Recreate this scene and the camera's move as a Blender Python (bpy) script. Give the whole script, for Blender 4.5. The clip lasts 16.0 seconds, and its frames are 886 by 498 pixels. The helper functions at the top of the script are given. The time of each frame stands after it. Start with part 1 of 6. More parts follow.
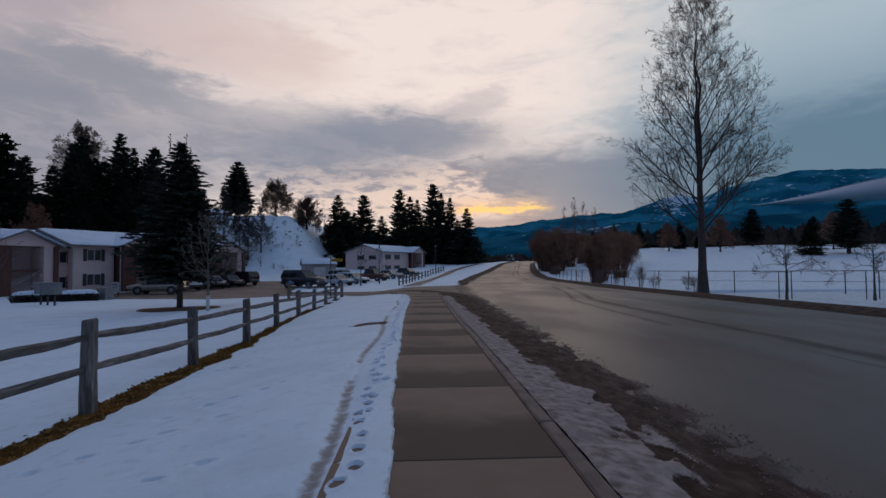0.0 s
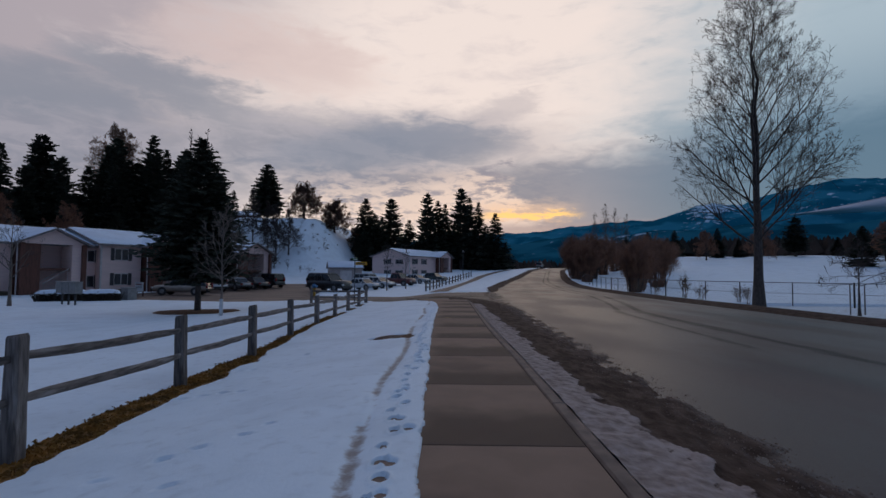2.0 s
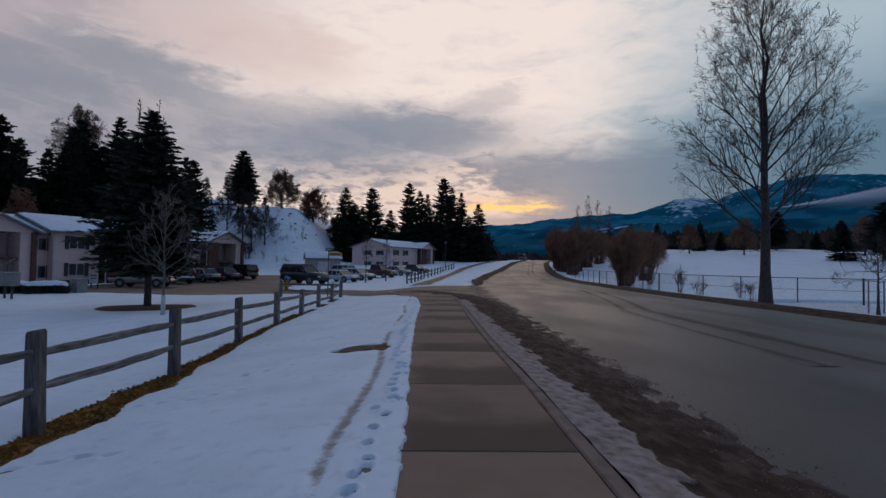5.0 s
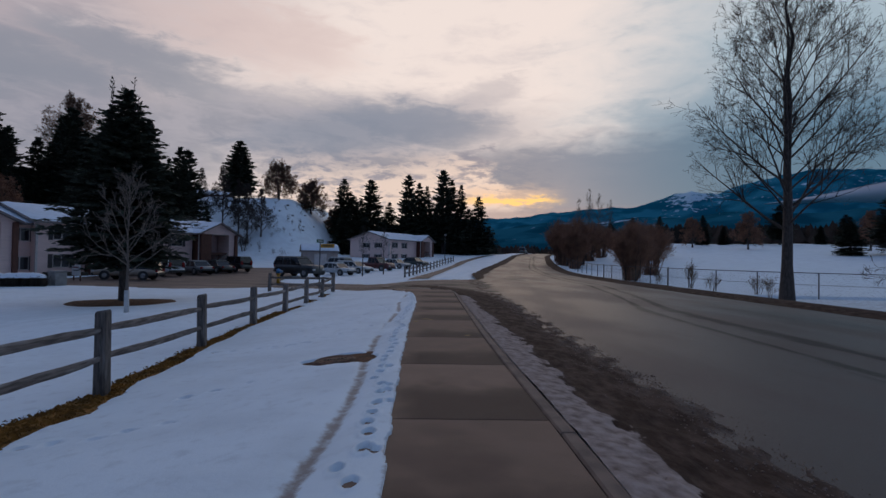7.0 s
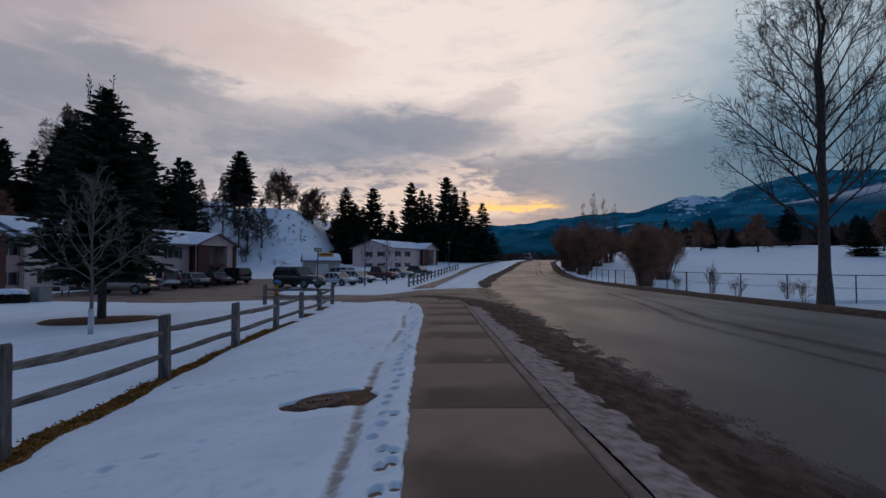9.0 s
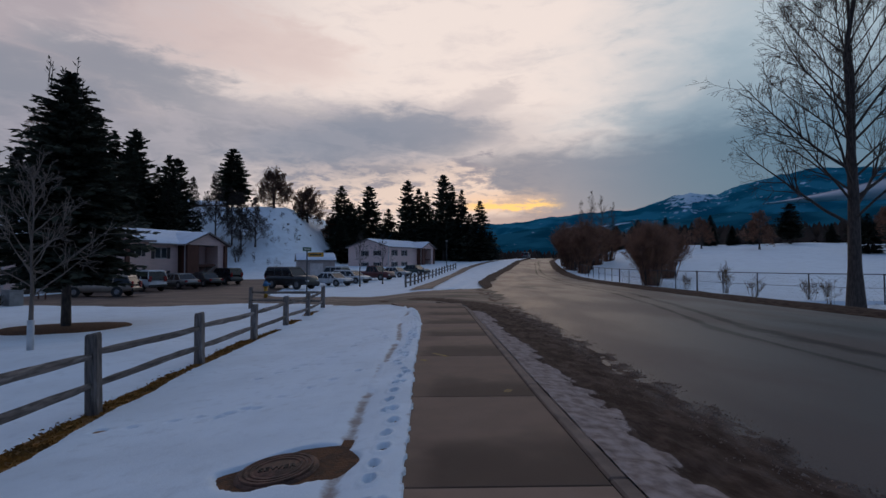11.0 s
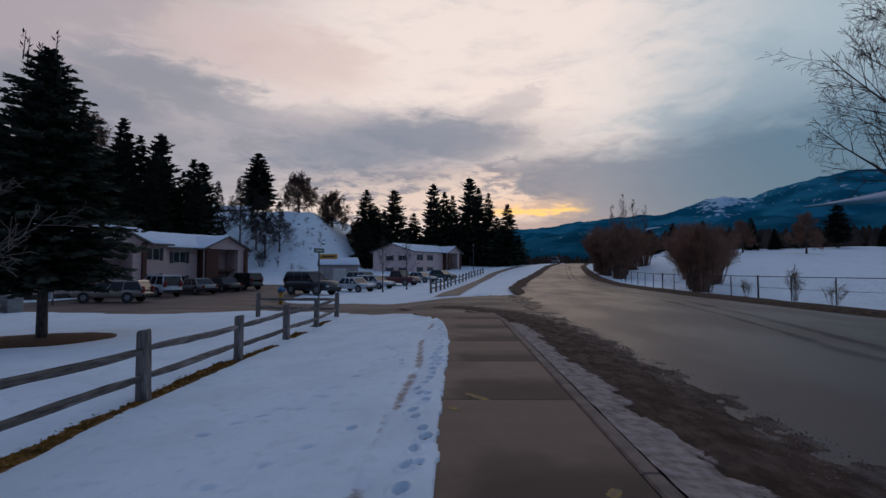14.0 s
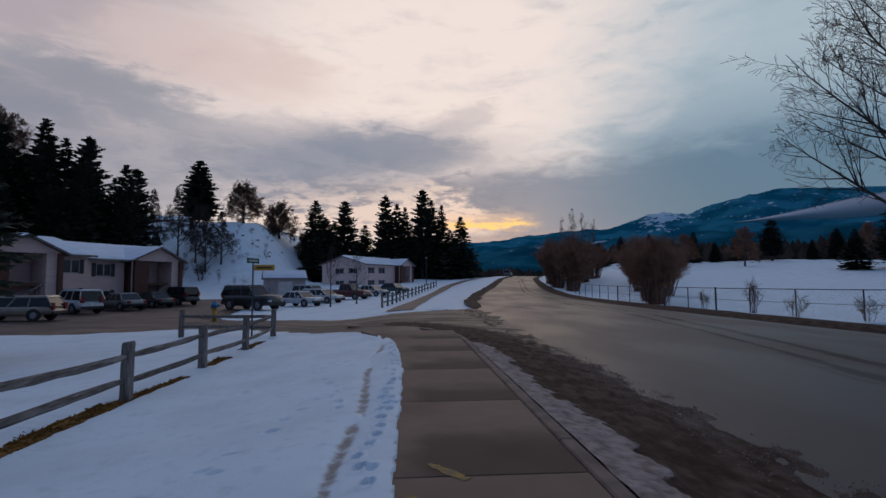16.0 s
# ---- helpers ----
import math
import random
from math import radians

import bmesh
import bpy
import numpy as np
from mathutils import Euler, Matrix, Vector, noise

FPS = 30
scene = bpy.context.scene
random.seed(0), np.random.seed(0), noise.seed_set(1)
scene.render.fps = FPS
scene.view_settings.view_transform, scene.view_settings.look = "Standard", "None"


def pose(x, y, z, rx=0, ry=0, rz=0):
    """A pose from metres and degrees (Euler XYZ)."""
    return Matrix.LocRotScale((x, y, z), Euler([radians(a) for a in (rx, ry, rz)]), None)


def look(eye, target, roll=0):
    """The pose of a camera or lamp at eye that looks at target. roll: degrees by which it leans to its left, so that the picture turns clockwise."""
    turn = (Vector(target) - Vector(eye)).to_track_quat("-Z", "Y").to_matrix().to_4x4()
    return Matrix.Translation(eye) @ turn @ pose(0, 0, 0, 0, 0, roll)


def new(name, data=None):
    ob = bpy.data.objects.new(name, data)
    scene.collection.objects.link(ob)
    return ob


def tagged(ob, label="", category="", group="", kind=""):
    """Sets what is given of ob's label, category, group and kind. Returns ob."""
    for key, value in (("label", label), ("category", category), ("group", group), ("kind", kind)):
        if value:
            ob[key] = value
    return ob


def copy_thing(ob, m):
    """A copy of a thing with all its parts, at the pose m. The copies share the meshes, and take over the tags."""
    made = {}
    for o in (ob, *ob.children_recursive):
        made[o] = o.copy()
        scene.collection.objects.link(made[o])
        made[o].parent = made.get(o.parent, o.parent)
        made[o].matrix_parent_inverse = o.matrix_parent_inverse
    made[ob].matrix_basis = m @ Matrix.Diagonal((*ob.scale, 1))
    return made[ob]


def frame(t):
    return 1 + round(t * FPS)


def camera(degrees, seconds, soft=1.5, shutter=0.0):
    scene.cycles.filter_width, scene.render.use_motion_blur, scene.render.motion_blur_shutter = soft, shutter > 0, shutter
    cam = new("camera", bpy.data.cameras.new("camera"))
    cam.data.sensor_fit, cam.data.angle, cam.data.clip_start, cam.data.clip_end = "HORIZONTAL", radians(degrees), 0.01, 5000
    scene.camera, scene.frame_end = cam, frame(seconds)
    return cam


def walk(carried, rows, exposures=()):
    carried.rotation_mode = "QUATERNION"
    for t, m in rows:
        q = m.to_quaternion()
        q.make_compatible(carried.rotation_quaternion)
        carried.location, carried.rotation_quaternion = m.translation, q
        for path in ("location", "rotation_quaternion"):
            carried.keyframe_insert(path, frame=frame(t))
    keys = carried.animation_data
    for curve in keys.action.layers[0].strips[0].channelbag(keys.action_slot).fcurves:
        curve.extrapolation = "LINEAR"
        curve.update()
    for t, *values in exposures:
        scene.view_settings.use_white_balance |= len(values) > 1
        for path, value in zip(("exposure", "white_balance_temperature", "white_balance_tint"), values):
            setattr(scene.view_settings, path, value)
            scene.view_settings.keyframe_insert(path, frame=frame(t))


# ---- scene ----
cam = camera(82.2, 16.0)
PATH = [
    (0, (-0.953, 1.055, 1.5), (-0.87, 3.052, 1.574), -0.5),
    (0.5, (-0.981, 1.502, 1.515), (-0.999, 3.501, 1.573), 0.8),
    (1, (-1.021, 2.0, 1.54), (-0.998, 3.998, 1.629), 0.9),
    (1.5, (-1.022, 2.473, 1.531), (-0.989, 4.47, 1.632), 1.0),
    (2, (-1.079, 2.962, 1.507), (-1.102, 4.96, 1.602), 0.5),
    (2.5, (-1.091, 3.446, 1.493), (-1.031, 5.442, 1.594), 0.4),
    (3, (-1.09, 3.872, 1.506), (-1.061, 5.87, 1.599), 0.5),
    (3.5, (-1.212, 4.406, 1.501), (-1.182, 6.404, 1.598), 0.6),
    (4, (-1.191, 4.832, 1.485), (-1.113, 6.829, 1.569), 0.8),
    (4.2, (-1.184, 5.011, 1.499), (-1.121, 7.008, 1.579), 0.7),
    (6.3, (-1.135, 6.714, 1.59), (-1.09, 8.713, 1.63), 0.9),
    (6.5, (-1.129, 6.92, 1.543), (-1.056, 8.918, 1.586), 1.2),
    (7, (-1.085, 7.448, 1.548), (-1.034, 9.447, 1.583), 1.1),
    (7.5, (-1.166, 7.94, 1.523), (-1.124, 9.939, 1.566), 1.0),
    (8, (-1.162, 8.451, 1.516), (-1.075, 10.448, 1.57), 0.5),
    (8.2, (-1.153, 8.635, 1.526), (-1.097, 10.634, 1.581), 0.7),
    (10.3, (-1.368, 10.553, 1.543), (-1.312, 12.551, 1.628), -0.7),
    (10.5, (-1.36, 10.75, 1.551), (-1.271, 12.747, 1.63), -0.5),
    (11, (-1.29, 11.173, 1.606), (-1.239, 13.171, 1.667), -0.1),
    (11.5, (-1.363, 11.754, 1.536), (-1.343, 13.753, 1.606), 0.1),
    (12, (-1.331, 12.235, 1.547), (-1.201, 14.228, 1.66), -0.3),
    (12.5, (-1.313, 12.704, 1.552), (-1.27, 14.701, 1.653), -0.4),
    (13, (-1.357, 13.206, 1.541), (-1.333, 15.203, 1.654), 0.1),
    (13.5, (-1.343, 13.694, 1.521), (-1.303, 15.69, 1.64), 0.3),
    (14, (-1.366, 14.126, 1.513), (-1.417, 16.123, 1.596), -0.1),
    (14.5, (-1.406, 14.652, 1.512), (-1.377, 16.65, 1.599), -0.2),
    (15, (-1.396, 15.156, 1.486), (-1.33, 17.154, 1.554), 0.1),
    (15.5, (-1.427, 15.636, 1.477), (-1.423, 17.634, 1.557), -0.2),
    (16, (-1.425, 16.141, 1.486), (-1.288, 18.132, 1.62), -0.3),
]
walk(cam, [(t, look(eye, target, roll)) for t, eye, target, roll in PATH])

# ---- world and light ----
scene.view_settings.exposure = 0.0
SUN_AZ = 9.0       # degrees to the right of +y
world = bpy.data.worlds.new("dusk_sky")
scene.world = world
world.use_nodes = True
wt = world.node_tree
wt.nodes.clear()


def wn(kind, **kw):
    n = wt.nodes.new(kind)
    for k, v in kw.items():
        if k == "op":
            n.operation = v
        elif k == "blend":
            n.blend_type = v
        else:
            n.inputs[k].default_value = v
    return n


def wmath(op, a, b=None, clamp=False):
    n = wt.nodes.new("ShaderNodeMath")
    n.operation, n.use_clamp = op, clamp
    for i, v in enumerate((a, b)):
        if v is None:
            continue
        if isinstance(v, (int, float)):
            n.inputs[i].default_value = v
        else:
            wt.links.new(v, n.inputs[i])
    return n.outputs[0]


def wrange(v, a, b, c=0.0, d=1.0):
    n = wt.nodes.new("ShaderNodeMapRange")
    n.interpolation_type = "SMOOTHSTEP"
    wt.links.new(v, n.inputs[0])
    for i, x in enumerate((a, b, c, d)):
        n.inputs[i + 1].default_value = x
    return n.outputs[0]


def wmix(f, a, b, blend="MIX"):
    n = wt.nodes.new("ShaderNodeMix")
    n.data_type, n.blend_type = "RGBA", blend
    for sock, v in ((n.inputs[0], f), (n.inputs[6], a), (n.inputs[7], b)):
        if isinstance(v, (int, float)):
            sock.default_value = v
        elif isinstance(v, tuple):
            sock.default_value = (*v, 1)
        else:
            wt.links.new(v, sock)
    return n.outputs[2]


tc = wt.nodes.new("ShaderNodeTexCoord")
sep = wt.nodes.new("ShaderNodeSeparateXYZ")
wt.links.new(tc.outputs["Generated"], sep.inputs[0])
dx, dy, dz = sep.outputs
elev = wmath("MULTIPLY", wmath("ARCSINE", dz), 57.2958)            # degrees
azim = wmath("MULTIPLY", wmath("ARCTAN2", dx, dy), 57.2958)        # degrees, 0 along +y, right positive
sky_tex = wt.nodes.new("ShaderNodeTexSky")
sky_tex.sky_type = "NISHITA"
sky_tex.sun_disc = False
sky_tex.sun_elevation, sky_tex.sun_rotation = radians(3.0), radians(SUN_AZ)

# bearing and height, stretched level, for cloud streaks low over the horizon
streak = wt.nodes.new("ShaderNodeCombineXYZ")
wt.links.new(wmath("MULTIPLY", azim, 0.10), streak.inputs[0])
wt.links.new(wmath("MULTIPLY", elev, 0.30), streak.inputs[1])


def snoise(scale, detail, rough, off, distort=0.0):
    mp = wt.nodes.new("ShaderNodeMapping")
    mp.inputs["Location"].default_value = off
    wt.links.new(streak.outputs[0], mp.inputs[0])
    n = wn("ShaderNodeTexNoise", Scale=scale, Detail=detail, Roughness=rough, Distortion=distort)
    wt.links.new(mp.outputs[0], n.inputs["Vector"])
    return wmath("SUBTRACT", n.outputs["Fac"], 0.5)


away = wmath("ABSOLUTE", wmath("SUBTRACT", azim, SUN_AZ))
toward = wrange(away, 100.0, 45.0)                                 # 1 ahead, 0 behind
s1 = snoise(0.9, 8.0, 0.58, (3.1, 1.7, 0.0), 0.4)
s2 = snoise(2.4, 8.0, 0.62, (8.3, 4.1, 0.0), 0.5)
s3 = snoise(5.0, 7.0, 0.62, (1.9, 6.6, 0.0), 0.3)
ragged_az = wmath("ADD", azim, wmath("ADD", wmath("MULTIPLY", s1, 14.0), wmath("MULTIPLY", s2, 9.0)))
ragged_el = wmath("ADD", elev, wmath("ADD", wmath("MULTIPLY", s2, 4.0), wmath("MULTIPLY", s3, 1.3)))


def mass(az0, el0, wide, tall, tilt=0.0):
    """Soft ragged cloud round a point of the sky, sizes in degrees: 1 in its middle, 0 past its rim."""
    a = wmath("SUBTRACT", ragged_az, az0)
    e = wmath("SUBTRACT", wmath("SUBTRACT", ragged_el, el0), wmath("MULTIPLY", a, tilt))
    q = wmath("ADD", wmath("POWER", wmath("ABSOLUTE", wmath("DIVIDE", a, wide)), 2.0), wmath("POWER", wmath("ABSOLUTE", wmath("DIVIDE", e, tall)), 2.0))
    return wrange(q, 1.6, 0.0)


# thin bright overcast ahead: cream in the middle, pink and mauve to the left, cold blue to the right, dark dusk behind and overhead
soft_az = wmath("ADD", wmath("SUBTRACT", azim, wmath("MULTIPLY", elev, 0.35)), wmath("ADD", wmath("MULTIPLY", s1, 18.0), wmath("MULTIPLY", s2, 6.0)))
thin = wmix(wrange(soft_az, 2.0, 30.0), (0.86, 0.74, 0.69), (0.385, 0.475, 0.545))
thin = wmix(wmath("MULTIPLY", wrange(soft_az, 9.0, 28.0), wrange(elev, 23.0, 11.0)), thin, (0.165, 0.255, 0.345))
thin = wmix(wrange(soft_az, -16.0, -46.0), thin, (0.425, 0.372, 0.405))
thin = wmix(wmath("MULTIPLY", mass(-20.0, 22.5, 12.0, 3.6, -0.1), 0.55), thin, (0.66, 0.50, 0.475))
thin = wmix(wmath("MULTIPLY", wrange(wmath("ADD", s1, wmath("MULTIPLY", s2, 0.6)), -0.02, 0.28), 0.42), thin, wmix(wrange(azim, 8.0, 26.0), (0.56, 0.50, 0.52), (0.30, 0.38, 0.45)))
thin = wmix(toward, (0.075, 0.125, 0.245), thin)
thin = wmix(wrange(elev, 31.0, 55.0), thin, (0.15, 0.215, 0.36))
# peach light broken by small clouds over the trees ahead
low = wmath("MULTIPLY", wmath("MULTIPLY", wrange(elev, 4.0, 6.5), wrange(ragged_el, 12.5, 10.5)), wmath("MULTIPLY", wrange(azim, -24.0, -12.0), wrange(azim, 17.0, 10.0)))
sky = wmix(wmath("MULTIPLY", low, 0.6), thin, (0.66, 0.49, 0.41))
sky = wmix(wmath("MULTIPLY", low, wrange(wmath("ADD", s3, wmath("MULTIPLY", s2, 0.8)), -0.05, 0.16)), sky, (0.32, 0.295, 0.34))
# the long grey band, its blue core, and the streaks above it
band = wmath("MAXIMUM", mass(-13.0, 13.2, 25.0, 4.6, 0.05), mass(-36.0, 10.5, 19.0, 5.6, 0.0))
sky = wmix(wmath("MULTIPLY", band, wmath("MULTIPLY", toward, 0.86)), sky, wmix(wrange(s2, -0.12, 0.16), (0.315, 0.31, 0.37), (0.22, 0.235, 0.30)))
core = wmath("MAXIMUM", mass(-3.0, 14.6, 11.0, 2.6, 0.0), wmath("MULTIPLY", mass(-11.0, 13.0, 11.0, 2.2, 0.1), 0.8))
sky = wmix(wmath("MULTIPLY", core, 0.72), sky, (0.185, 0.225, 0.305))
upper = wmath("MAXIMUM", mass(-29.5, 18.0, 9.0, 2.5, -0.14), mass(-39.0, 16.2, 8.0, 2.6, 0.05))
sky = wmix(wmath("MULTIPLY", upper, 0.78), sky, (0.225, 0.245, 0.305))
sky = wmix(wmath("MULTIPLY", mass(6.3, 18.1, 4.2, 1.8, 0.15), 0.5), sky, (0.42, 0.385, 0.42))
# the blue bank lying on the mountains to the right
bank = wmath("MULTIPLY", wrange(wmath("SUBTRACT", ragged_az, wmath("MULTIPLY", elev, -0.4)), 10.5, 14.0), wrange(wmath("SUBTRACT", ragged_el, wmath("MULTIPLY", azim, 0.06)), 14.0, 9.8))
bank_col = wmix(wrange(azim, 12.0, 34.0), (0.175, 0.215, 0.295), (0.105, 0.185, 0.265))
sky = wmix(wmath("MULTIPLY", bank, wmath("MULTIPLY", toward, 0.92)), sky, bank_col)
sky = wmix(wmath("MULTIPLY", mass(6.2, 11.3, 2.4, 1.0, 0.0), 0.85), sky, (0.20, 0.215, 0.29))
# mauve haze under it and the gap where the sun has gone down
sky = wmix(wmath("MULTIPLY", wrange(elev, 6.2, 4.9), wmath("MULTIPLY", wrange(azim, -6.0, 4.0), wmath("MULTIPLY", toward, 0.85))), sky, (0.26, 0.245, 0.30))
gap_e = wmath("ADD", elev, wmath("ADD", wmath("MULTIPLY", s3, 2.2), wmath("MULTIPLY", s2, 1.2)))
glow = wmath("MULTIPLY", wmath("MULTIPLY", wrange(gap_e, 5.5, 6.2), wrange(gap_e, 8.6, 6.9)), wmath("MULTIPLY", wrange(azim, 1.0, 6.0), wrange(azim, 16.0, 10.0)))
sky = wmix(wmath("MULTIPLY", glow, 0.6), sky, (0.80, 0.53, 0.37))
gap = wmath("MULTIPLY", wmath("MULTIPLY", wrange(gap_e, 6.0, 6.35), wrange(gap_e, 7.2, 6.65)), wmath("MULTIPLY", wrange(azim, 2.5, 6.0), wrange(azim, 15.5, 12.0)))
sky = wmix(gap, sky, (1.0, 0.62, 0.22))
sky = wmix(wrange(elev, 0.0, -4.0), sky, (0.07, 0.08, 0.10))
nish = wt.nodes.new("ShaderNodeMix")
nish.data_type, nish.blend_type = "RGBA", "ADD"
nish.inputs[0].default_value = 0.006
wt.links.new(sky, nish.inputs[6])
wt.links.new(sky_tex.outputs[0], nish.inputs[7])
bg = wt.nodes.new("ShaderNodeBackground")
bg.inputs["Strength"].default_value = 1.0
wt.links.new(nish.outputs[2], bg.inputs["Color"])
wout = wt.nodes.new("ShaderNodeOutputWorld")
wt.links.new(bg.outputs[0], wout.inputs[0])

sun = new("sun", bpy.data.lights.new("sun", "SUN"))
sun.data.energy, sun.data.angle, sun.data.color = 0.10, radians(25), (1.0, 0.74, 0.5)
_a = radians(SUN_AZ)
sun.matrix_world = look((100 * math.sin(_a), 100 * math.cos(_a), 14), (0, 0, 0))


# ---- materials ----
def material(name, color, rough=0.8, color2=None, scale=4.0, detail=6.0, fac=(0.35, 0.65), bump=0.0, bump_scale=30.0, metallic=0.0,
             color3=None, scale3=0.6, fac3=(0.5, 0.7), vary=0.0, stretch=(1, 1, 1), rough2=None, coords="Object", spec=0.5, alpha=None):
    """A surface of two mottled colours, large stains of a third, fine relief, and some difference from piece to piece."""
    m = bpy.data.materials.new(name)
    m.use_nodes = True
    nt = m.node_tree
    b = nt.nodes["Principled BSDF"]
    b.inputs["Roughness"].default_value, b.inputs["Metallic"].default_value = rough, metallic
    b.inputs["Specular IOR Level"].default_value = spec
    co = nt.nodes.new("ShaderNodeTexCoord")
    mp = nt.nodes.new("ShaderNodeMapping")
    mp.inputs["Scale"].default_value = stretch
    if coords == "World":
        geo = nt.nodes.new("ShaderNodeNewGeometry")
        nt.links.new(geo.outputs["Position"], mp.inputs[0])
    else:
        nt.links.new(co.outputs[coords], mp.inputs[0])

    def tex(sc, de, lo, hi):
        n = nt.nodes.new("ShaderNodeTexNoise")
        n.inputs["Scale"].default_value, n.inputs["Detail"].default_value = sc, de
        nt.links.new(mp.outputs[0], n.inputs["Vector"])
        r = nt.nodes.new("ShaderNodeMapRange")
        r.interpolation_type = "SMOOTHSTEP"
        r.inputs[1].default_value, r.inputs[2].default_value = lo, hi
        nt.links.new(n.outputs["Fac"], r.inputs[0])
        return r.outputs[0]

    def mix(f, a, c, blend="MIX"):
        n = nt.nodes.new("ShaderNodeMix")
        n.data_type, n.blend_type = "RGBA", blend
        for sock, v in ((n.inputs[0], f), (n.inputs[6], a), (n.inputs[7], c)):
            if isinstance(v, (int, float)):
                sock.default_value = v
            elif isinstance(v, tuple):
                sock.default_value = (*v, 1)
            else:
                nt.links.new(v, sock)
        return n.outputs[2]

    out = color
    if color2:
        f = tex(scale, detail, *fac)
        out = mix(f, color, color2)
        if rough2 is not None:
            r = nt.nodes.new("ShaderNodeMapRange")
            nt.links.new(f, r.inputs[0])
            r.inputs[3].default_value, r.inputs[4].default_value = rough, rough2
            nt.links.new(r.outputs[0], b.inputs["Roughness"])
    if color3:
        out = mix(tex(scale3, 5.0, *fac3), out, color3)
    if vary:
        oi = nt.nodes.new("ShaderNodeObjectInfo")
        r = nt.nodes.new("ShaderNodeMapRange")
        nt.links.new(oi.outputs["Random"], r.inputs[0])
        r.inputs[3].default_value, r.inputs[4].default_value = 1 - vary, 1 + vary
        out = mix(1.0, out, r.outputs[0], "MULTIPLY")
    if isinstance(out, tuple):
        b.inputs["Base Color"].default_value = (*out, 1)
    else:
        nt.links.new(out, b.inputs["Base Color"])
    if bump:
        n = nt.nodes.new("ShaderNodeTexNoise")
        n.inputs["Scale"].default_value, n.inputs["Detail"].default_value = bump_scale, 6.0
        nt.links.new(mp.outputs[0], n.inputs["Vector"])
        bp = nt.nodes.new("ShaderNodeBump")
        bp.inputs["Strength"].default_value, bp.inputs["Distance"].default_value = min(1.0, bump), 0.02
        nt.links.new(n.outputs["Fac"], bp.inputs["Height"])
        nt.links.new(bp.outputs[0], b.inputs["Normal"])
    if alpha is not None:
        b.inputs["Alpha"].default_value = alpha
    m["tex"] = 1
    return m


M = {}
M["concrete"] = material("concrete", (0.285, 0.184, 0.130), 0.85, (0.24, 0.154, 0.108), 2.6, 9, (0.35, 0.65), 0.35, 110, color3=(0.165, 0.104, 0.076), scale3=0.6, fac3=(0.5, 0.75), vary=0.12, coords="World", rough2=0.75, spec=0.25)
M["kerb"] = material("kerb_concrete", (0.24, 0.165, 0.125), 0.85, (0.14, 0.095, 0.074), 3.0, 8, (0.35, 0.7), 0.3, 60, coords="World")
M["joint"] = material("joint_dirt", (0.03, 0.025, 0.02), 0.9, (0.05, 0.04, 0.03), 20)
M["asphalt"] = material("wet_asphalt", (0.064, 0.042, 0.039), 0.46, (0.098, 0.065, 0.057), 0.5, 8, (0.4, 0.65), 0.35, 120, color3=(0.034, 0.025, 0.027), scale3=0.22, fac3=(0.5, 0.7), coords="World", rough2=0.6, stretch=(1.0, 0.3, 1.0), spec=0.42)
M["mud"] = material("wet_mud_gravel", (0.045, 0.024, 0.016), 0.9, (0.112, 0.070, 0.052), 5.0, 9, (0.35, 0.72), 1.0, 22, color3=(0.130, 0.092, 0.074), scale3=3.4, fac3=(0.66, 0.80), coords="World", stretch=(1.4, 0.6, 1), spec=0.15)
M["slush"] = material("brown_slush", (0.072, 0.042, 0.030), 0.6, (0.155, 0.102, 0.082), 0.8, 8, (0.4, 0.68), 0.6, 14, color3=(0.045, 0.028, 0.020), scale3=0.5, fac3=(0.5, 0.64), coords="World", stretch=(0.45, 1.2, 1))
M["grass"] = material("dead_grass", (0.29, 0.128, 0.02), 0.95, (0.16, 0.072, 0.014), 6, 8, (0.35, 0.65), 0.9, 60, coords="World")
M["blade"] = material("grass_blade", (0.33, 0.155, 0.03), 0.95, (0.18, 0.09, 0.02), 3, 4, coords="World")
M["dark_slush"] = material("dark_slush", (0.052, 0.036, 0.028), 0.7, (0.032, 0.020, 0.014), 3.0, 8, (0.35, 0.65), 0.7, 16, coords="World", stretch=(1.2, 0.5, 1))
M["mulch"] = material("bark_mulch", (0.14, 0.058, 0.021), 0.95, (0.065, 0.03, 0.014), 9, 8, (0.35, 0.65), 0.9, 40, coords="World")
M["wood"] = material("weathered_wood", (0.20, 0.165, 0.145), 0.85, (0.085, 0.07, 0.062), 5.0, 9, (0.35, 0.68), 0.8, 30, color3=(0.30, 0.265, 0.245), scale3=2.2, fac3=(0.52, 0.7), vary=0.22, stretch=(6, 6, 0.7))
M["rail"] = material("weathered_rail", (0.20, 0.165, 0.145), 0.85, (0.075, 0.062, 0.055), 5.0, 9, (0.35, 0.68), 0.8, 30, color3=(0.30, 0.265, 0.245), scale3=2.2, fac3=(0.52, 0.7), vary=0.22, stretch=(6, 0.7, 6))
M["siding"] = material("beige_siding", (0.80, 0.57, 0.51), 0.75, (0.72, 0.51, 0.455), 0.8, 6, (0.3, 0.7), 0.1, 30, stretch=(1, 1, 6))
M["brown"] = material("brown_stained_wood", (0.15, 0.055, 0.036), 0.7, (0.095, 0.036, 0.024), 2.5, 7, stretch=(4, 4, 0.6))
# beige of the stairwell wall with the recess's shade put into the colour
M["entry"] = material("shaded_entry_wall", (0.33, 0.235, 0.20), 0.8, (0.27, 0.19, 0.165), 1.0, 6)
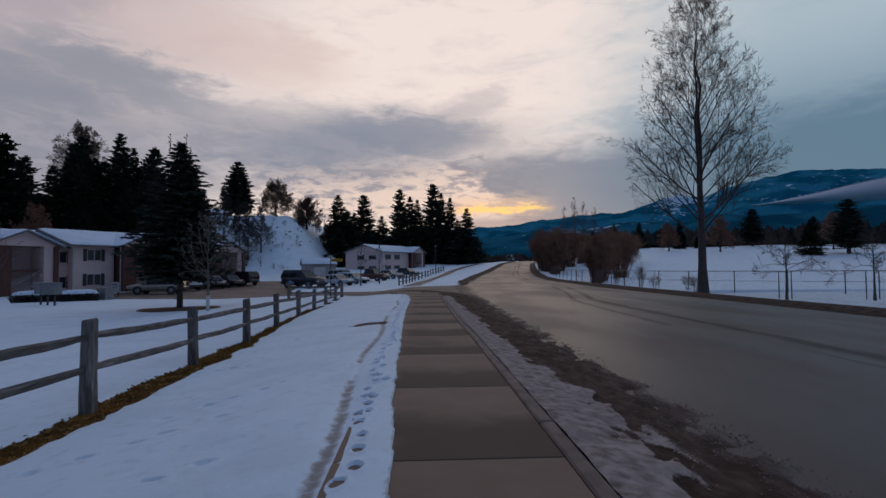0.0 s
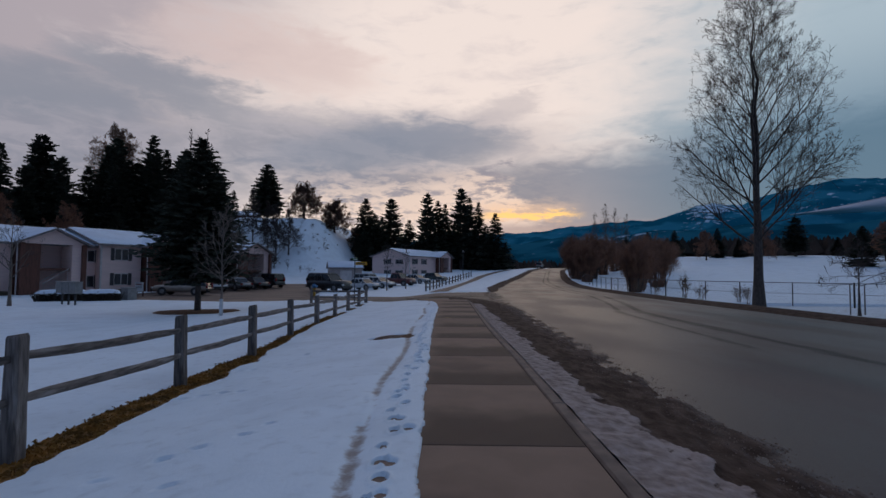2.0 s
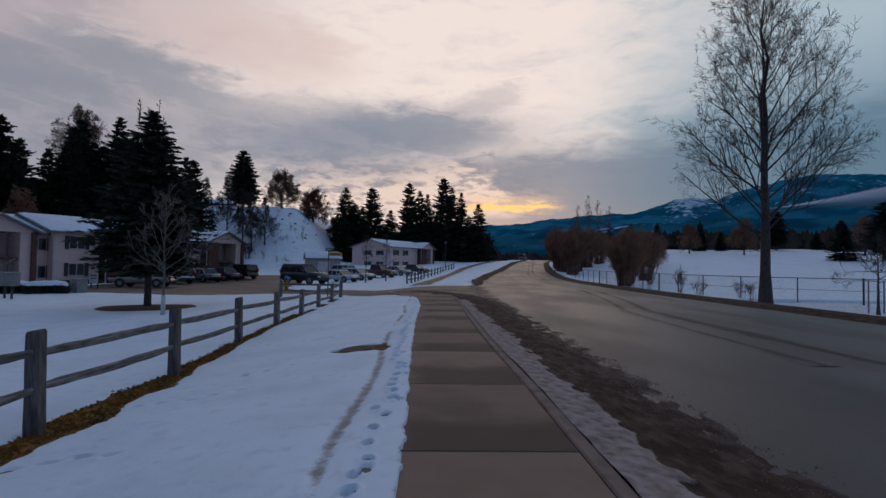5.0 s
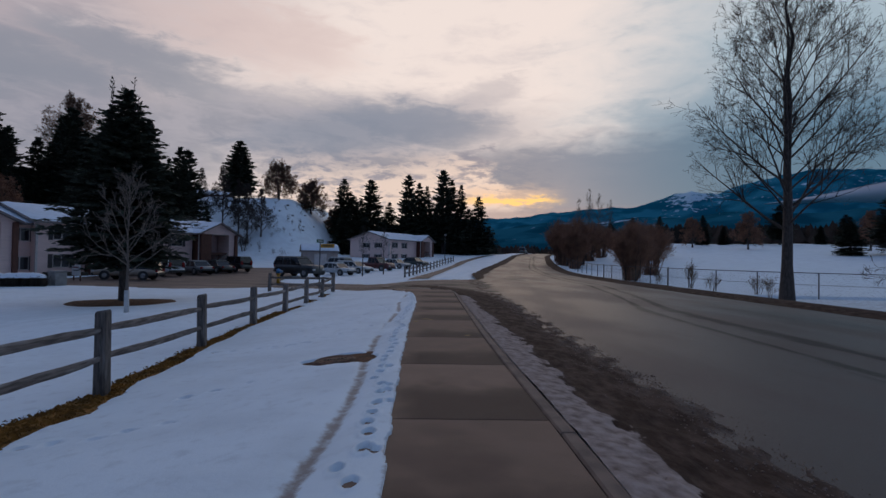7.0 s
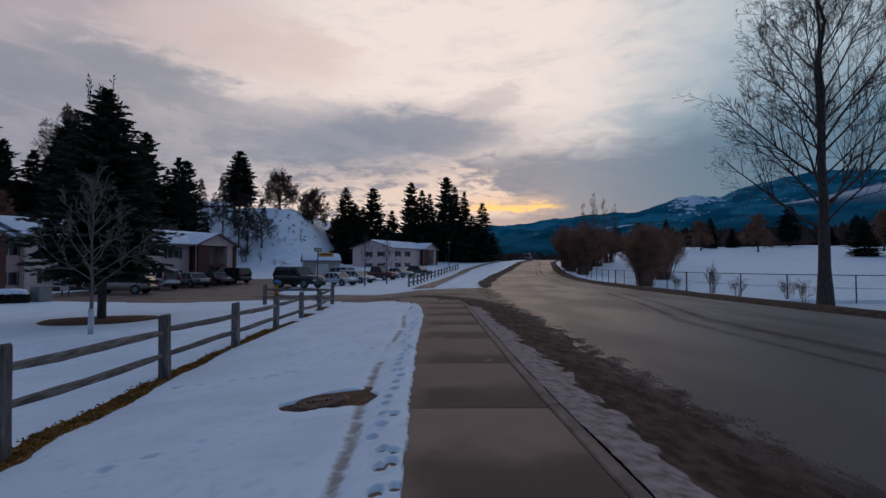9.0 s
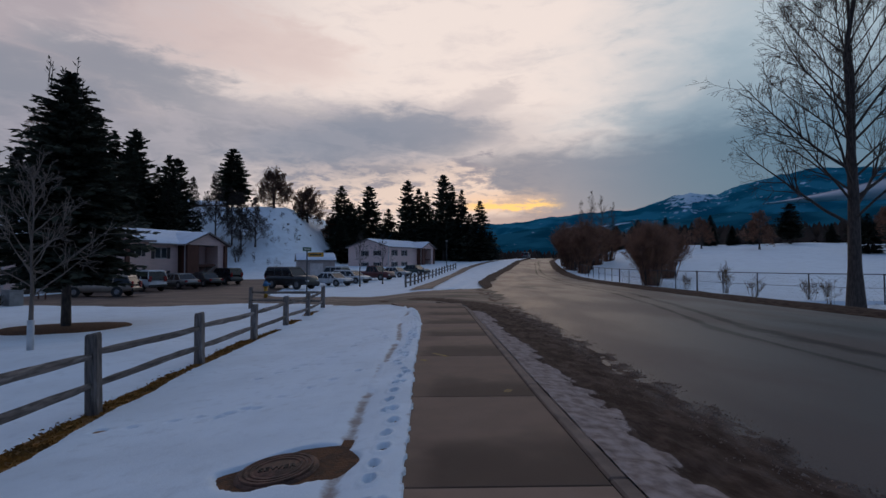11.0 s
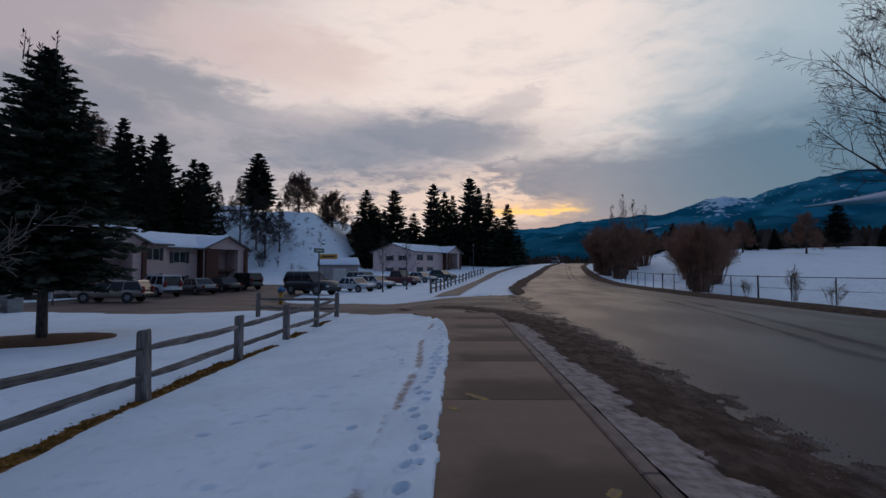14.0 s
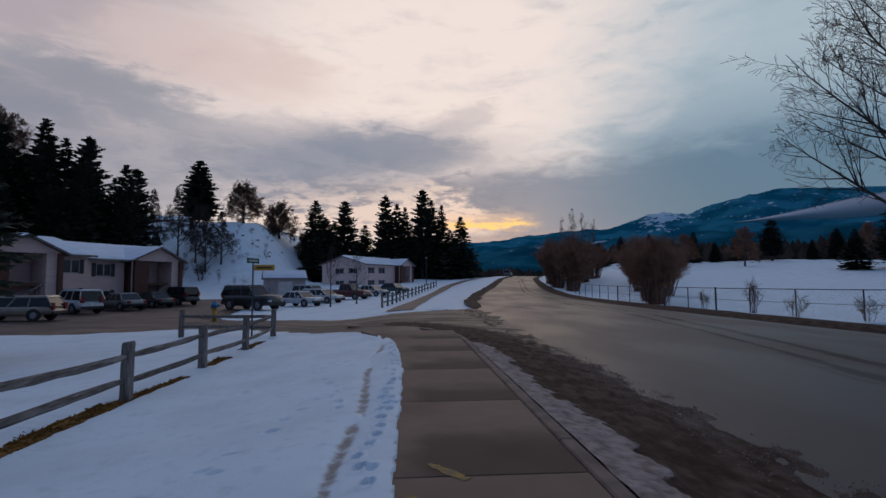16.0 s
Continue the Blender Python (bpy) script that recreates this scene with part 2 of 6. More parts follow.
M["dark_door"] = material("dark_door_paint", (0.055, 0.030, 0.025), 0.5, (0.04, 0.022, 0.02), 3)
M["trim"] = material("white_trim", (0.62, 0.55, 0.52), 0.6, (0.52, 0.46, 0.43), 3)
M["shutter"] = material("dark_shutter", (0.035, 0.03, 0.032), 0.6, (0.05, 0.043, 0.045), 4)
M["fascia"] = material("grey_fascia", (0.24, 0.20, 0.19), 0.6, (0.17, 0.14, 0.135), 3)
M["white_rail"] = material("white_stair_rail", (0.55, 0.50, 0.48), 0.6, (0.45, 0.41, 0.40), 5)
M["glass"] = material("window_glass", (0.018, 0.020, 0.024), 0.08, (0.03, 0.03, 0.034), 0.5)
M["metal"] = material("galvanised_metal", (0.085, 0.088, 0.092), 0.55, (0.05, 0.05, 0.053), 6, metallic=0.4)
M["dark_metal"] = material("dark_metal", (0.045, 0.042, 0.04), 0.5, (0.07, 0.06, 0.055), 8, metallic=0.5)
M["iron"] = material("cast_iron", (0.17, 0.088, 0.062), 0.7, (0.075, 0.045, 0.033), 9, 8, (0.35, 0.65), 0.5, 60, metallic=0.4)
M["letter"] = material("iron_lettering", (0.045, 0.035, 0.03), 0.6, (0.03, 0.024, 0.02), 9, metallic=0.3)
M["bark"] = material("grey_bark", (0.105, 0.082, 0.068), 0.9, (0.055, 0.042, 0.036), 6, 9, (0.35, 0.65), 0.9, 25, stretch=(3, 3, 0.7))
M["twig"] = material("twig_bark", (0.075, 0.055, 0.045), 0.9, (0.05, 0.037, 0.032), 2)
M["twig_pale"] = material("pale_twig_bark", (0.18, 0.14, 0.115), 0.9, (0.12, 0.092, 0.075), 2)
M["twig_red"] = material("red_brown_twig", (0.34, 0.165, 0.098), 0.95, (0.20, 0.102, 0.066), 1.2)
M["twig_brown"] = material("brown_twig_haze", (0.17, 0.088, 0.056), 0.95, (0.11, 0.06, 0.042), 0.8)
M["guard"] = material("white_trunk_guard", (0.60, 0.60, 0.60), 0.6, (0.48, 0.48, 0.49), 6)
M["needle"] = material("dark_needles", (0.034, 0.043, 0.028), 0.95, (0.058, 0.064, 0.038), 1.5, 5, vary=0.2)
M["needle_snow"] = material("pine_needles", (0.036, 0.044, 0.029), 0.95, (0.062, 0.066, 0.042), 1.5, 5, color3=(0.045, 0.042, 0.03), scale3=0.8, fac3=(0.55, 0.7), vary=0.2)
M["shrub"] = material("dark_shrub", (0.03, 0.024, 0.018), 0.9, (0.05, 0.035, 0.022), 4)
M["weed"] = material("dry_weed", (0.20, 0.135, 0.08), 0.9, (0.11, 0.07, 0.04), 3)
M["rubber"] = material("tyre_rubber", (0.022, 0.021, 0.021), 0.8, (0.035, 0.032, 0.03), 9)
M["rim"] = material("alloy_rim", (0.35, 0.35, 0.36), 0.35, (0.22, 0.22, 0.23), 9, metallic=0.7)
M["car_glass"] = material("car_glass", (0.012, 0.013, 0.015), 0.06, (0.02, 0.02, 0.024), 2)
M["tail"] = material("red_lamp_lens", (0.28, 0.012, 0.010), 0.25, (0.2, 0.01, 0.01), 9)
M["head"] = material("headlamp_lens", (0.55, 0.55, 0.54), 0.15, (0.4, 0.4, 0.4), 9)
M["plastic"] = material("black_trim", (0.02, 0.02, 0.02), 0.6, (0.035, 0.033, 0.03), 9)
M["blue"] = material("blue_paint", (0.06, 0.22, 0.42), 0.5, (0.05, 0.17, 0.33), 6)
M["yellow"] = material("yellow_paint", (0.62, 0.33, 0.03), 0.5, (0.52, 0.26, 0.02), 6)
M["green_sign"] = material("green_sign_face", (0.01, 0.10, 0.055), 0.4, (0.012, 0.085, 0.045), 5)
M["yellow_sign"] = material("yellow_sign_face", (0.62, 0.30, 0.015), 0.4, (0.52, 0.25, 0.012), 5)
M["white_sign"] = material("white_sign_face", (0.62, 0.61, 0.60), 0.5, (0.52, 0.51, 0.50), 3)
M["red_bar"] = material("dark_red_lettering", (0.22, 0.05, 0.05), 0.5, (0.18, 0.04, 0.04), 9)
M["grey_box"] = material("grey_box_paint", (0.26, 0.25, 0.24), 0.5, (0.2, 0.19, 0.185), 4)
M["shed"] = material("shed_siding", (0.40, 0.33, 0.30), 0.7, (0.34, 0.28, 0.255), 2)
M["paint_mark"] = material("yellow_survey_paint", (0.40, 0.235, 0.035), 0.8, (0.22, 0.145, 0.07), 14, 6, (0.35, 0.55), coords="World")
M["rock"] = material("dark_rock", (0.09, 0.075, 0.07), 0.9, (0.05, 0.043, 0.04), 3, 8, (0.35, 0.65), 0.9, 8)


def slab_material():
    """Brushed concrete, each slab damp towards its far joint, with scattered stains."""
    m = M["concrete"]
    nt = m.node_tree
    b = nt.nodes["Principled BSDF"]
    old = b.inputs["Base Color"].links[0].from_socket
    co = nt.nodes.new("ShaderNodeTexCoord")
    sp = nt.nodes.new("ShaderNodeSeparateXYZ")
    nt.links.new(co.outputs["Object"], sp.inputs[0])
    geo = nt.nodes.new("ShaderNodeNewGeometry")
    n = nt.nodes.new("ShaderNodeTexNoise")
    n.inputs["Scale"].default_value, n.inputs["Detail"].default_value = 1.3, 3
    nt.links.new(geo.outputs["Position"], n.inputs["Vector"])
    oi = nt.nodes.new("ShaderNodeObjectInfo")

    def calc(op, a, b):
        k = nt.nodes.new("ShaderNodeMath")
        k.operation = op
        for i, v in enumerate((a, b)):
            if isinstance(v, float):
                k.inputs[i].default_value = v
            else:
                nt.links.new(v, k.inputs[i])
        return k.outputs[0]

    reach = calc("ADD", calc("MULTIPLY", n.outputs["Fac"], 1.05), calc("MULTIPLY", oi.outputs["Random"], 0.5))
    wet = calc("SUBTRACT", reach, sp.outputs[1])
    rg0 = nt.nodes.new("ShaderNodeMapRange")
    rg0.interpolation_type = "SMOOTHSTEP"
    nt.links.new(wet, rg0.inputs[0])
    rg0.inputs[1].default_value, rg0.inputs[2].default_value, rg0.inputs[4].default_value = 0.60, 1.45, 0.78
    side = nt.nodes.new("ShaderNodeMapRange")
    side.interpolation_type = "SMOOTHSTEP"
    nt.links.new(calc("ADD", sp.outputs[0], calc("MULTIPLY", n.outputs["Fac"], 0.6)), side.inputs[0])
    side.inputs[1].default_value, side.inputs[2].default_value, side.inputs[3].default_value = -1.25, -0.85, 0.25
    rg = nt.nodes.new("ShaderNodeMath")
    rg.operation = "MULTIPLY"
    nt.links.new(rg0.outputs[0], rg.inputs[0])
    nt.links.new(side.outputs[0], rg.inputs[1])
    mx = nt.nodes.new("ShaderNodeMix")
    mx.data_type = "RGBA"
    nt.links.new(rg.outputs[0], mx.inputs[0])
    nt.links.new(old, mx.inputs[6])
    mx.inputs[7].default_value = (0.072, 0.046, 0.033, 1)
    nt.links.new(mx.outputs[2], b.inputs["Base Color"])


slab_material()


def mud_edge_material():
    """The gutter's mud, thinning out over the asphalt at its outer side."""
    m = M["mud"].copy()
    m.name = "mud_over_asphalt"
    nt = m.node_tree
    b = nt.nodes["Principled BSDF"]
    old = b.inputs["Base Color"].links[0].from_socket
    geo = nt.nodes.new("ShaderNodeNewGeometry")
    mp = nt.nodes.new("ShaderNodeMapping")
    mp.inputs["Scale"].default_value = (2.2, 0.7, 1)
    nt.links.new(geo.outputs["Position"], mp.inputs[0])
    n = nt.nodes.new("ShaderNodeTexNoise")
    n.inputs["Scale"].default_value, n.inputs["Detail"].default_value = 2.2, 9
    nt.links.new(mp.outputs[0], n.inputs["Vector"])
    at = nt.nodes.new("ShaderNodeAttribute")
    at.attribute_name = "across"
    ad = nt.nodes.new("ShaderNodeMath")
    ad.operation = "MULTIPLY_ADD"
    nt.links.new(n.outputs["Fac"], ad.inputs[0])
    ad.inputs[1].default_value = 0.9
    nt.links.new(at.outputs["Fac"], ad.inputs[2])
    rg = nt.nodes.new("ShaderNodeMapRange")
    rg.interpolation_type = "SMOOTHSTEP"
    nt.links.new(ad.outputs[0], rg.inputs[0])
    rg.inputs[1].default_value, rg.inputs[2].default_value = 1.0, 1.45
    mx = nt.nodes.new("ShaderNodeMix")
    mx.data_type = "RGBA"
    nt.links.new(rg.outputs[0], mx.inputs[0])
    nt.links.new(old, mx.inputs[6])
    mx.inputs[7].default_value = (0.070, 0.046, 0.042, 1)
    nt.links.new(mx.outputs[2], b.inputs["Base Color"])
    # trodden dirty snow still lying next to the kerb
    ds = []
    for sc, de in ((7.0, 8), (38.0, 6)):
        q = nt.nodes.new("ShaderNodeTexNoise")
        q.inputs["Scale"].default_value, q.inputs["Detail"].default_value = sc, de
        nt.links.new(geo.outputs["Position"], q.inputs["Vector"])
        ds.append(q.outputs["Fac"])
    sc_ = nt.nodes.new("ShaderNodeValToRGB")
    sc_.color_ramp.elements[0].position, sc_.color_ramp.elements[0].color = 0.37, (0.45, 0.352, 0.312, 1)
    sc_.color_ramp.elements[1].position, sc_.color_ramp.elements[1].color = 0.76, (0.15, 0.10, 0.08, 1)
    nt.links.new(ds[0], sc_.inputs[0])
    sa_ = nt.nodes.new("ShaderNodeAttribute")
    sa_.attribute_name = "snow"
    sad = nt.nodes.new("ShaderNodeMath")
    sad.operation = "MULTIPLY_ADD"
    nt.links.new(ds[1], sad.inputs[0])
    sad.inputs[1].default_value = 0.9
    nt.links.new(sa_.outputs["Fac"], sad.inputs[2])
    srg = nt.nodes.new("ShaderNodeMapRange")
    srg.interpolation_type = "SMOOTHSTEP"
    nt.links.new(sad.outputs[0], srg.inputs[0])
    srg.inputs[1].default_value, srg.inputs[2].default_value, srg.inputs[4].default_value = 0.72, 1.08, 0.92
    smx = nt.nodes.new("ShaderNodeMix")
    smx.data_type = "RGBA"
    nt.links.new(srg.outputs[0], smx.inputs[0])
    nt.links.new(mx.outputs[2], smx.inputs[6])
    nt.links.new(sc_.outputs[0], smx.inputs[7])
    nt.links.new(smx.outputs[2], b.inputs["Base Color"])
    # wet and smooth like the carriageway where the mud has thinned out
    for sock, dry, wet in (("Roughness", 0.9, WET_ROUGH), ("Specular IOR Level", 0.15, 0.5)):
        for link in list(b.inputs[sock].links):
            nt.links.remove(link)
        rr = nt.nodes.new("ShaderNodeMapRange")
        nt.links.new(rg.outputs[0], rr.inputs[0])
        rr.inputs[3].default_value, rr.inputs[4].default_value = dry, wet
        nt.links.new(rr.outputs[0], b.inputs[sock])
    return m


def track_material():
    """Wet asphalt under a film of brown slush that thins out towards both sides."""
    m = M["asphalt"].copy()
    m.name = "slush_on_asphalt"
    nt = m.node_tree
    b = nt.nodes["Principled BSDF"]
    old = b.inputs["Base Color"].links[0].from_socket
    geo = nt.nodes.new("ShaderNodeNewGeometry")
    mp = nt.nodes.new("ShaderNodeMapping")
    mp.inputs["Scale"].default_value = (1.6, 0.35, 1)
    nt.links.new(geo.outputs["Position"], mp.inputs[0])
    n = nt.nodes.new("ShaderNodeTexNoise")
    n.inputs["Scale"].default_value, n.inputs["Detail"].default_value = 2.4, 8
    nt.links.new(mp.outputs[0], n.inputs["Vector"])
    at = nt.nodes.new("ShaderNodeAttribute")
    at.attribute_name = "across"
    pp = nt.nodes.new("ShaderNodeMath")
    pp.operation = "PINGPONG"
    pp.inputs[1].default_value = 0.5
    nt.links.new(at.outputs["Fac"], pp.inputs[0])
    ad = nt.nodes.new("ShaderNodeMath")
    ad.operation = "MULTIPLY_ADD"
    nt.links.new(pp.outputs[0], ad.inputs[0])
    ad.inputs[1].default_value = 1.5
    nt.links.new(n.outputs["Fac"], ad.inputs[2])
    rg = nt.nodes.new("ShaderNodeMapRange")
    rg.interpolation_type = "SMOOTHSTEP"
    nt.links.new(ad.outputs[0], rg.inputs[0])
    rg.inputs[1].default_value, rg.inputs[2].default_value = 0.70, 1.15
    mx = nt.nodes.new("ShaderNodeMix")
    mx.data_type = "RGBA"
    nt.links.new(rg.outputs[0], mx.inputs[0])
    nt.links.new(old, mx.inputs[6])
    mx.inputs[7].default_value = (0.030, 0.019, 0.016, 1)
    nt.links.new(mx.outputs[2], b.inputs["Base Color"])
    sp = nt.nodes.new("ShaderNodeMapRange")
    nt.links.new(rg.outputs[0], sp.inputs[0])
    sp.inputs[3].default_value, sp.inputs[4].default_value = 0.42, 0.15
    nt.links.new(sp.outputs[0], b.inputs["Specular IOR Level"])
    return m


M["track"] = track_material()
WET_ROUGH = 0.42
M["mud_edge"] = mud_edge_material()


def paint(name, col):
    m = material(name, col, 0.3, tuple(c * 0.8 for c in col), 2.0, 6, (0.35, 0.7), spec=0.5, color3=tuple(0.6 * c + 0.04 for c in col), scale3=1.5, fac3=(0.55, 0.75))
    m.node_tree.nodes["Principled BSDF"].inputs["Coat Weight"].default_value = 0.4
    return m


def snow_material(name, tint=(0.76, 0.84, 0.91)):
    """Old snow: fine crust, faint large hollows of grey, brown soiling and painted-in footprint shade where the vertex
    attribute is set.
    """
    m = bpy.data.materials.new(name)
    m.use_nodes = True
    nt = m.node_tree
    b = nt.nodes["Principled BSDF"]
    b.inputs["Roughness"].default_value = 0.65
    b.inputs["Specular IOR Level"].default_value = 0.25
    geo = nt.nodes.new("ShaderNodeNewGeometry")

    def tex(sc, de=6.0, ro=0.55):
        n = nt.nodes.new("ShaderNodeTexNoise")
        n.inputs["Scale"].default_value, n.inputs["Detail"].default_value, n.inputs["Roughness"].default_value = sc, de, ro
        nt.links.new(geo.outputs["Position"], n.inputs["Vector"])
        return n.outputs["Fac"]

    def rng(v, lo, hi, a=0.0, c=1.0):
        r = nt.nodes.new("ShaderNodeMapRange")
        r.interpolation_type = "SMOOTHSTEP"
        nt.links.new(v, r.inputs[0])
        for i, x in enumerate((lo, hi, a, c)):
            r.inputs[i + 1].default_value = x
        return r.outputs[0]

    def mix(f, a, c):
        n = nt.nodes.new("ShaderNodeMix")
        n.data_type = "RGBA"
        for sock, v in ((n.inputs[0], f), (n.inputs[6], a), (n.inputs[7], c)):
            if isinstance(v, tuple):
                sock.default_value = (*v, 1)
            else:
                nt.links.new(v, sock)
        return n.outputs[2]

    col = mix(rng(tex(0.7), 0.4, 0.7), tint, tuple(c * 0.9 for c in tint))
    col = mix(rng(tex(5.0, 8.0), 0.5, 0.8), col, tuple(c * 0.82 for c in tint))
    at = nt.nodes.new("ShaderNodeAttribute")
    at.attribute_name = "soil_shade"
    ad = nt.nodes.new("ShaderNodeMath")
    ad.operation = "MULTIPLY_ADD"
    nt.links.new(tex(6.0, 8.0, 0.65), ad.inputs[0])
    ad.inputs[1].default_value = 0.9
    nt.links.new(at.outputs["Fac"], ad.inputs[2])
    col = mix(rng(ad.outputs[0], 0.72, 1.05, 0.0, 0.8), col, (0.20, 0.135, 0.10))
    nt.links.new(col, b.inputs["Base Color"])
    bp = nt.nodes.new("ShaderNodeBump")
    bp.inputs["Strength"].default_value, bp.inputs["Distance"].default_value = 0.35, 0.02
    nt.links.new(tex(18.0, 8.0, 0.7), bp.inputs["Height"])
    nt.links.new(bp.outputs[0], b.inputs["Normal"])
    return m


M["snow"] = snow_material("old_snow")
M["roof_snow"] = snow_material("roof_snow", (0.72, 0.79, 0.89))


# ---- helpers for meshes ----
def mesh_object(name, verts, faces, mat, parent=None, label="", smooth=False):
    me = bpy.data.meshes.new(name)
    me.from_pydata(verts, [], faces)
    me.update()
    if smooth:
        me.polygons.foreach_set("use_smooth", [True] * len(me.polygons))
    if mat:
        me.materials.append(mat)
    ob = new(name, me)
    if parent:
        ob.parent = parent
    if label:
        tagged(ob, label)
    return ob


def part(name, bm, mat, parent, label="", smooth=False):
    """Links a bmesh as one mesh object under a thing or under a part."""
    me = bpy.data.meshes.new(name)
    bm.normal_update()
    bm.to_mesh(me)
    bm.free()
    if smooth:
        me.polygons.foreach_set("use_smooth", [True] * len(me.polygons))
    if mat:
        me.materials.append(mat)
    ob = new(name, me)
    if parent:
        ob.parent = parent
    if label:
        tagged(ob, label)
    return ob


def share(name, src, parent, m):
    """A piece of its own on the mesh of another."""
    ob = new(name, src.data)
    ob.parent = parent
    ob.matrix_basis = m
    return ob


def thing(name, m, label, category, group="", kind=""):
    ob = new(name)
    ob.empty_display_size = 0.2
    ob.matrix_basis = m
    return tagged(ob, label, category, group, kind)


def add_box(bm, x0, x1, y0, y1, z0, z1, bevel=0.0, m=None):
    r = bmesh.ops.create_cube(bm, size=1.0)
    vs = r["verts"]
    bmesh.ops.scale(bm, vec=(x1 - x0, y1 - y0, z1 - z0), verts=vs)
    bmesh.ops.translate(bm, vec=((x0 + x1) / 2, (y0 + y1) / 2, (z0 + z1) / 2), verts=vs)
    if bevel:
        es = list({e for v in vs for e in v.link_edges})
        out = bmesh.ops.bevel(bm, geom=es, offset=bevel, segments=1, affect="EDGES")
        vs = list({v for f in out["faces"] for v in f.verts} | {v for v in vs if v.is_valid})
    if m is not None:
        bmesh.ops.transform(bm, matrix=m, verts=vs)
    return vs


def box(name, x0, x1, y0, y1, z0, z1, mat, parent, label="", bevel=0.0):
    bm = bmesh.new()
    add_box(bm, x0, x1, y0, y1, z0, z1, bevel)
    return part(name, bm, mat, parent, label)


def cyl(name, r0, r1, z0, z1, mat, parent, label="", seg=10, m=None, smooth=True):
    bm = bmesh.new()
    bmesh.ops.create_cone(bm, cap_ends=True, segments=seg, radius1=r0, radius2=r1, depth=z1 - z0)
    bmesh.ops.translate(bm, vec=(0, 0, (z0 + z1) / 2), verts=bm.verts)
    if m is not None:
        bmesh.ops.transform(bm, matrix=m, verts=bm.verts)
    return part(name, bm, mat, parent, label, smooth and seg > 6)


class Tubes:
    """Gathers tapered branches into one mesh."""

    def __init__(self):
        self.v, self.f = [], []

    def add(self, pts, radii, sides):
        base = len(self.v)
        n = len(pts)
        up = Vector((0.31, 0.17, 0.93))
        for i, p in enumerate(pts):
            d = (pts[min(i + 1, n - 1)] - pts[max(i - 1, 0)])
            if d.length < 1e-6:
                d = Vector((0, 0, 1))
            d.normalize()
            a = d.cross(up)
            if a.length < 1e-3:
                a = d.cross(Vector((1, 0, 0)))
            a.normalize()
            c = d.cross(a)
            for k in range(sides):
                t = 2 * math.pi * k / sides
                self.v.append(tuple(p + (a * math.cos(t) + c * math.sin(t)) * radii[i]))
        for i in range(n - 1):
            for k in range(sides):
                k2 = (k + 1) % sides
                self.f.append((base + i * sides + k, base + i * sides + k2, base + (i + 1) * sides + k2, base + (i + 1) * sides + k))

    def object(self, name, mat, parent, label=""):
        return mesh_object(name, self.v, self.f, mat, parent, label, smooth=True)


def sm(a, b, x):
    t = np.clip((np.asarray(x, float) - a) / (b - a), 0, 1)
    return t * t * (3 - 2 * t)


def hash2(i, j, seed):
    h = np.sin(i * 127.1 + j * 311.7 + seed * 74.7) * 43758.5453
    return h - np.floor(h)


def vnoise(x, y, seed=0.0):
    """Smooth noise from 0 to 1."""
    x, y = np.asarray(x, float), np.asarray(y, float)
    i, j = np.floor(x), np.floor(y)
    u, v = x - i, y - j
    u, v = u * u * (3 - 2 * u), v * v * (3 - 2 * v)
    a, b = hash2(i, j, seed), hash2(i + 1, j, seed)
    c, d = hash2(i, j + 1, seed), hash2(i + 1, j + 1, seed)
    return (a * (1 - u) + b * u) * (1 - v) + (c * (1 - u) + d * u) * v


def fbm(x, y, seed=0.0, octaves=4):
    s, a, t = 0.0, 0.5, 0.0
    for k in range(octaves):
        s = s + a * vnoise(x * 2 ** k, y * 2 ** k, seed + 13 * k)
        t += a
        a *= 0.5
    return s / t


# ---- the lie of the land ----
ROAD_Y = [-400, -60, 0, 20, 35, 48, 60, 75, 95, 125, 160, 220, 320]
ROAD_L = [-20, 0.6, 1.5, 1.6, 1.9, 2.6, 4.0, 6.6, 11.4, 18.5, 29.5, 54, 110]
ROAD_R = [-6, 13.2, 13.6, 13.4, 13.3, 13.7, 14.6, 16.2, 19.6, 26.0, 36.5, 61, 118]


def road_left(y):
    return np.interp(y, ROAD_Y, ROAD_L)


def road_right(y):
    return np.interp(y, ROAD_Y, ROAD_R)


def street(y):
    return 3.4 * sm(58, 165, y)


LOT_NEAR = [(2.4, 30.5), (0.4, 31.8), (-1.7, 32.7), (-4.0, 34.3), (-8, 37.6), (-12, 40.3), (-17, 39.0), (-24, 40.5), (-34, 43)]
LOT_FAR = [(3.6, 50.0), (1.0, 45.6), (-1.5, 43.2), (-5.0, 42.6), (-9, 45.0), (-13.5, 50), (-17, 70), (-22, 80), (-31, 80)]


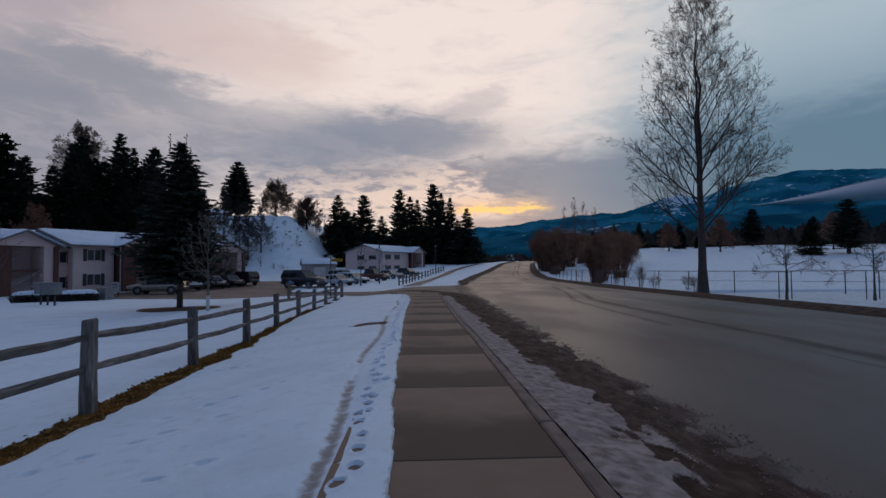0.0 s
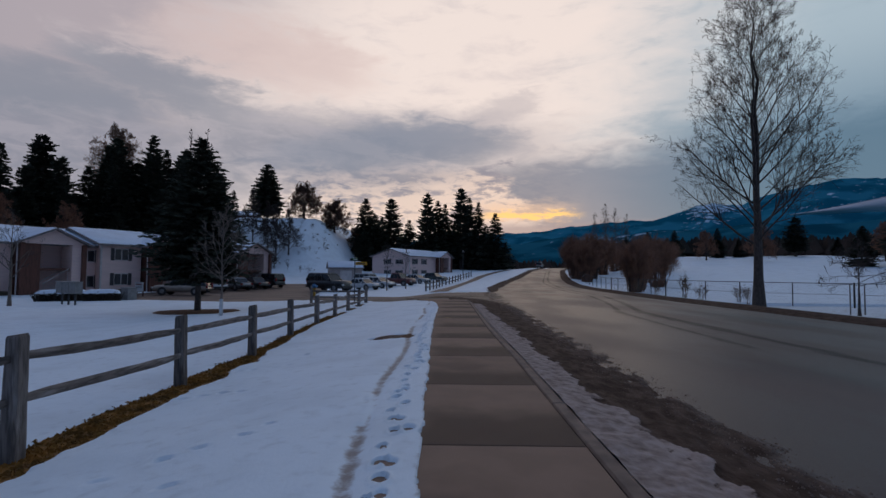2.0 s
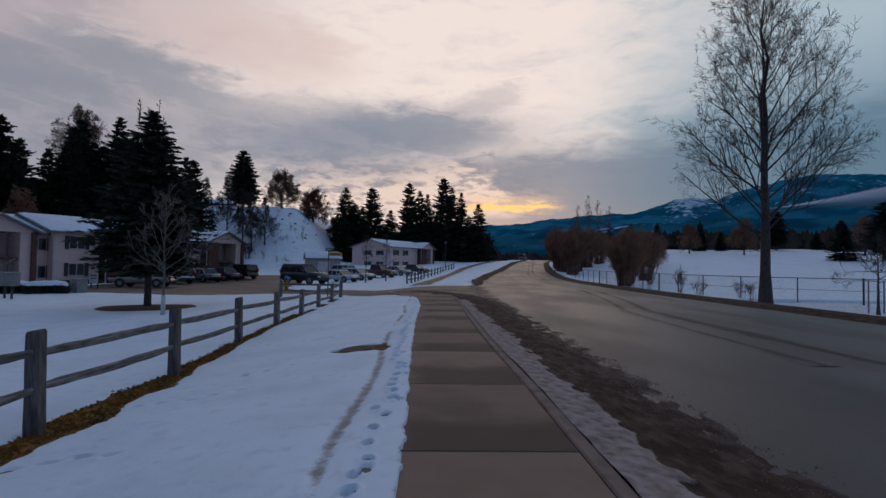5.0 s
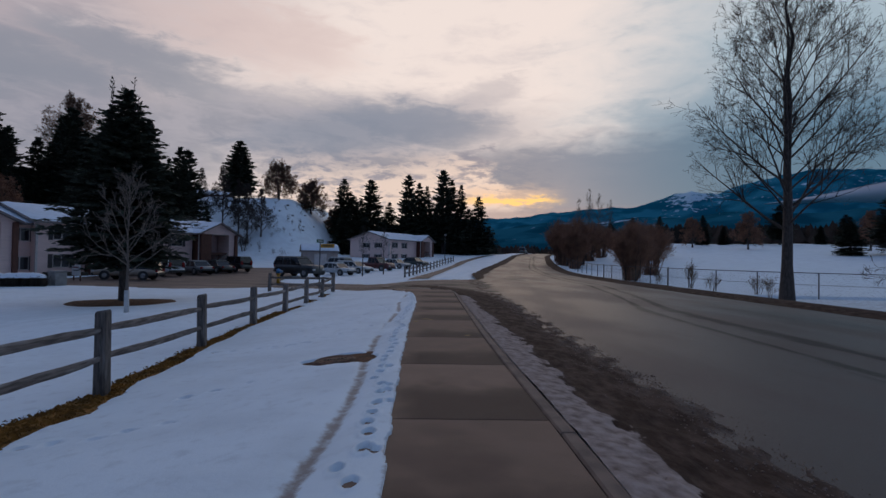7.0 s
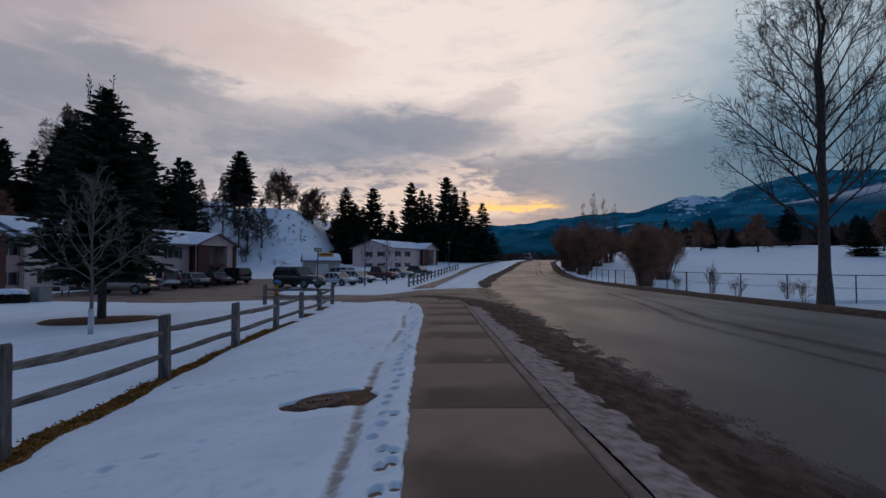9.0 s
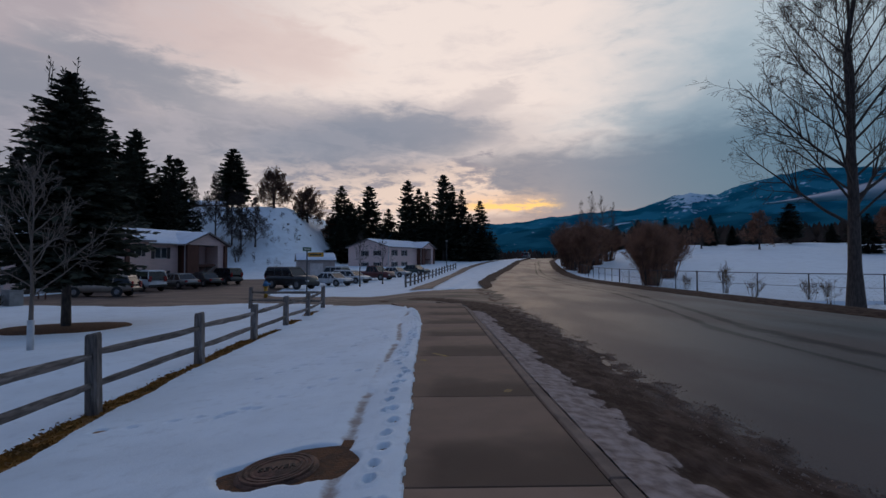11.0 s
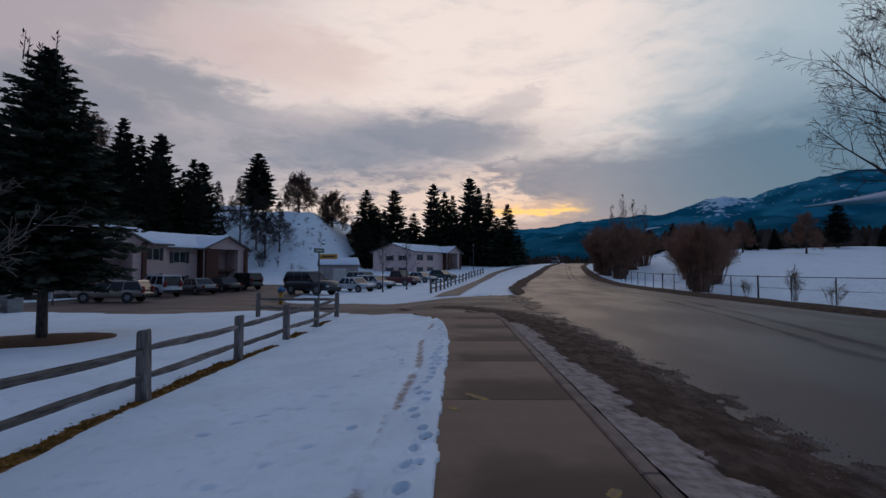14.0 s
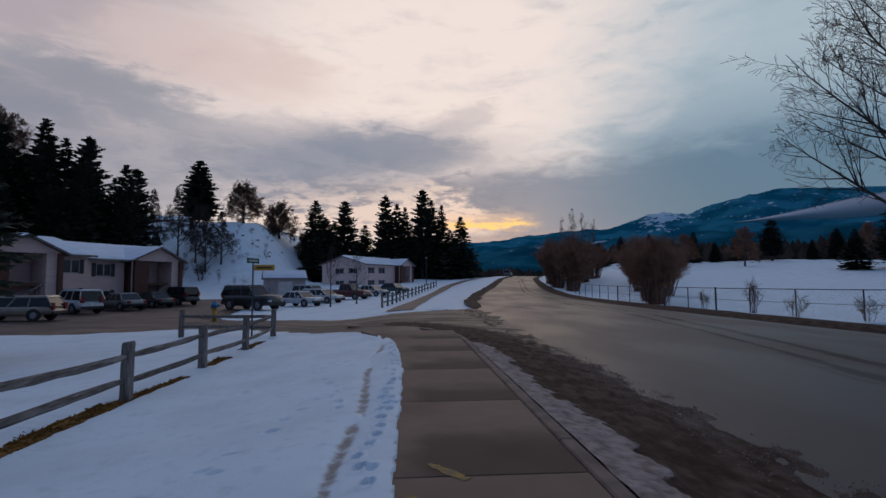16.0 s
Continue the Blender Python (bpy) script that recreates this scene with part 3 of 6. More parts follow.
def land(x, y):
    """Height of the ground, without the paved parts."""
    x, y = np.asarray(x, float), np.asarray(y, float)
    z = street(y)
    off = road_left(y) - 2.0                     # the left side follows the street
    u = x - np.where(y > 40, off, 0.0)
    z = z - 0.37 * sm(-1.5, -5.6, u) - 0.30 * sm(-5.6, -15, u)
    hill = 12.8 * sm(99, 128, y + 3 * (vnoise(x / 9, y / 9, 4) - 0.5)) * sm(-21, -35, x)
    hill = hill + 3.0 * sm(128, 190, y) * sm(-30, -70, x)
    hill = hill + 7.0 * sm(84, 104, y - 0.25 * (x + 40)) * sm(-44, -60, x) * (1 - sm(99, 128, y))
    z = z + hill + (fbm(x / 5, y / 5, 9) - 0.5) * 1.2 * sm(1, 8, hill)
    r = np.hypot(x - 2, y - 18)
    g = 4.6 * sm(32, 190, r) * sm(2, 26, x - road_right(y))
    z = z + g + (fbm(x / 14, y / 14, 3) - 0.5) * 0.9 * sm(6, 30, x - road_right(y))
    z = z - 0.22 * sm(0.5, 3.0, x - road_right(y))
    z = z + 0.10 * (fbm(x / 3.2, y / 3.2, 21) - 0.5) * sm(-6.3, -8, u)
    z = z + 0.33 * np.exp(-((x + 9.6) ** 2 + (y - 22.0) ** 2) / 9.0)
    z = z + 0.035 * (fbm(x / 0.9, y / 0.9, 31) - 0.5) * sm(-1.7, -2.4, u) * (y < 60)
    return z


def fence_x(y):
    return np.interp(y, [0, 8.0, 14.5, 18.1, 24.7, 28.0, 34.6], [-5.3, -5.36, -5.52, -5.76, -5.93, -6.03, -6.25])


def strip_mask(x, y):
    """1 on the bare grass under the fence."""
    f = x - fence_x(y)
    wob = (fbm(y / 0.8, y * 0 + 3, 5) - 0.5) * 0.34
    lo = -0.13 + 0.30 * (fbm(y / 1.1, y * 0 + 8, 6) - 0.5)
    hi = 0.36 + wob * (1 - 0.5 * sm(12, 20, y)) - 0.22 * sm(11, 20, y)
    m = sm(lo - 0.04, lo + 0.04, f) * sm(hi + 0.04, hi - 0.04, f)
    gaps = sm(0.36, 0.44, fbm(y / 1.7, y * 0 + 1, 15) + 0.24 - 0.34 * sm(24, 27, y))
    return m * gaps * sm(35.2, 34.8, y)


MAN = (-2.55, 15.45)


def melt_mask(x, y):
    a = np.arctan2(y - MAN[1], x - MAN[0])
    d = np.hypot((x - MAN[0] - 0.10) / 1.25, y - MAN[1] + 0.02)
    rad = 0.40 + 0.07 * np.sin(2 * a + 0.6) + 0.05 * (vnoise(a * 2.2 + 9, a * 0, 2) - 0.5) * 2
    return sm(rad + 0.035, rad - 0.035, d)


def trail_x(y):
    return np.interp(y, [3, 5, 7.4, 9.5, 12, 15, 18, 20.5, 23, 29], [-1.45, -1.50, -1.61, -1.64, -1.66, -1.76, -1.70, -1.80, -1.73, -1.80])


def walk_edge(y):
    """Where the snow ends on the pavement."""
    return np.interp(y, [2, 5, 7.4, 9.7, 12.2, 17, 20, 22.5, 25, 27.5, 29, 30.0, 31.5, 33, 34.2, 36], [-1.10, -1.18, -1.31, -1.35, -1.41, -1.50, -1.53, -1.52, -1.50, -1.64, -1.76, -1.93, -2.4, -3.1, -3.9, -6.5])


rng = random.Random(7)
PRINTS = []
yy = 2.2
while yy < 31:
    PRINTS.append((float(trail_x(yy)) + rng.uniform(-0.08, 0.09), yy, rng.uniform(0.042, 0.056), rng.uniform(0.055, 0.08), rng.uniform(-0.4, 0.4)))
    if rng.random() < 0.25:
        PRINTS.append((PRINTS[-1][0] + rng.uniform(0.07, 0.13), yy + rng.uniform(-0.06, 0.1), rng.uniform(0.045, 0.065), 0.04, 0.0))
    yy += rng.uniform(0.26, 0.44)
for cx, cy, dxx, dyy, n in ((-4.0, 6.2, 0.28, 0.25, 7), (-3.3, 8.0, 0.25, 0.3, 5), (-4.4, 10.5, 0.3, 0.1, 4), (-3.0, 18.4, 0.3, 0.35, 6), (-4.1, 17.5, 0.35, 0.05, 6), (-2.9, 22.0, 0.1, 0.5, 7), (-3.6, 14.2, 0.3, 0.2, 3), (-3.4, 25.5, 0.3, 0.5, 6), (-3.6, 20.3, 0.22, 0.28, 5), (-2.6, 24.0, -0.08, 0.36, 8), (-4.2, 12.6, 0.3, 0.12, 5), (-3.2, 5.0, 0.3, 0.3, 5)):
    for k in range(n):
        PRINTS.append((cx + dxx * (k - n / 2) + rng.uniform(-.08, .08), cy + dyy * (k - n / 2) + rng.uniform(-.08, .08), rng.uniform(0.038, 0.062), rng.uniform(0.022, 0.042), rng.uniform(-1.2, 1.2)))


def build_ground():
    xs = np.concatenate([
        -np.geomspace(4500, 62, 26), np.arange(-60, -20, 1.25), np.arange(-20, -7, 0.5), np.arange(-7, -6.3, 0.15),
        np.arange(-6.3, -5.0, 0.045), np.arange(-5.0, -2.45, 0.055), np.arange(-2.45, -1.05, 0.022), np.arange(-1.05, 3.4, 0.35),
        np.arange(3.4, 13, 1.2), np.arange(13, 18, 0.35), np.arange(18, 60, 1.2), np.geomspace(61, 4500, 34)])
    ys = np.concatenate([
        -np.geomspace(4500, 25, 16), np.arange(-24, 1.0, 1.0), np.arange(1.0, 23, 0.036), np.arange(23, 36, 0.075), np.arange(36, 62, 0.5),
        np.arange(62, 135, 1.0), np.geomspace(136, 4500, 40)])
    X, Y = np.meshgrid(xs, ys)
    Z = land(X, Y)
    soil_shade = np.zeros_like(Z)
    near = (X > -7) & (X < -1.3) & (Y > 0) & (Y < 36)
    # dents of shoes and paws
    for px, py, r, d, turn in PRINTS:
        i0, i1 = np.searchsorted(xs, [px - 0.4, px + 0.4])
        j0, j1 = np.searchsorted(ys, [py - 0.4, py + 0.4])
        sx, sy = X[j0:j1, i0:i1] - px, Y[j0:j1, i0:i1] - py
        c, s = math.cos(turn), math.sin(turn)
        e = np.hypot((c * sx + s * sy) / r, (-s * sx + c * sy) / (r * 1.45))
        Z[j0:j1, i0:i1] += -d * 1.9 * sm(1.12, 0.62, e) + 0.3 * d * np.exp(-((e - 1.4) / 0.3) ** 2)
        # dirt colour in the print bottoms, partly painted in for their shade
        soil_shade[j0:j1, i0:i1] += 4.6 * d * sm(0.9, 0.3, e)
    # the long soiled rut beside the footprints
    rut = np.exp(-((X - (trail_x(Y) - 0.30 - 0.07 * np.sin(Y * 0.8))) / 0.10) ** 2) * near * sm(0.24, 0.42, fbm(Y / 1.3, X * 3.0, 44))
    Z -= 0.035 * rut
    soil_shade += 0.54 * rut
    # ploughed lip and ragged edge along the pavement, dirty where it meets the concrete
    edge = walk_edge(Y) + 0.07 * (fbm(Y / 0.30, Y * 0 + 2, 12) - 0.5)
    lip = (Y < 35.6) & (Y > -60)
    Z += 0.03 * sm(edge - 0.5, edge - 0.1, X) * lip
    soil_shade += 0.36 * sm(edge - 0.10, edge, X) * lip
    Z = np.where(lip & (X > edge), np.minimum(Z, -0.10 - 0.3 * sm(0.0, 0.06, X - edge)), Z)
    # sunken bare places
    st = strip_mask(X, Y) * (Y > -5)
    Z -= 0.055 * st
    soil_shade += 0.25 * st
    me_ = melt_mask(X, Y)
    Z -= 0.12 * me_
    # room for the paved parts
    rl, rr = road_left(Y), road_right(Y)
    lotn = np.interp(-X, [-p[0] for p in LOT_NEAR], [p[1] for p in LOT_NEAR])
    lotf = np.interp(-X, [-p[0] for p in LOT_FAR], [p[1] for p in LOT_FAR])
    inroad = (X > np.where(Y < 46, -0.2, rl + 0.3)) & (X < rr - 0.4)
    Z = np.where(inroad, np.minimum(Z, street(Y) - 0.42), Z)
    Z = np.where((Y >= 46) & (Y < 160) & (X > rl - 1.9) & (X < rl + 0.4), Z - 0.16, Z)
    Z = np.where((Y > -50) & (Y < 160) & (X > rr - 0.5) & (X < rr + 0.9), Z - 0.12, Z)
    inlot = (X < 3.4) & (X > -31) & (Y > lotn + 0.5) & (Y < lotf - 0.5)
    Z = np.where(inlot, Z - 0.22, Z)
    ny, nx = X.shape
    verts = np.stack([X, Y, Z], -1).reshape(-1, 3)
    idx = np.arange(ny * nx).reshape(ny, nx)
    quads = np.stack([idx[:-1, :-1], idx[:-1, 1:], idx[1:, 1:], idx[1:, :-1]], -1).reshape(-1, 4)
    me = bpy.data.meshes.new("ground")
    me.vertices.add(len(verts))
    me.vertices.foreach_set("co", verts.ravel())
    me.loops.add(quads.size)
    me.loops.foreach_set("vertex_index", quads.ravel())
    me.polygons.add(len(quads))
    me.polygons.foreach_set("loop_start", np.arange(0, quads.size, 4))
    me.polygons.foreach_set("use_smooth", np.ones(len(quads), bool))
    me.update(calc_edges=True)
    at = me.attributes.new("soil_shade", "FLOAT", "POINT")
    at.data.foreach_set("value", soil_shade.ravel().astype(np.float32))
    me.materials.append(M["snow"])
    return tagged(new("ground", me), "old snow over lawns and fields with footprints", "ground", kind="structure")


def sheet(name, lines, zf, mat, label, category, across):
    """A surface lofted between two border lines of equal count; zf gives its height."""
    a, b = lines
    v, f = [], []
    for (p, q) in zip(a, b):
        for k in range(across + 1):
            t = k / across
            x, y = p[0] + (q[0] - p[0]) * t, p[1] + (q[1] - p[1]) * t
            v.append((x, y, zf(x, y, t)))
    w = across + 1
    for i in range(len(a) - 1):
        for k in range(across):
            f.append((i * w + k, i * w + k + 1, (i + 1) * w + k + 1, (i + 1) * w + k))
    ob = mesh_object(name, v, f, mat, smooth=True)
    at = ob.data.attributes.new("across", "FLOAT", "POINT")
    at.data.foreach_set("value", [k / across for _ in a for k in range(across + 1)])
    return tagged(ob, label, category, kind="structure")


def resample(pts, n):
    """Points at even steps along a smooth line through pts."""
    pts = [Vector((p[0], p[1], 0)) for p in pts]
    fine = []
    for i in range(len(pts) - 1):
        p0, p1, p2, p3 = pts[max(i - 1, 0)], pts[i], pts[i + 1], pts[min(i + 2, len(pts) - 1)]
        for k in range(24):
            t = k / 24
            fine.append(0.5 * ((2 * p1) + (p2 - p0) * t + (2 * p0 - 5 * p1 + 4 * p2 - p3) * t * t + (3 * p1 - p0 - 3 * p2 + p3) * t ** 3))
    fine.append(pts[-1])
    d = [0.0]
    for a, b in zip(fine, fine[1:]):
        d.append(d[-1] + (b - a).length)
    out = []
    for s in np.linspace(0, d[-1], n):
        out.append((float(np.interp(s, d, [p.x for p in fine])), float(np.interp(s, d, [p.y for p in fine]))))
    return out


build_ground()

# road: the wet carriageway, cambered
RZ = -0.13
ry = np.concatenate([np.arange(-300, 0, 20), np.arange(0, 60, 1.0), np.arange(60, 320, 3.0)])
wob_l = [(float(road_left(y)) + 0.35 * float(fbm(y / 1.7, 0.3, 61) - 0.5), float(y)) for y in ry]
wob_r = [(float(road_right(y)) + 0.25 * float(fbm(y / 2.0, 5.3, 62) - 0.5), float(y)) for y in ry]


def road_z(x, y, t):
    return float(street(y)) + RZ + 0.10 * (1 - (2 * t - 1) ** 2)


sheet("road", (wob_l, wob_r), road_z, M["asphalt"], "wet grey asphalt road with tracked slush", "road", 14)

# tracked lines of slush along the middle of the road
for k, (f0, wid, y0, y1) in enumerate(((0.0, 0.62, 8, 190), (-0.085, 0.36, 14, 120))):
    yy_ = np.arange(y0, y1, 0.6)
    a, b = [], []
    for y in yy_:
        L, R = float(road_left(y)), float(road_right(y))
        c = L + (R - L) * (f0 + float(np.interp(y, [8, 24, 31, 40, 56, 72, 110, 190], [0.40, 0.46, 0.58, 0.70, 0.72, 0.70, 0.64, 0.6])) + 0.012 * math.sin(y / 5 + k))
        w = wid * (0.25 + 1.1 * float(fbm(y / 2.6, k * 7.0, 71)))
        a.append((c - w, y)), b.append((c + w * 0.8, y))

    def trz(x, y, t):
        L, R = float(road_left(y)), float(road_right(y))
        q = (x - L) / (R - L)
        return float(street(y)) + RZ + 0.10 * (1 - (2 * q - 1) ** 2) + 0.004 + 0.006 * math.sin(math.pi * t)

    sheet("slush_line", (a, b), trz, M["track"], "brown slush line between the wheel tracks", "slush", 8)

# side street and parking lot
ln, lf = resample(LOT_NEAR, 70), resample(LOT_FAR, 70)
ln = [(x + 0.5 * (float(fbm(x / 1.2, y / 1.2, 81)) - 0.5), y + 0.9 * (float(fbm(x / 1.3, y / 1.3, 82)) - 0.5)) for x, y in ln]
lf = [(x + 0.5 * (float(fbm(x / 1.2, y / 1.2, 83)) - 0.5), y + 0.9 * (float(fbm(x / 1.3, y / 1.3, 84)) - 0.5)) for x, y in lf]


def lot_z(x, y, t):
    return float(land(x, y)) - 0.02 - 0.10 * sm(-1.0, 2.5, x) - 0.09 * sm(0.07, 0.0, t) * sm(-4.0, -1.5, x)


sheet("side_street", (ln, lf), lot_z, M["slush"], "side street and parking lot under brown slush", "road", 26)

# muddy wheel tracks turning in from the road
for k, (f0, wid) in enumerate(((0.14, 0.06), (0.33, 0.045), (0.50, 0.06), (0.72, 0.05))):
    ta, tb = [], []
    for i in range(0, 34):
        (ax, ay), (bx, by) = ln[i], lf[i]
        c = f0 + 0.05 * math.sin(i / 7.0 + k * 1.7)
        w = wid * max(0.04, 2.6 * float(fbm(i / 1.8, k * 5.0, 73)) - 0.75)
        ta.append((ax + (bx - ax) * (c - w), ay + (by - ay) * (c - w)))
        tb.append((ax + (bx - ax) * (c + w), ay + (by - ay) * (c + w)))
    sheet("mud_track", (ta, tb), lambda x, y, t: lot_z(x, y, 0.5) + 0.006 + 0.012 * math.sin(math.pi * t), M["dark_slush"], "dark muddy wheel track across the side street", "mud", 2)

# mud swept round the corner from the gutter into the side street
ca = resample([(0.20, 28.4), (0.16, 29.8), (-0.05, 31.2), (-0.45, 32.5), (-1.3, 33.7), (-2.4, 34.6), (-3.6, 35.6)], 60)
cb = resample([(2.9, 28.4), (2.6, 30.6), (1.9, 33.0), (0.6, 35.2), (-0.8, 36.2), (-2.4, 36.8), (-4.0, 37.3)], 60)


def corner_z(x, y, t):
    low = max(lot_z(x, y, 0.5), RZ + 0.02)
    fade = max(float(sm(30.4, 28.5, y)), float(sm(-1.8, -3.6, x)), float(sm(0.75, 1.0, t)), float(sm(0.15, 0.0, t)))
    return low + 0.022 + 0.05 * (float(fbm(x / 0.3, y / 0.3, 77)) - 0.5) * (1 - fade) - 0.09 * fade


corner = sheet("corner_mud", (ca, cb), corner_z, M["mud_edge"], "dark churned mud swept round the street corner", "mud", 30)
corner.data.attributes.new("snow", "FLOAT", "POINT")

# gutter: dirty snow by the kerb, churned mud, gravel thinning out over the asphalt


def kerb_x(y):
    """The pavement's edge on the kerb."""
    return np.interp(y, [0, 5, 12.4, 15, 17.5], [0.19, 0.17, 0.105, 0.04, 0.0])


def gutter_snow(x, y):
    """How much trodden snow lies at a place, 0 to 1."""
    reach = kerb_x(y) + 0.74 + 0.42 * (fbm(y / 0.9, y * 0 + 6, 94, 4) - 0.5) + 0.16 * sm(12, 2, y) - 0.14 * sm(17, 26, y)
    q = (reach - x) / 0.26 + 2.2 * (fbm(x / 0.16, y / 0.26, 95) - 0.5)
    left_over = 0.9 * sm(0.62, 0.70, fbm(x / 0.34, y / 0.75, 57)) * sm(1.35, 0.9, x - kerb_x(y)) * sm(10, 7, y)
    return np.maximum(sm(-0.35, 0.45, q), left_over) * sm(30.0, 28.5, y)


def gut_z(x, y, t):
    x, y, t = np.asarray(x, float), np.asarray(y, float), np.asarray(t, float)
    off = x - kerb_x(y) - 0.16
    base = RZ + 0.03 - 0.025 * t + 0.075 * sm(0.75, 0.0, off) * sm(30.5, 28, y)
    churn = np.maximum(0.12 * (fbm(x / 0.17, y / 0.34, 92, 5) - 0.45), -0.02) * (1 - t) ** 0.7 * np.minimum(1, 5 * t)
    lie = gutter_snow(x, y) * (0.012 + 0.05 * fbm(x / 0.22, y / 0.3, 96, 4))
    return base + churn * (1 - 0.5 * gutter_snow(x, y)) + lie - 0.035 * sm(0.85, 1.0, t)


gy = np.concatenate([np.arange(-20, 2, 0.5), np.arange(2, 31, 0.055), np.arange(31, 47, 0.4)])
ACROSS = 54
GT, GY = np.meshgrid(np.linspace(0, 1, ACROSS + 1), gy)
ga = kerb_x(GY) + 0.155 - 0.3 * sm(29, 31, GY)
gb = road_left(GY) + 1.0 + 0.5 * (fbm(GY / 1.1, GY * 0 + 9, 91) - 0.5)
GX = ga + (gb - ga) * GT
gi = np.arange(GX.size).reshape(GX.shape)
gq = np.stack([gi[:-1, :-1], gi[:-1, 1:], gi[1:, 1:], gi[1:, :-1]], -1).reshape(-1, 4)
gut = mesh_object("mud_gutter", np.stack([GX, GY, gut_z(GX, GY, GT)], -1).reshape(-1, 3).tolist(), gq.tolist(), M["mud_edge"], smooth=True)
for nm, val in (("across", GT), ("snow", gutter_snow(GX, GY))):
    gut.data.attributes.new(nm, "FLOAT", "POINT").data.foreach_set("value", val.ravel().astype(np.float32))
tagged(gut, "churned brown mud and dirty trodden snow along the kerb", "mud", kind="structure")

# the same mud along the road past the side street
my = np.arange(47, 150, 1.0)
ma = [(float(road_left(y)) - 0.55 * float(sm(46, 56, y)) + 0.5 * float(fbm(y / 3.0, 2, 98) - .5), float(y)) for y in my]
mb = [(float(road_left(y)) + 0.7 + 0.6 * float(fbm(y / 3.0, 7, 99) - .5), float(y)) for y in my]


def mud_z(x, y, t):
    return -0.12 * float(sm(51, 47, y)) + max(float(street(y)) + RZ + 0.05, (float(land(x, y)) + 0.03) * (1 - t) + (float(street(y)) + RZ + 0.05) * t)


sheet("mud_margin", (ma, mb), mud_z, M["mud"], "brown mud along the road edge beyond the side street", "mud", 6)

# verge at the far side of the road: thawed brown earth
va = [(float(road_right(y)) - 0.5 + 0.3 * float(fbm(y / 1.5, 2, 96) - .5), float(y)) for y in ry if -60 < y < 160]
vb = [(float(road_right(y)) + 0.85 + 0.7 * float(fbm(y / 2.0, 2, 97) - .5), float(y)) for y in ry if -60 < y < 160]


def ver_z(x, y, t):
    return (float(street(y)) + RZ + 0.02) * (1 - t) + (float(land(x, y)) + 0.035) * t + 0.10 * math.sin(math.pi * t)


sheet("far_verge", (va, vb), ver_z, M["mud"], "thawed brown earth verge along the road", "verge", 6)


# ---- fences ----
def post_mesh(seed, h=1.05, w=0.085):
    """Rough-sawn post with a worn, slightly sloping top."""
    r = random.Random(seed)
    bm = bmesh.new()
    rings = [-0.25, 0.0, 0.3, 0.55, 0.8, h - 0.03, h]
    prev = None
    for i, z in enumerate(rings):
        s = w * (1 - 0.02 * i) * (0.86 if z == h else 1.0)
        ring = []
        for (cx, cy) in ((-1, -.72), (-.72, -1), (.72, -1), (1, -.72), (1, .72), (.72, 1), (-.72, 1), (-1, .72)):
            ring.append(bm.verts.new((cx * s + r.uniform(-.004, .004), cy * s + r.uniform(-.004, .004), z + (0.012 * cx if z > h - 0.05 else 0))))
        if prev:
            for k in range(8):
                bm.faces.new((prev[k], prev[(k + 1) % 8], ring[(k + 1) % 8], ring[k]))
        prev = ring
    bm.faces.new(prev)
    return bm


def rail_mesh(seed, a, b, thick=0.052):
    """Split rail from a to b, uneven along its length."""
    r = random.Random(seed)
    bm = bmesh.new()
    prev = None
    n = 9
    d = Vector(b) - Vector(a)
    side = Vector((d.y, -d.x, 0)).normalized()
    up = side.cross(d).normalized()
    if up.z < 0:
        up.negate()
    ph, am = r.uniform(0, 6), r.uniform(0.004, 0.018)
    for i in range(n):
        t = i / (n - 1)
        taper = 0.62 + 0.38 * min(1, 5 * min(t, 1 - t) + 0.15)
        p = Vector(a) + d * t + up * (am * math.sin(ph + 4 * t) - 0.012 * math.sin(math.pi * t)) + side * (am * math.cos(ph + 5 * t))
        ring = []
        for k in range(6):
            ang = 2 * math.pi * k / 6 + 0.4
            rr = thick * taper * r.uniform(0.86, 1.14)
            ring.append(bm.verts.new(p + side * math.cos(ang) * rr * 0.62 + up * math.sin(ang) * rr * 1.12))
        if prev:
            for k in range(6):
                bm.faces.new((prev[k], prev[(k + 1) % 6], ring[(k + 1) % 6], ring[k]))
        else:
            bm.faces.new(ring[::-1])
        prev = ring
    bm.faces.new(prev)
    return bm


def split_rail_fence(posts, label, seed, h=1.03):
    """posts: x, y, z of each post's foot, in order; two rails between neighbours."""
    f = thing("split_rail_fence", pose(*posts[0]), label, "fence")
    o = Vector(posts[0])
    r = random.Random(seed)
    for i, p in enumerate(posts):
        q = Vector(p) - o
        ob = part("post", post_mesh(seed * 50 + i, h + r.uniform(-0.03, 0.03)), M["wood"], f)
        d = Vector(posts[min(i + 1, len(posts) - 1)]) - Vector(posts[max(i - 1, 0)])
        ob.matrix_basis = pose(q.x, q.y, q.z, r.uniform(-1, 1), r.uniform(-1.2, 1.2), math.degrees(math.atan2(-d.x, d.y)) + r.uniform(-4, 4))
        if i + 1 < len(posts):
            n = Vector(posts[i + 1]) - o
            for hz in (0.37, 0.77):
                a, b = q + Vector((0, 0, hz * h / 1.03 + r.uniform(-.025, .025))), n + Vector((0, 0, hz * h / 1.03 + r.uniform(-.025, .025)))
                part("rail", rail_mesh(seed * 90 + i * 2 + int(hz * 10), a, b), M["rail"], f)
    return f


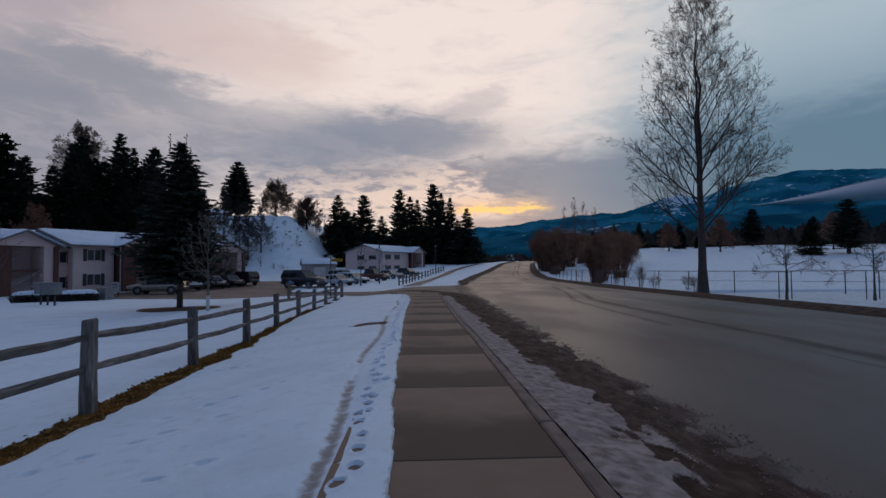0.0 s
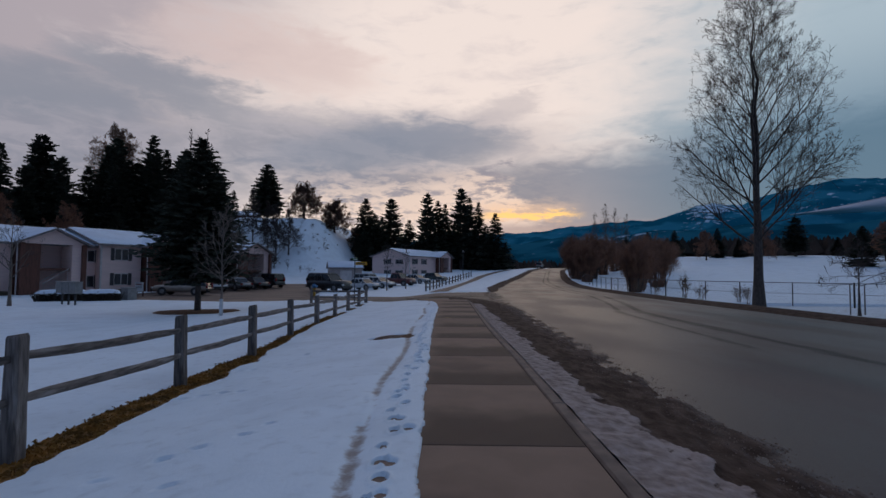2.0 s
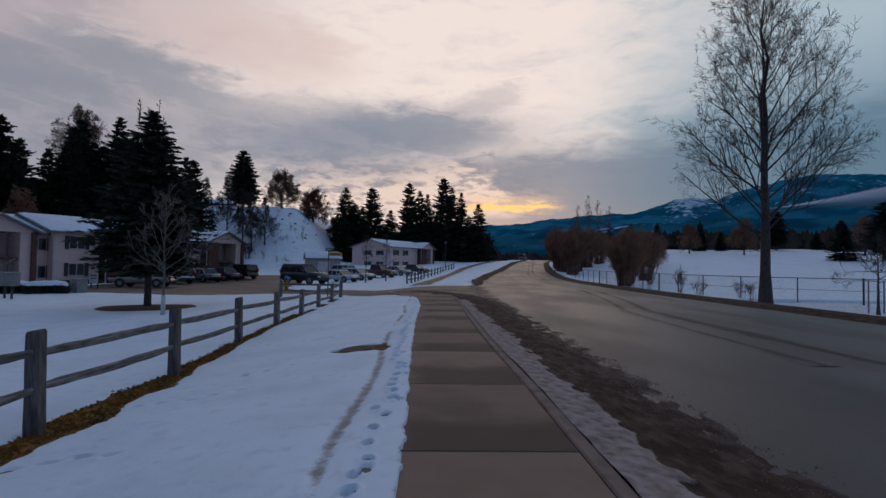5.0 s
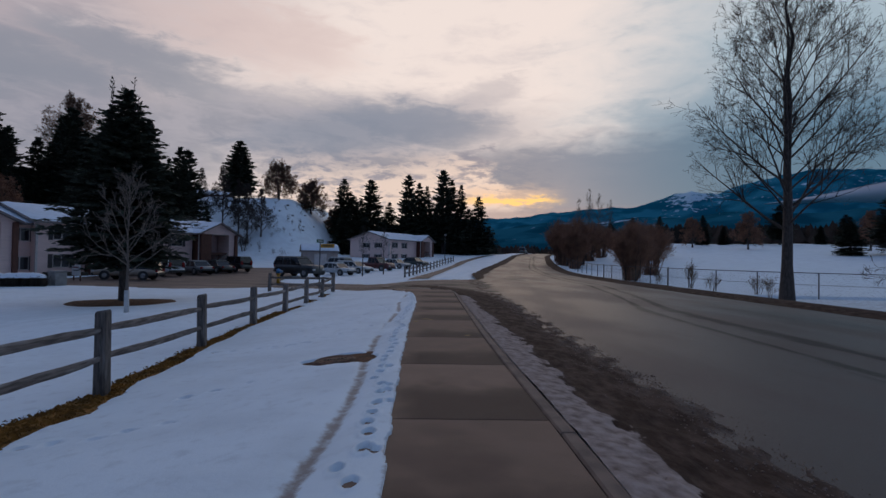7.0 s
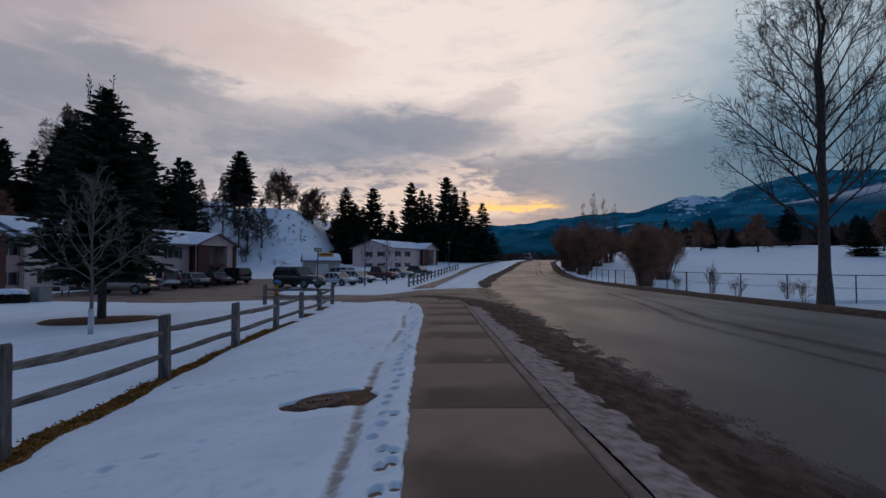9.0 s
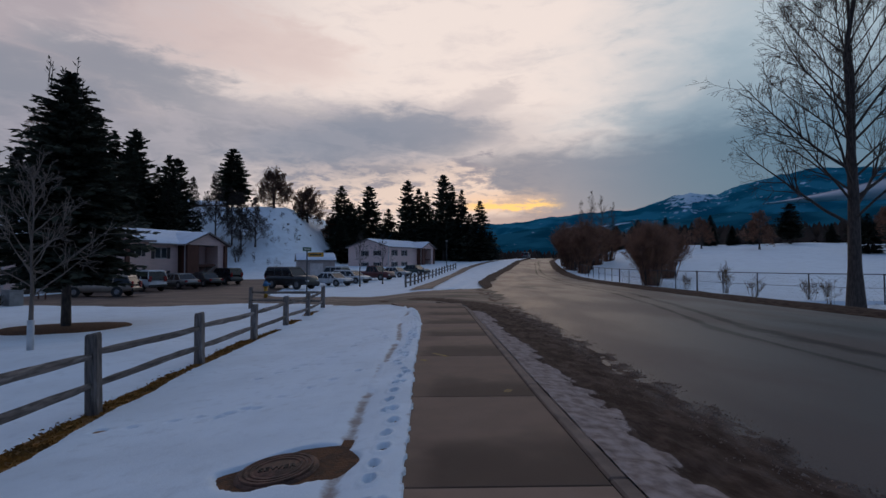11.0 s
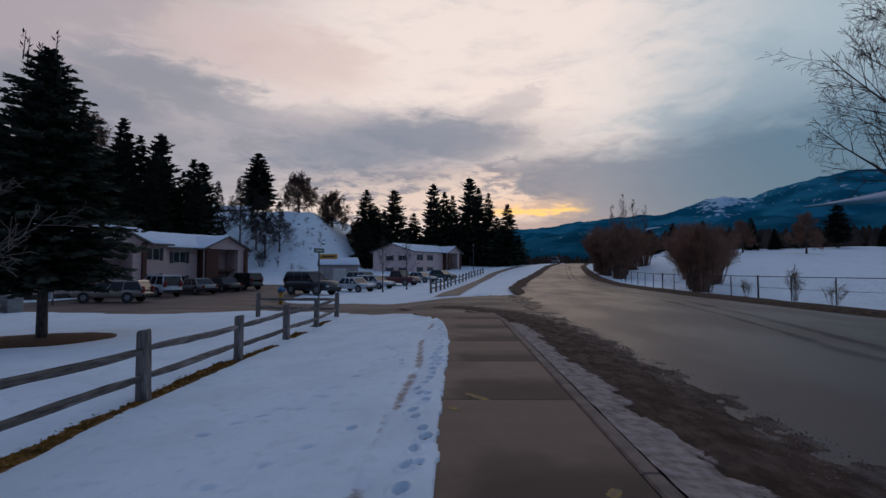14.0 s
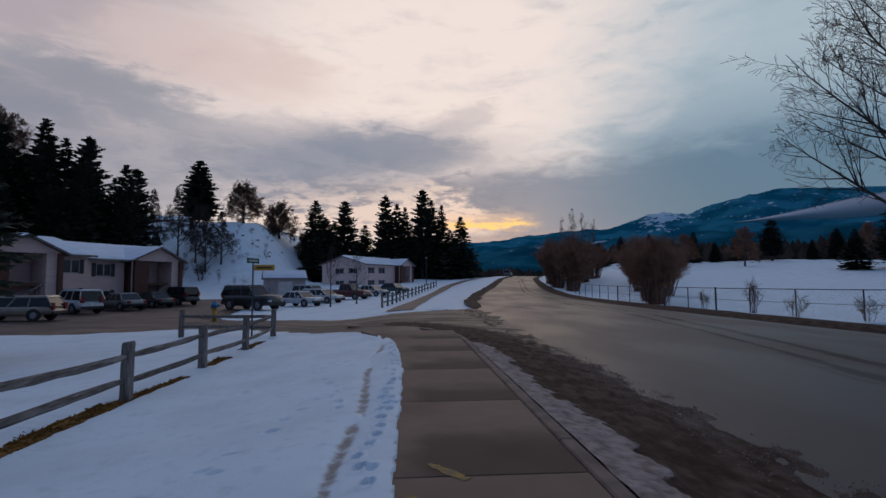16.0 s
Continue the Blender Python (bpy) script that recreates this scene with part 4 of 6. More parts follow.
posts = [(-5.30, 1.4, -0.08), (-5.33, 4.7, -0.11), (-5.36, 8.0, -0.15), (-5.53, 11.46, -0.25), (-5.51, 14.5, -0.27), (-5.76, 18.1, -0.36),
         (-5.81, 21.31, -0.38), (-5.93, 24.73, -0.43), (-6.0, 27.95, -0.44), (-6.02, 31.0, -0.45), (-6.25, 34.85, -0.45), (-10.1, 36.4, -0.50)]
split_rail_fence(posts, "weathered grey split-rail fence in snow beside the lawn", 1)
far_posts = []
for k in range(16):
    y = 54.5 + 3.2 * k
    x = float(np.interp(y, [54, 70, 90, 105], [-3.4, -2.0, 1.0, 3.8]))
    far_posts.append((x, y, float(land(x, y))))
split_rail_fence(far_posts, "weathered split-rail fence beyond the side street", 2, 1.05)


def chain_link_fence():
    line = resample([(16.2, 120), (16.9, 80), (17.0, 60), (17.0, 48), (17.3, 40), (18.6, 36.2), (22, 33.4), (27, 30.4), (42, 22), (62, 12)], 46)
    f = thing("chain_link_fence", pose(0, 0, 0), "galvanised chain-link fence along the snowy field", "fence")
    H = 1.32
    tops, mids = [], []
    for i, (x, y) in enumerate(line):
        x = max(x, float(road_right(y)) + 2.6)
        z = float(land(x, y))
        heavy = i % 5 == 0
        cyl("post", 0.05 if heavy else 0.032, 0.05 if heavy else 0.032, z - 0.1, z + H + (0.06 if heavy else 0), M["dark_metal"] if heavy else M["metal"], f, seg=6, m=pose(x, y, 0))
        tops.append(Vector((x, y, z + H))), mids.append(Vector((x, y, z + H * 0.50)))
    for nm, pts, r in (("top_rail", tops, 0.024), ("middle_wire", mids, 0.010)):
        t = Tubes()
        t.add(pts, [r] * len(pts), 5)
        t.object(nm, M["metal"], f)
    # woven wire, drawn as crossing strands
    t = Tubes()
    for a, b in zip(tops, tops[1:]):
        if a.y > 62 or a.x > 30:
            continue
        n = 12
        for k in range(-n, n):
            for s in (1, -1):
                u0, u1 = k / n, k / n + 0.5
                if s < 0:
                    u0, u1 = u1, u0
                pts = []
                for u, hz in ((u0, 0.0), (u1, H)):
                    pts.append((u, hz))
                (ua, ha), (ub, hb) = pts
                lo, hi = (0.0 - ua) / (ub - ua), (1.0 - ua) / (ub - ua)
                lo, hi = max(0, min(lo, hi)), min(1, max(lo, hi))
                if hi - lo < 0.03:
                    continue
                p = a.lerp(b, ua + (ub - ua) * lo) - Vector((0, 0, H - H * lo))
                q = a.lerp(b, ua + (ub - ua) * hi) - Vector((0, 0, H - H * hi))
                t.add([p, q], [0.0022, 0.0022], 3)
    tagged(t.object("wire_mesh", M["metal"], f), kind="stuff")
    return f


chain_link_fence()


# ---- trees ----
FINEST = [0.0035]      # thinnest twig, in metres


def grow(tubes, twigs, p, d, length, radius, level, spec, r):
    """One branch with its children. spec: per level (children, spread, shrink, upward pull, wander)."""
    kids, spread, shrink, pull, wander = spec[level]
    n = 6 if level == 0 else (5 if level == 1 else 4)
    pts, rad = [p.copy()], [radius]
    dd = d.copy()
    for i in range(1, n + 1):
        dd = (dd + Vector((r.gauss(0, wander), r.gauss(0, wander), r.gauss(0, wander))) + Vector((0, 0, pull))).normalized()
        pts.append(pts[-1] + dd * (length / n))
        rad.append(max(radius * (1 - 0.86 * i / n), FINEST[0]))
    sides = (8, 6, 4, 3, 3)[level]
    (tubes if level < 2 else twigs).add(pts, rad, sides)
    if level + 1 >= len(spec):
        return
    for k in range(kids):
        t = r.uniform(0.22, 0.98) if level else r.uniform(0.2, 0.98)
        x = t * n
        i = min(int(x), n - 1)
        q = pts[i].lerp(pts[i + 1], x - i)
        tang = (pts[i + 1] - pts[i]).normalized()
        a = r.uniform(0, 2 * math.pi)
        side = tang.cross(Vector((math.cos(a), math.sin(a), 0.3)))
        if side.length < 1e-3:
            continue
        side.normalize()
        nd = (tang * math.cos(radians(spread)) + side * math.sin(radians(spread))).normalized()
        grow(tubes, twigs, q, nd, length * shrink * r.uniform(0.6, 1.15) * (1.1 - 0.5 * t), max(rad[i] * 0.55, 0.004), level + 1, spec, r)


def bare_tree(m, label, height, seed, spec, trunk_r, crown_base=0.2, n_limbs=22, limb_len=0.3, limb_angle=(55, 22), bark="bark", twig="twig", lead=1, group="", shape=0.6, thin=0.48):
    r = random.Random(seed)
    tr = thing("tree", m, label, "tree", group)
    tb, tw = Tubes(), Tubes()
    leaders = []
    for l in range(lead):
        pts, rad = [], []
        n = 12
        ox, oy = (0, 0) if l == 0 else (r.uniform(-.5, .5), r.uniform(-.5, .5))
        z0 = 0 if l == 0 else height * crown_base
        hh = height if l == 0 else height * 0.93
        for i in range(n + 1):
            t = i / n
            z = z0 + (hh - z0) * t
            w = 0.02 * height * (t if l else 1)
            pts.append(Vector((ox * t * 1.2 + r.gauss(0, 0.006 * height) * t, oy * t * 1.2 + r.gauss(0, 0.006 * height) * t, z - (0.15 if (i == 0 and l == 0) else 0))))
            flare = 1.35 if (i == 0 and l == 0) else 1
            base_r = trunk_r if l == 0 else trunk_r * 0.62
            rad.append(max(base_r * flare * (1 - t) ** 1.15, 0.012))
        tb.add(pts, rad, 10)
        leaders.append((pts, rad, z0, hh))
    for k in range(n_limbs):
        pts, rad, z0, hh = leaders[k % lead]
        t = crown_base + (0.97 - crown_base) * ((k + r.random()) / n_limbs)
        z = height * t
        f = min(max((z - z0) / (hh - z0), 0.02), 0.98)
        x = f * 12
        i = min(int(x), 11)
        q = pts[i].lerp(pts[i + 1], x - i)
        az = k * 2.4 + r.uniform(-.4, .4)
        s = (t - crown_base) / (1 - crown_base)
        ang = radians(limb_angle[0] + (limb_angle[1] - limb_angle[0]) * s)
        d = Vector((math.cos(az) * math.sin(ang), math.sin(az) * math.sin(ang), math.cos(ang)))
        prof = (1 - abs(s - 0.12) ** 1.0 * shape) * (1 - 0.45 * s)
        grow(tb, tw, q, d, height * limb_len * prof * r.uniform(0.8, 1.15), max(rad[i] * thin, 0.015), 1, spec, r)
    tb.object("trunk", M[bark], tr)
    tw.object("crown", M[twig], tr, "fine bare twigs")
    return tr


def shrub(m, label, height, width, seed, stems, twig="twig_red", group=""):
    r = random.Random(seed)
    s = thing("shrub", m, label, "shrub", group)
    tb, tw = Tubes(), Tubes()
    for k in range(stems):
        a = r.uniform(0, 2 * math.pi)
        lean = r.uniform(0.05, 0.75) ** 0.8
        top = Vector((math.cos(a) * lean * width / 2, math.sin(a) * lean * width / 2, height * (1 - 0.45 * lean ** 2) * r.uniform(0.7, 1.05)))
        b0 = Vector((math.cos(a) * 0.16 * width * r.random(), math.sin(a) * 0.16 * width * r.random(), -0.1))
        pts = []
        for i in range(5):
            t = i / 4
            pts.append(b0.lerp(top, t) + Vector((r.gauss(0, .05), r.gauss(0, .05), 0.10 * height * math.sin(math.pi * t))) * (1 if 0 < i < 4 else 0.2))
        (tb if k % 4 == 0 else tw).add(pts, [0.024 * (1 - 0.8 * i / 4) * height / 4 for i in range(5)], 4)
        for j in range(16):
            t = r.uniform(0.3, 1.0)
            x = t * 4
            i = min(int(x), 3)
            q = pts[i].lerp(pts[i + 1], x - i)
            d = (pts[i + 1] - pts[i]).normalized() + Vector((r.gauss(0, .5), r.gauss(0, .5), r.gauss(0.1, .4)))
            d.normalize()
            L = height * r.uniform(0.12, 0.26)
            p1 = q + d * L * 0.5
            p2 = p1 + (d + Vector((r.gauss(0, .25), r.gauss(0, .25), 0.2))).normalized() * L * 0.5
            tw.add([q, p1, p2], [0.013 * height / 4, 0.010 * height / 4, 0.006 * height / 4], 3)
            for _ in range(2):
                e = (d + Vector((r.gauss(0, .6), r.gauss(0, .6), r.gauss(0.1, .4)))).normalized()
                tw.add([p1, p1 + e * L * 0.45], [0.009 * height / 4, 0.005 * height / 4], 3)
    tb.object("stem", M["twig"], s)
    tw.object("crown", M[twig], s)
    return s


def conifer(m, label, height, width, seed, whorls, per, mat="needle", base=0.12, trunk_r=None, tufts=7, droop=0.25, ragged=0.35, size=1.0, group="", shape=0.85, up=0.0, fat=0.2, leaders=0):
    """Trunk with whorls of branches, each hung with many small needle sprays."""
    r = random.Random(seed)
    t0 = thing("conifer", m, label, "tree", group)
    tb = Tubes()
    tr = trunk_r or height * 0.016
    tb.add([Vector((0, 0, -0.3)), Vector((0, 0, height * 0.5)), Vector((0, 0, height * 0.97))], [tr * 1.25, tr * 0.62, 0.02], 8)
    v, f = [], []

    def spray(p, d, L, W):
        s = d.cross(Vector((0, 0, 1)))
        if s.length < 1e-3:
            s = Vector((1, 0, 0))
        s.normalize()
        tilt = r.uniform(-0.9, 0.9)
        n = d.cross(s)
        s = (s * math.cos(tilt) + n * math.sin(tilt)) * W
        b = len(v)
        mid = p + d * L * 0.45
        v.extend((tuple(p), tuple(mid + s), tuple(p + d * L), tuple(mid - s)))
        f.append((b, b + 1, b + 2, b + 3))

    for w in range(whorls):
        t = base + (1 - base) * (w + r.uniform(-0.3, 0.3)) / whorls
        t = min(max(t, base), 0.985)
        z = t * height
        env = (1 - (t - base) / (1 - base)) ** shape
        if t < base + 0.10:
            env *= 0.62 + 3.8 * (t - base)
        R0 = width / 2 * max(env, 0.03)
        bulge = r.uniform(0.78, 1.12)
        for k in range(per):
            a = 2 * math.pi * (k + r.random()) / per + w * 1.3
            z = min(t + r.uniform(-0.7, 0.7) * (1 - base) / whorls, 0.985) * height
            R = R0 * bulge * (1 - ragged * r.random() ** 1.3)
            if R < 0.06:
                R = 0.06
            d = Vector((math.cos(a), math.sin(a), 0))
            lift = up + 0.25 * t
            pts = [Vector((0, 0, z)) + d * R * s + Vector((0, 0, R * (lift * s - droop * s * s + 0.12 * s ** 3))) for s in (0, 0.35, 0.7, 1.0)]
            tb.add(pts, [tr * 0.22 * (1 - t * 0.6) + 0.006, tr * 0.15 * (1 - t * .6) + .005, 0.006, 0.003], 3)
            for j in range(tufts):
                s = 0.12 + 0.88 * (j + r.random()) / tufts
                x = s * 3
                i = min(int(x), 2)
                q = pts[i].lerp(pts[i + 1], x - i)
                bd = (pts[i + 1] - pts[i]).normalized()
                L = size * (0.16 + 0.20 * R0) * r.uniform(0.7, 1.25) * (1.1 - 0.35 * s)
                for sd in (-1, 1, 0):
                    e = bd * 0.75 + bd.cross(Vector((0, 0, 1))) * sd * r.uniform(0.5, 1.0) + Vector((0, 0, r.uniform(-0.35, 0.20)))
                    if sd == 0:
                        e = bd + Vector((0, 0, r.uniform(-.2, .35)))
                    e.normalize()
                    spray(q, e, L, L * fat)
    top = Vector((0, 0, height * 0.95))
    for k in range(10):
        a = r.uniform(0, 6.28)
        spray(top + Vector((0, 0, -0.04 * height * k / 10)), Vector((math.cos(a) * .4, math.sin(a) * .4, 1)).normalized(), 0.055 * height, 0.012 * height)
    for k in range(leaders):
        a = r.uniform(0, 6.28)
        q = r.uniform(0.05, 0.11) * width
        p = Vector((math.cos(a) * q, math.sin(a) * q, height * r.uniform(0.83, 0.95)))
        L = r.uniform(0.6, 1.1)
        tb.add([p, p + Vector((0.04, 0.03, L))], [0.02, 0.008], 4)
        for j in range(9):
            b_ = r.uniform(0, 6.28)
            spray(p + Vector((0, 0, L * j / 9)), Vector((math.cos(b_) * .7, math.sin(b_) * .7, .7)).normalized(), 0.20, 0.035)
    tb.object("trunk", M["bark"], t0)
    mesh_object("crown", v, f, M[mat], t0)
    return t0


def on_land(x, y, dz=0.0):
    return (x, y, float(land(x, y)) + dz)


# the tall bare cottonwood by the road
FINEST[0] = 0.0065
BIG = [(0, 0, 0, 0, 0), (12, 37, 0.46, 0.05, 0.05), (6, 40, 0.55, 0.07, 0.07), (3, 40, 0.62, 0.05, 0.09), (0, 0, 0, 0, 0.1)]
bare_tree(pose(16.5, 32.0, -0.12, 0, 0, 130), "tall leafless cottonwood with a grey trunk beside the road", 19.2, 17, BIG, 0.27, 0.17, 56, 0.325, (54, 20), lead=2, thin=0.34, shape=0.30)
FINEST[0] = 0.006
# staked saplings on the field's edge
SMALL = [(0, 0, 0, 0, 0), (7, 42, 0.5, 0.0, 0.14), (5, 45, 0.5, 0.03, 0.2), (0, 0, 0, 0, 0.2)]
for x, y, s in ((18.6, 27.6, 3), (22.3, 26.3, 5)):
    o = on_land(x, y)
    bare_tree(pose(*o), "young leafless tree with spreading branches and stakes", 3.3, s, SMALL, 0.065, 0.36, 22, 0.60, (78, 48), group="staked young trees")
    for k, sx in enumerate((-0.35, 0.35)):
        st = thing("tree_stake", pose(x + sx, y + 0.1, o[2]), "thin wooden tree stake in snow", "stake", "tree stakes")
        cyl("pole", 0.03, 0.026, -0.1, 1.35, M["wood"], st, seg=6)
# lawn: spruce in a ring of mulch, bare sapling with a white guard
conifer(pose(-14.35, 29.8, -0.62), "dark green spruce with a bare lower trunk in a mulch ring", 9.3, 6.9, 21, 46, 14, base=0.17, trunk_r=0.135, tufts=13, droop=0.30, ragged=0.55, size=0.62, shape=0.70, up=0.10, fat=0.22, leaders=7)
SAP = [(0, 0, 0, 0, 0), (6, 34, 0.5, 0.05, 0.12), (4, 38, 0.5, 0.05, 0.15), (0, 0, 0, 0, 0.2)]
sapling = bare_tree(pose(*on_land(-9.6, 22.0)), "leafless young tree with a white trunk guard on the lawn", 3.8, 31, SAP, 0.055, 0.27, 22, 0.50, (56, 26), "twig_pale", "twig_pale")
cyl("trunk_guard", 0.068, 0.066, 0.0, 0.62, M["guard"], sapling, "white plastic trunk guard", seg=10)
for k, (x, y, h, s) in enumerate(((-8.0, 60, 4.9, 41), (-6.3, 65, 5.0, 43))):
    bare_tree(pose(*on_land(x, y)), "slim leafless street tree in the snow", h, s, SAP, 0.07, 0.32, 14, 0.40, (40, 18), group="slim street trees")
bare_tree(pose(*on_land(-27.2, 33.0)), "leafless pale-barked tree beside the apartments", 5.6, 47, SAP, 0.10, 0.25, 16, 0.40, (50, 20), "twig_pale", "twig")


def mulch_ring(x, y, rx, ry_):
    v, f = [], []
    n = 40
    v.append((x, y, float(land(x, y)) + 0.10))
    for ring, q in enumerate((0.5, 0.9, 1.0)):
        for k in range(n):
            a = 2 * math.pi * k / n
            w = q * (1 + 0.10 * (float(vnoise(k / 3.0, 1, 5)) - 0.5))
            px, py = x + rx * w * math.cos(a), y + ry_ * w * math.sin(a)
            v.append((px, py, float(land(px, py)) + (0.09, 0.05, -0.03)[ring]))
    for k in range(n):
        f.append((0, 1 + k, 1 + (k + 1) % n))
        for ring in (0, 1):
            b = 1 + ring * n
            f.append((b + k, b + n + k, b + n + (k + 1) % n, b + (k + 1) % n))
    return tagged(mesh_object("mulch_ring", v, f, M["mulch"], smooth=True), "ring of red-brown bark mulch under the spruce", "mulch", kind="structure")


mulch_ring(-14.35, 29.8, 2.3, 1.9)


# ---- apartment buildings ----
def gable_roof(parent, x0, x1, y0, y1, eave, rise, over, mats, name="roof"):
    """Ridge along x. A slab of roof with snow lying on it, and fascia boards."""
    ym = (y0 + y1) / 2
    th = 0.16
    a0, a1, b0, b1 = x0 - over, x1 + over, y0 - over, y1 + over
    drop = rise * over / (ym - y0)
    ze, zr = eave - drop, eave + rise
    roof = mesh_object(name, [
        (a0, b0, ze), (a1, b0, ze), (a1, ym, zr), (a0, ym, zr), (a0, b1, ze), (a1, b1, ze),
        (a0, b0, ze + th), (a1, b0, ze + th), (a1, ym, zr + th), (a0, ym, zr + th), (a0, b1, ze + th), (a1, b1, ze + th)],
        [(0, 1, 2, 3), (3, 2, 5, 4), (0, 6, 7, 1), (4, 5, 11, 10), (0, 3, 9, 6), (3, 4, 10, 9), (1, 7, 8, 2), (2, 8, 11, 5), (6, 9, 8, 7), (9, 10, 11, 8)], M["fascia"], parent)
    # snow blanket, a little uneven, set back from the edges
    v, f = [], []
    n = 26
    rows = (b0 + 0.05, b0 + 0.2, b0 + (ym - b0) * .5, ym - .15, ym, ym + .15, b1 - (b1 - ym) * .5, b1 - 0.2, b1 - 0.05)
    for i in range(n + 1):
        x = a0 + 0.05 + (a1 - a0 - 0.10) * i / n
        for j, y in enumerate(rows):
            q = 1 - abs(y - ym) / (ym - b0)
            edge = 0.02 if (j in (0, 8) or i in (0, n)) else 0.11 + 0.05 * float(vnoise(x * 0.9, y * 0.9, 3))
            v.append((x, y, ze + (zr - ze) * q + th + edge))
    w = len(rows)
    for i in range(n):
        for j in range(w - 1):
            f.append((i * w + j, (i + 1) * w + j, (i + 1) * w + j + 1, i * w + j + 1))
    mesh_object("snow_cover", v, f, M["roof_snow"], roof, "smooth snow lying on the roof", smooth=True)
    return roof


def window(parent, x, y, z, w, h, face=-1):
    """Framed window of two panes with dark shutters, on a wall that looks towards -y."""
    win = box("window", x - w / 2, x + w / 2, y - 0.03, y + 0.02, z, z + h, M["trim"], parent, "white-framed window with dark shutters")
    for s in (-1, 1):
        box("pane", x + s * w / 4 - w / 4 + 0.05, x + s * w / 4 + w / 4 - 0.05, y - 0.045, y - 0.03, z + 0.06, z + h - 0.06, M["glass"], win)
        box("shutter", x + s * (w / 2 + 0.20) - 0.17, x + s * (w / 2 + 0.20) + 0.17, y - 0.05, y, z - 0.03, z + h + 0.03, M["shutter"], win)
    return win


def entry_bay(parent, x, y, eave, w=5.4, out=1.7):
    """Gabled entry that projects from the wall: open stairwell between brown posts, upper landing, white stairs."""
    g0, g1 = x - w / 2, x + w / 2
    yf = y - out
    rise = 1.25
    bay = box("entry_bay", g0 + 0.35, g0 + 1.75, yf + 0.15, y + 0.3, 0, eave, M["brown"], parent, "gabled entry with open stairwell")
    bm = bmesh.new()
    add_box(bm, g1 - 1.15, g1 - 0.02, yf + 0.15, y + 0.3, 0, eave)
    part("side_wall", bm, M["siding"], bay)
    box("stairwell_wall", g0 + 1.75, g1 - 1.15, y + 0.9, y + 1.0, 0, eave, M["entry"], bay, "beige stairwell wall coloured darker for the recess's shade")
    box("landing", g0 + 1.75, g1 - 1.15, yf + 0.4, y + 0.9, 2.15, 2.38, M["brown"], bay)
    box("lower_door", g0 + 2.0, g0 + 2.9, y + 0.84, y + 0.9, 0.0, 2.02, M["dark_door"], bay, "dark entry door")
    box("upper_door", g0 + 2.0, g0 + 2.9, y + 0.84, y + 0.9, 2.38, 4.3, M["dark_door"], bay, "dark entry door")
    for px in (g0 + 0.15, g1 - 0.38):
        box("column", px, px + 0.36, yf - 0.10, yf + 0.28, 0, eave, M["brown"], bay, "dark brown timber column")
    # gable end and its roof, ridge along y
    zt = eave + rise
    gb = mesh_object("gable", [(g0, yf + 0.02, eave - .05), (g1, yf + 0.02, eave - .05), (x, yf + 0.02, zt), (g0, yf + 0.14, eave - .05), (g1, yf + 0.14, eave - .05), (x, yf + 0.14, zt)],
                     [(0, 1, 2), (5, 4, 3), (0, 3, 4, 1), (1, 4, 5, 2), (2, 5, 3, 0)], M["siding"], bay)
    ov, th, back = 0.4, 0.15, y + 3.6
    k = rise / (w / 2)
    ze = eave - ov * k
    L, R = g0 - ov, g1 + ov
    rf = mesh_object("bay_roof", [(L, yf - .4, ze), (x, yf - .4, zt), (R, yf - .4, ze), (L, back, ze), (x, back, zt), (R, back, ze),
                                  (L, yf - .4, ze + th), (x, yf - .4, zt + th), (R, yf - .4, ze + th), (L, back, ze + th), (x, back, zt + th), (R, back, ze + th)],
                     [(0, 6, 7, 1), (1, 7, 8, 2), (0, 3, 9, 6), (2, 8, 11, 5), (0, 1, 4, 3), (1, 2, 5, 4), (6, 9, 10, 7), (7, 10, 11, 8)], M["fascia"], bay)
    sv, sf = [], []
    cols = (L + .05, L + .25, (L + x) / 2, x - .1, x, x + .1, (R + x) / 2, R - .25, R - .05)
    for j in range(8):
        yy_ = yf - .36 + (back - yf + .3) * j / 7
        for i, xx in enumerate(cols):
            q = 1 - abs(xx - x) / (x - L)
            sv.append((xx, yy_, ze + (zt - ze) * q + th + (0.02 if i in (0, 8) or j == 0 else 0.11)))
    for j in range(7):
        for i in range(8):
            sf.append((j * 9 + i, j * 9 + i + 1, (j + 1) * 9 + i + 1, (j + 1) * 9 + i))
    mesh_object("snow_cover", sv, sf, M["roof_snow"], rf, "snow on the entry roof", smooth=True)
    # stairs with white rails
    bm = bmesh.new()
    for s in range(7):
        add_box(bm, g0 + 2.0 + s * 0.27, g0 + 2.0 + s * 0.27 + 0.3, yf - 0.1, yf + 0.8, 0.02 + s * 0.18, 0.08 + s * 0.18)
    part("stair_flight", bm, M["white_rail"], bay)
    for s in (0, 1):
        t = Tubes()
        yy_ = yf - 0.12 + s * 0.95
        t.add([Vector((g0 + 1.9, yy_, 1.0)), Vector((g0 + 3.9, yy_, 2.35))], [0.03, 0.03], 5)
        for q in range(7):
            px = g0 + 1.95 + q * 0.31
            t.add([Vector((px, yy_, 0.05 + q * 0.2)), Vector((px, yy_, 1.02 + q * 0.21))], [0.014, 0.014], 4)
        t.object("stair_rail", M["white_rail"], bay, "white stair rail")
    box("downspout", g0 + 0.02, g0 + 0.10, yf + .2, yf + .3, 0, eave - .1, M["trim"], bay)
    return bay


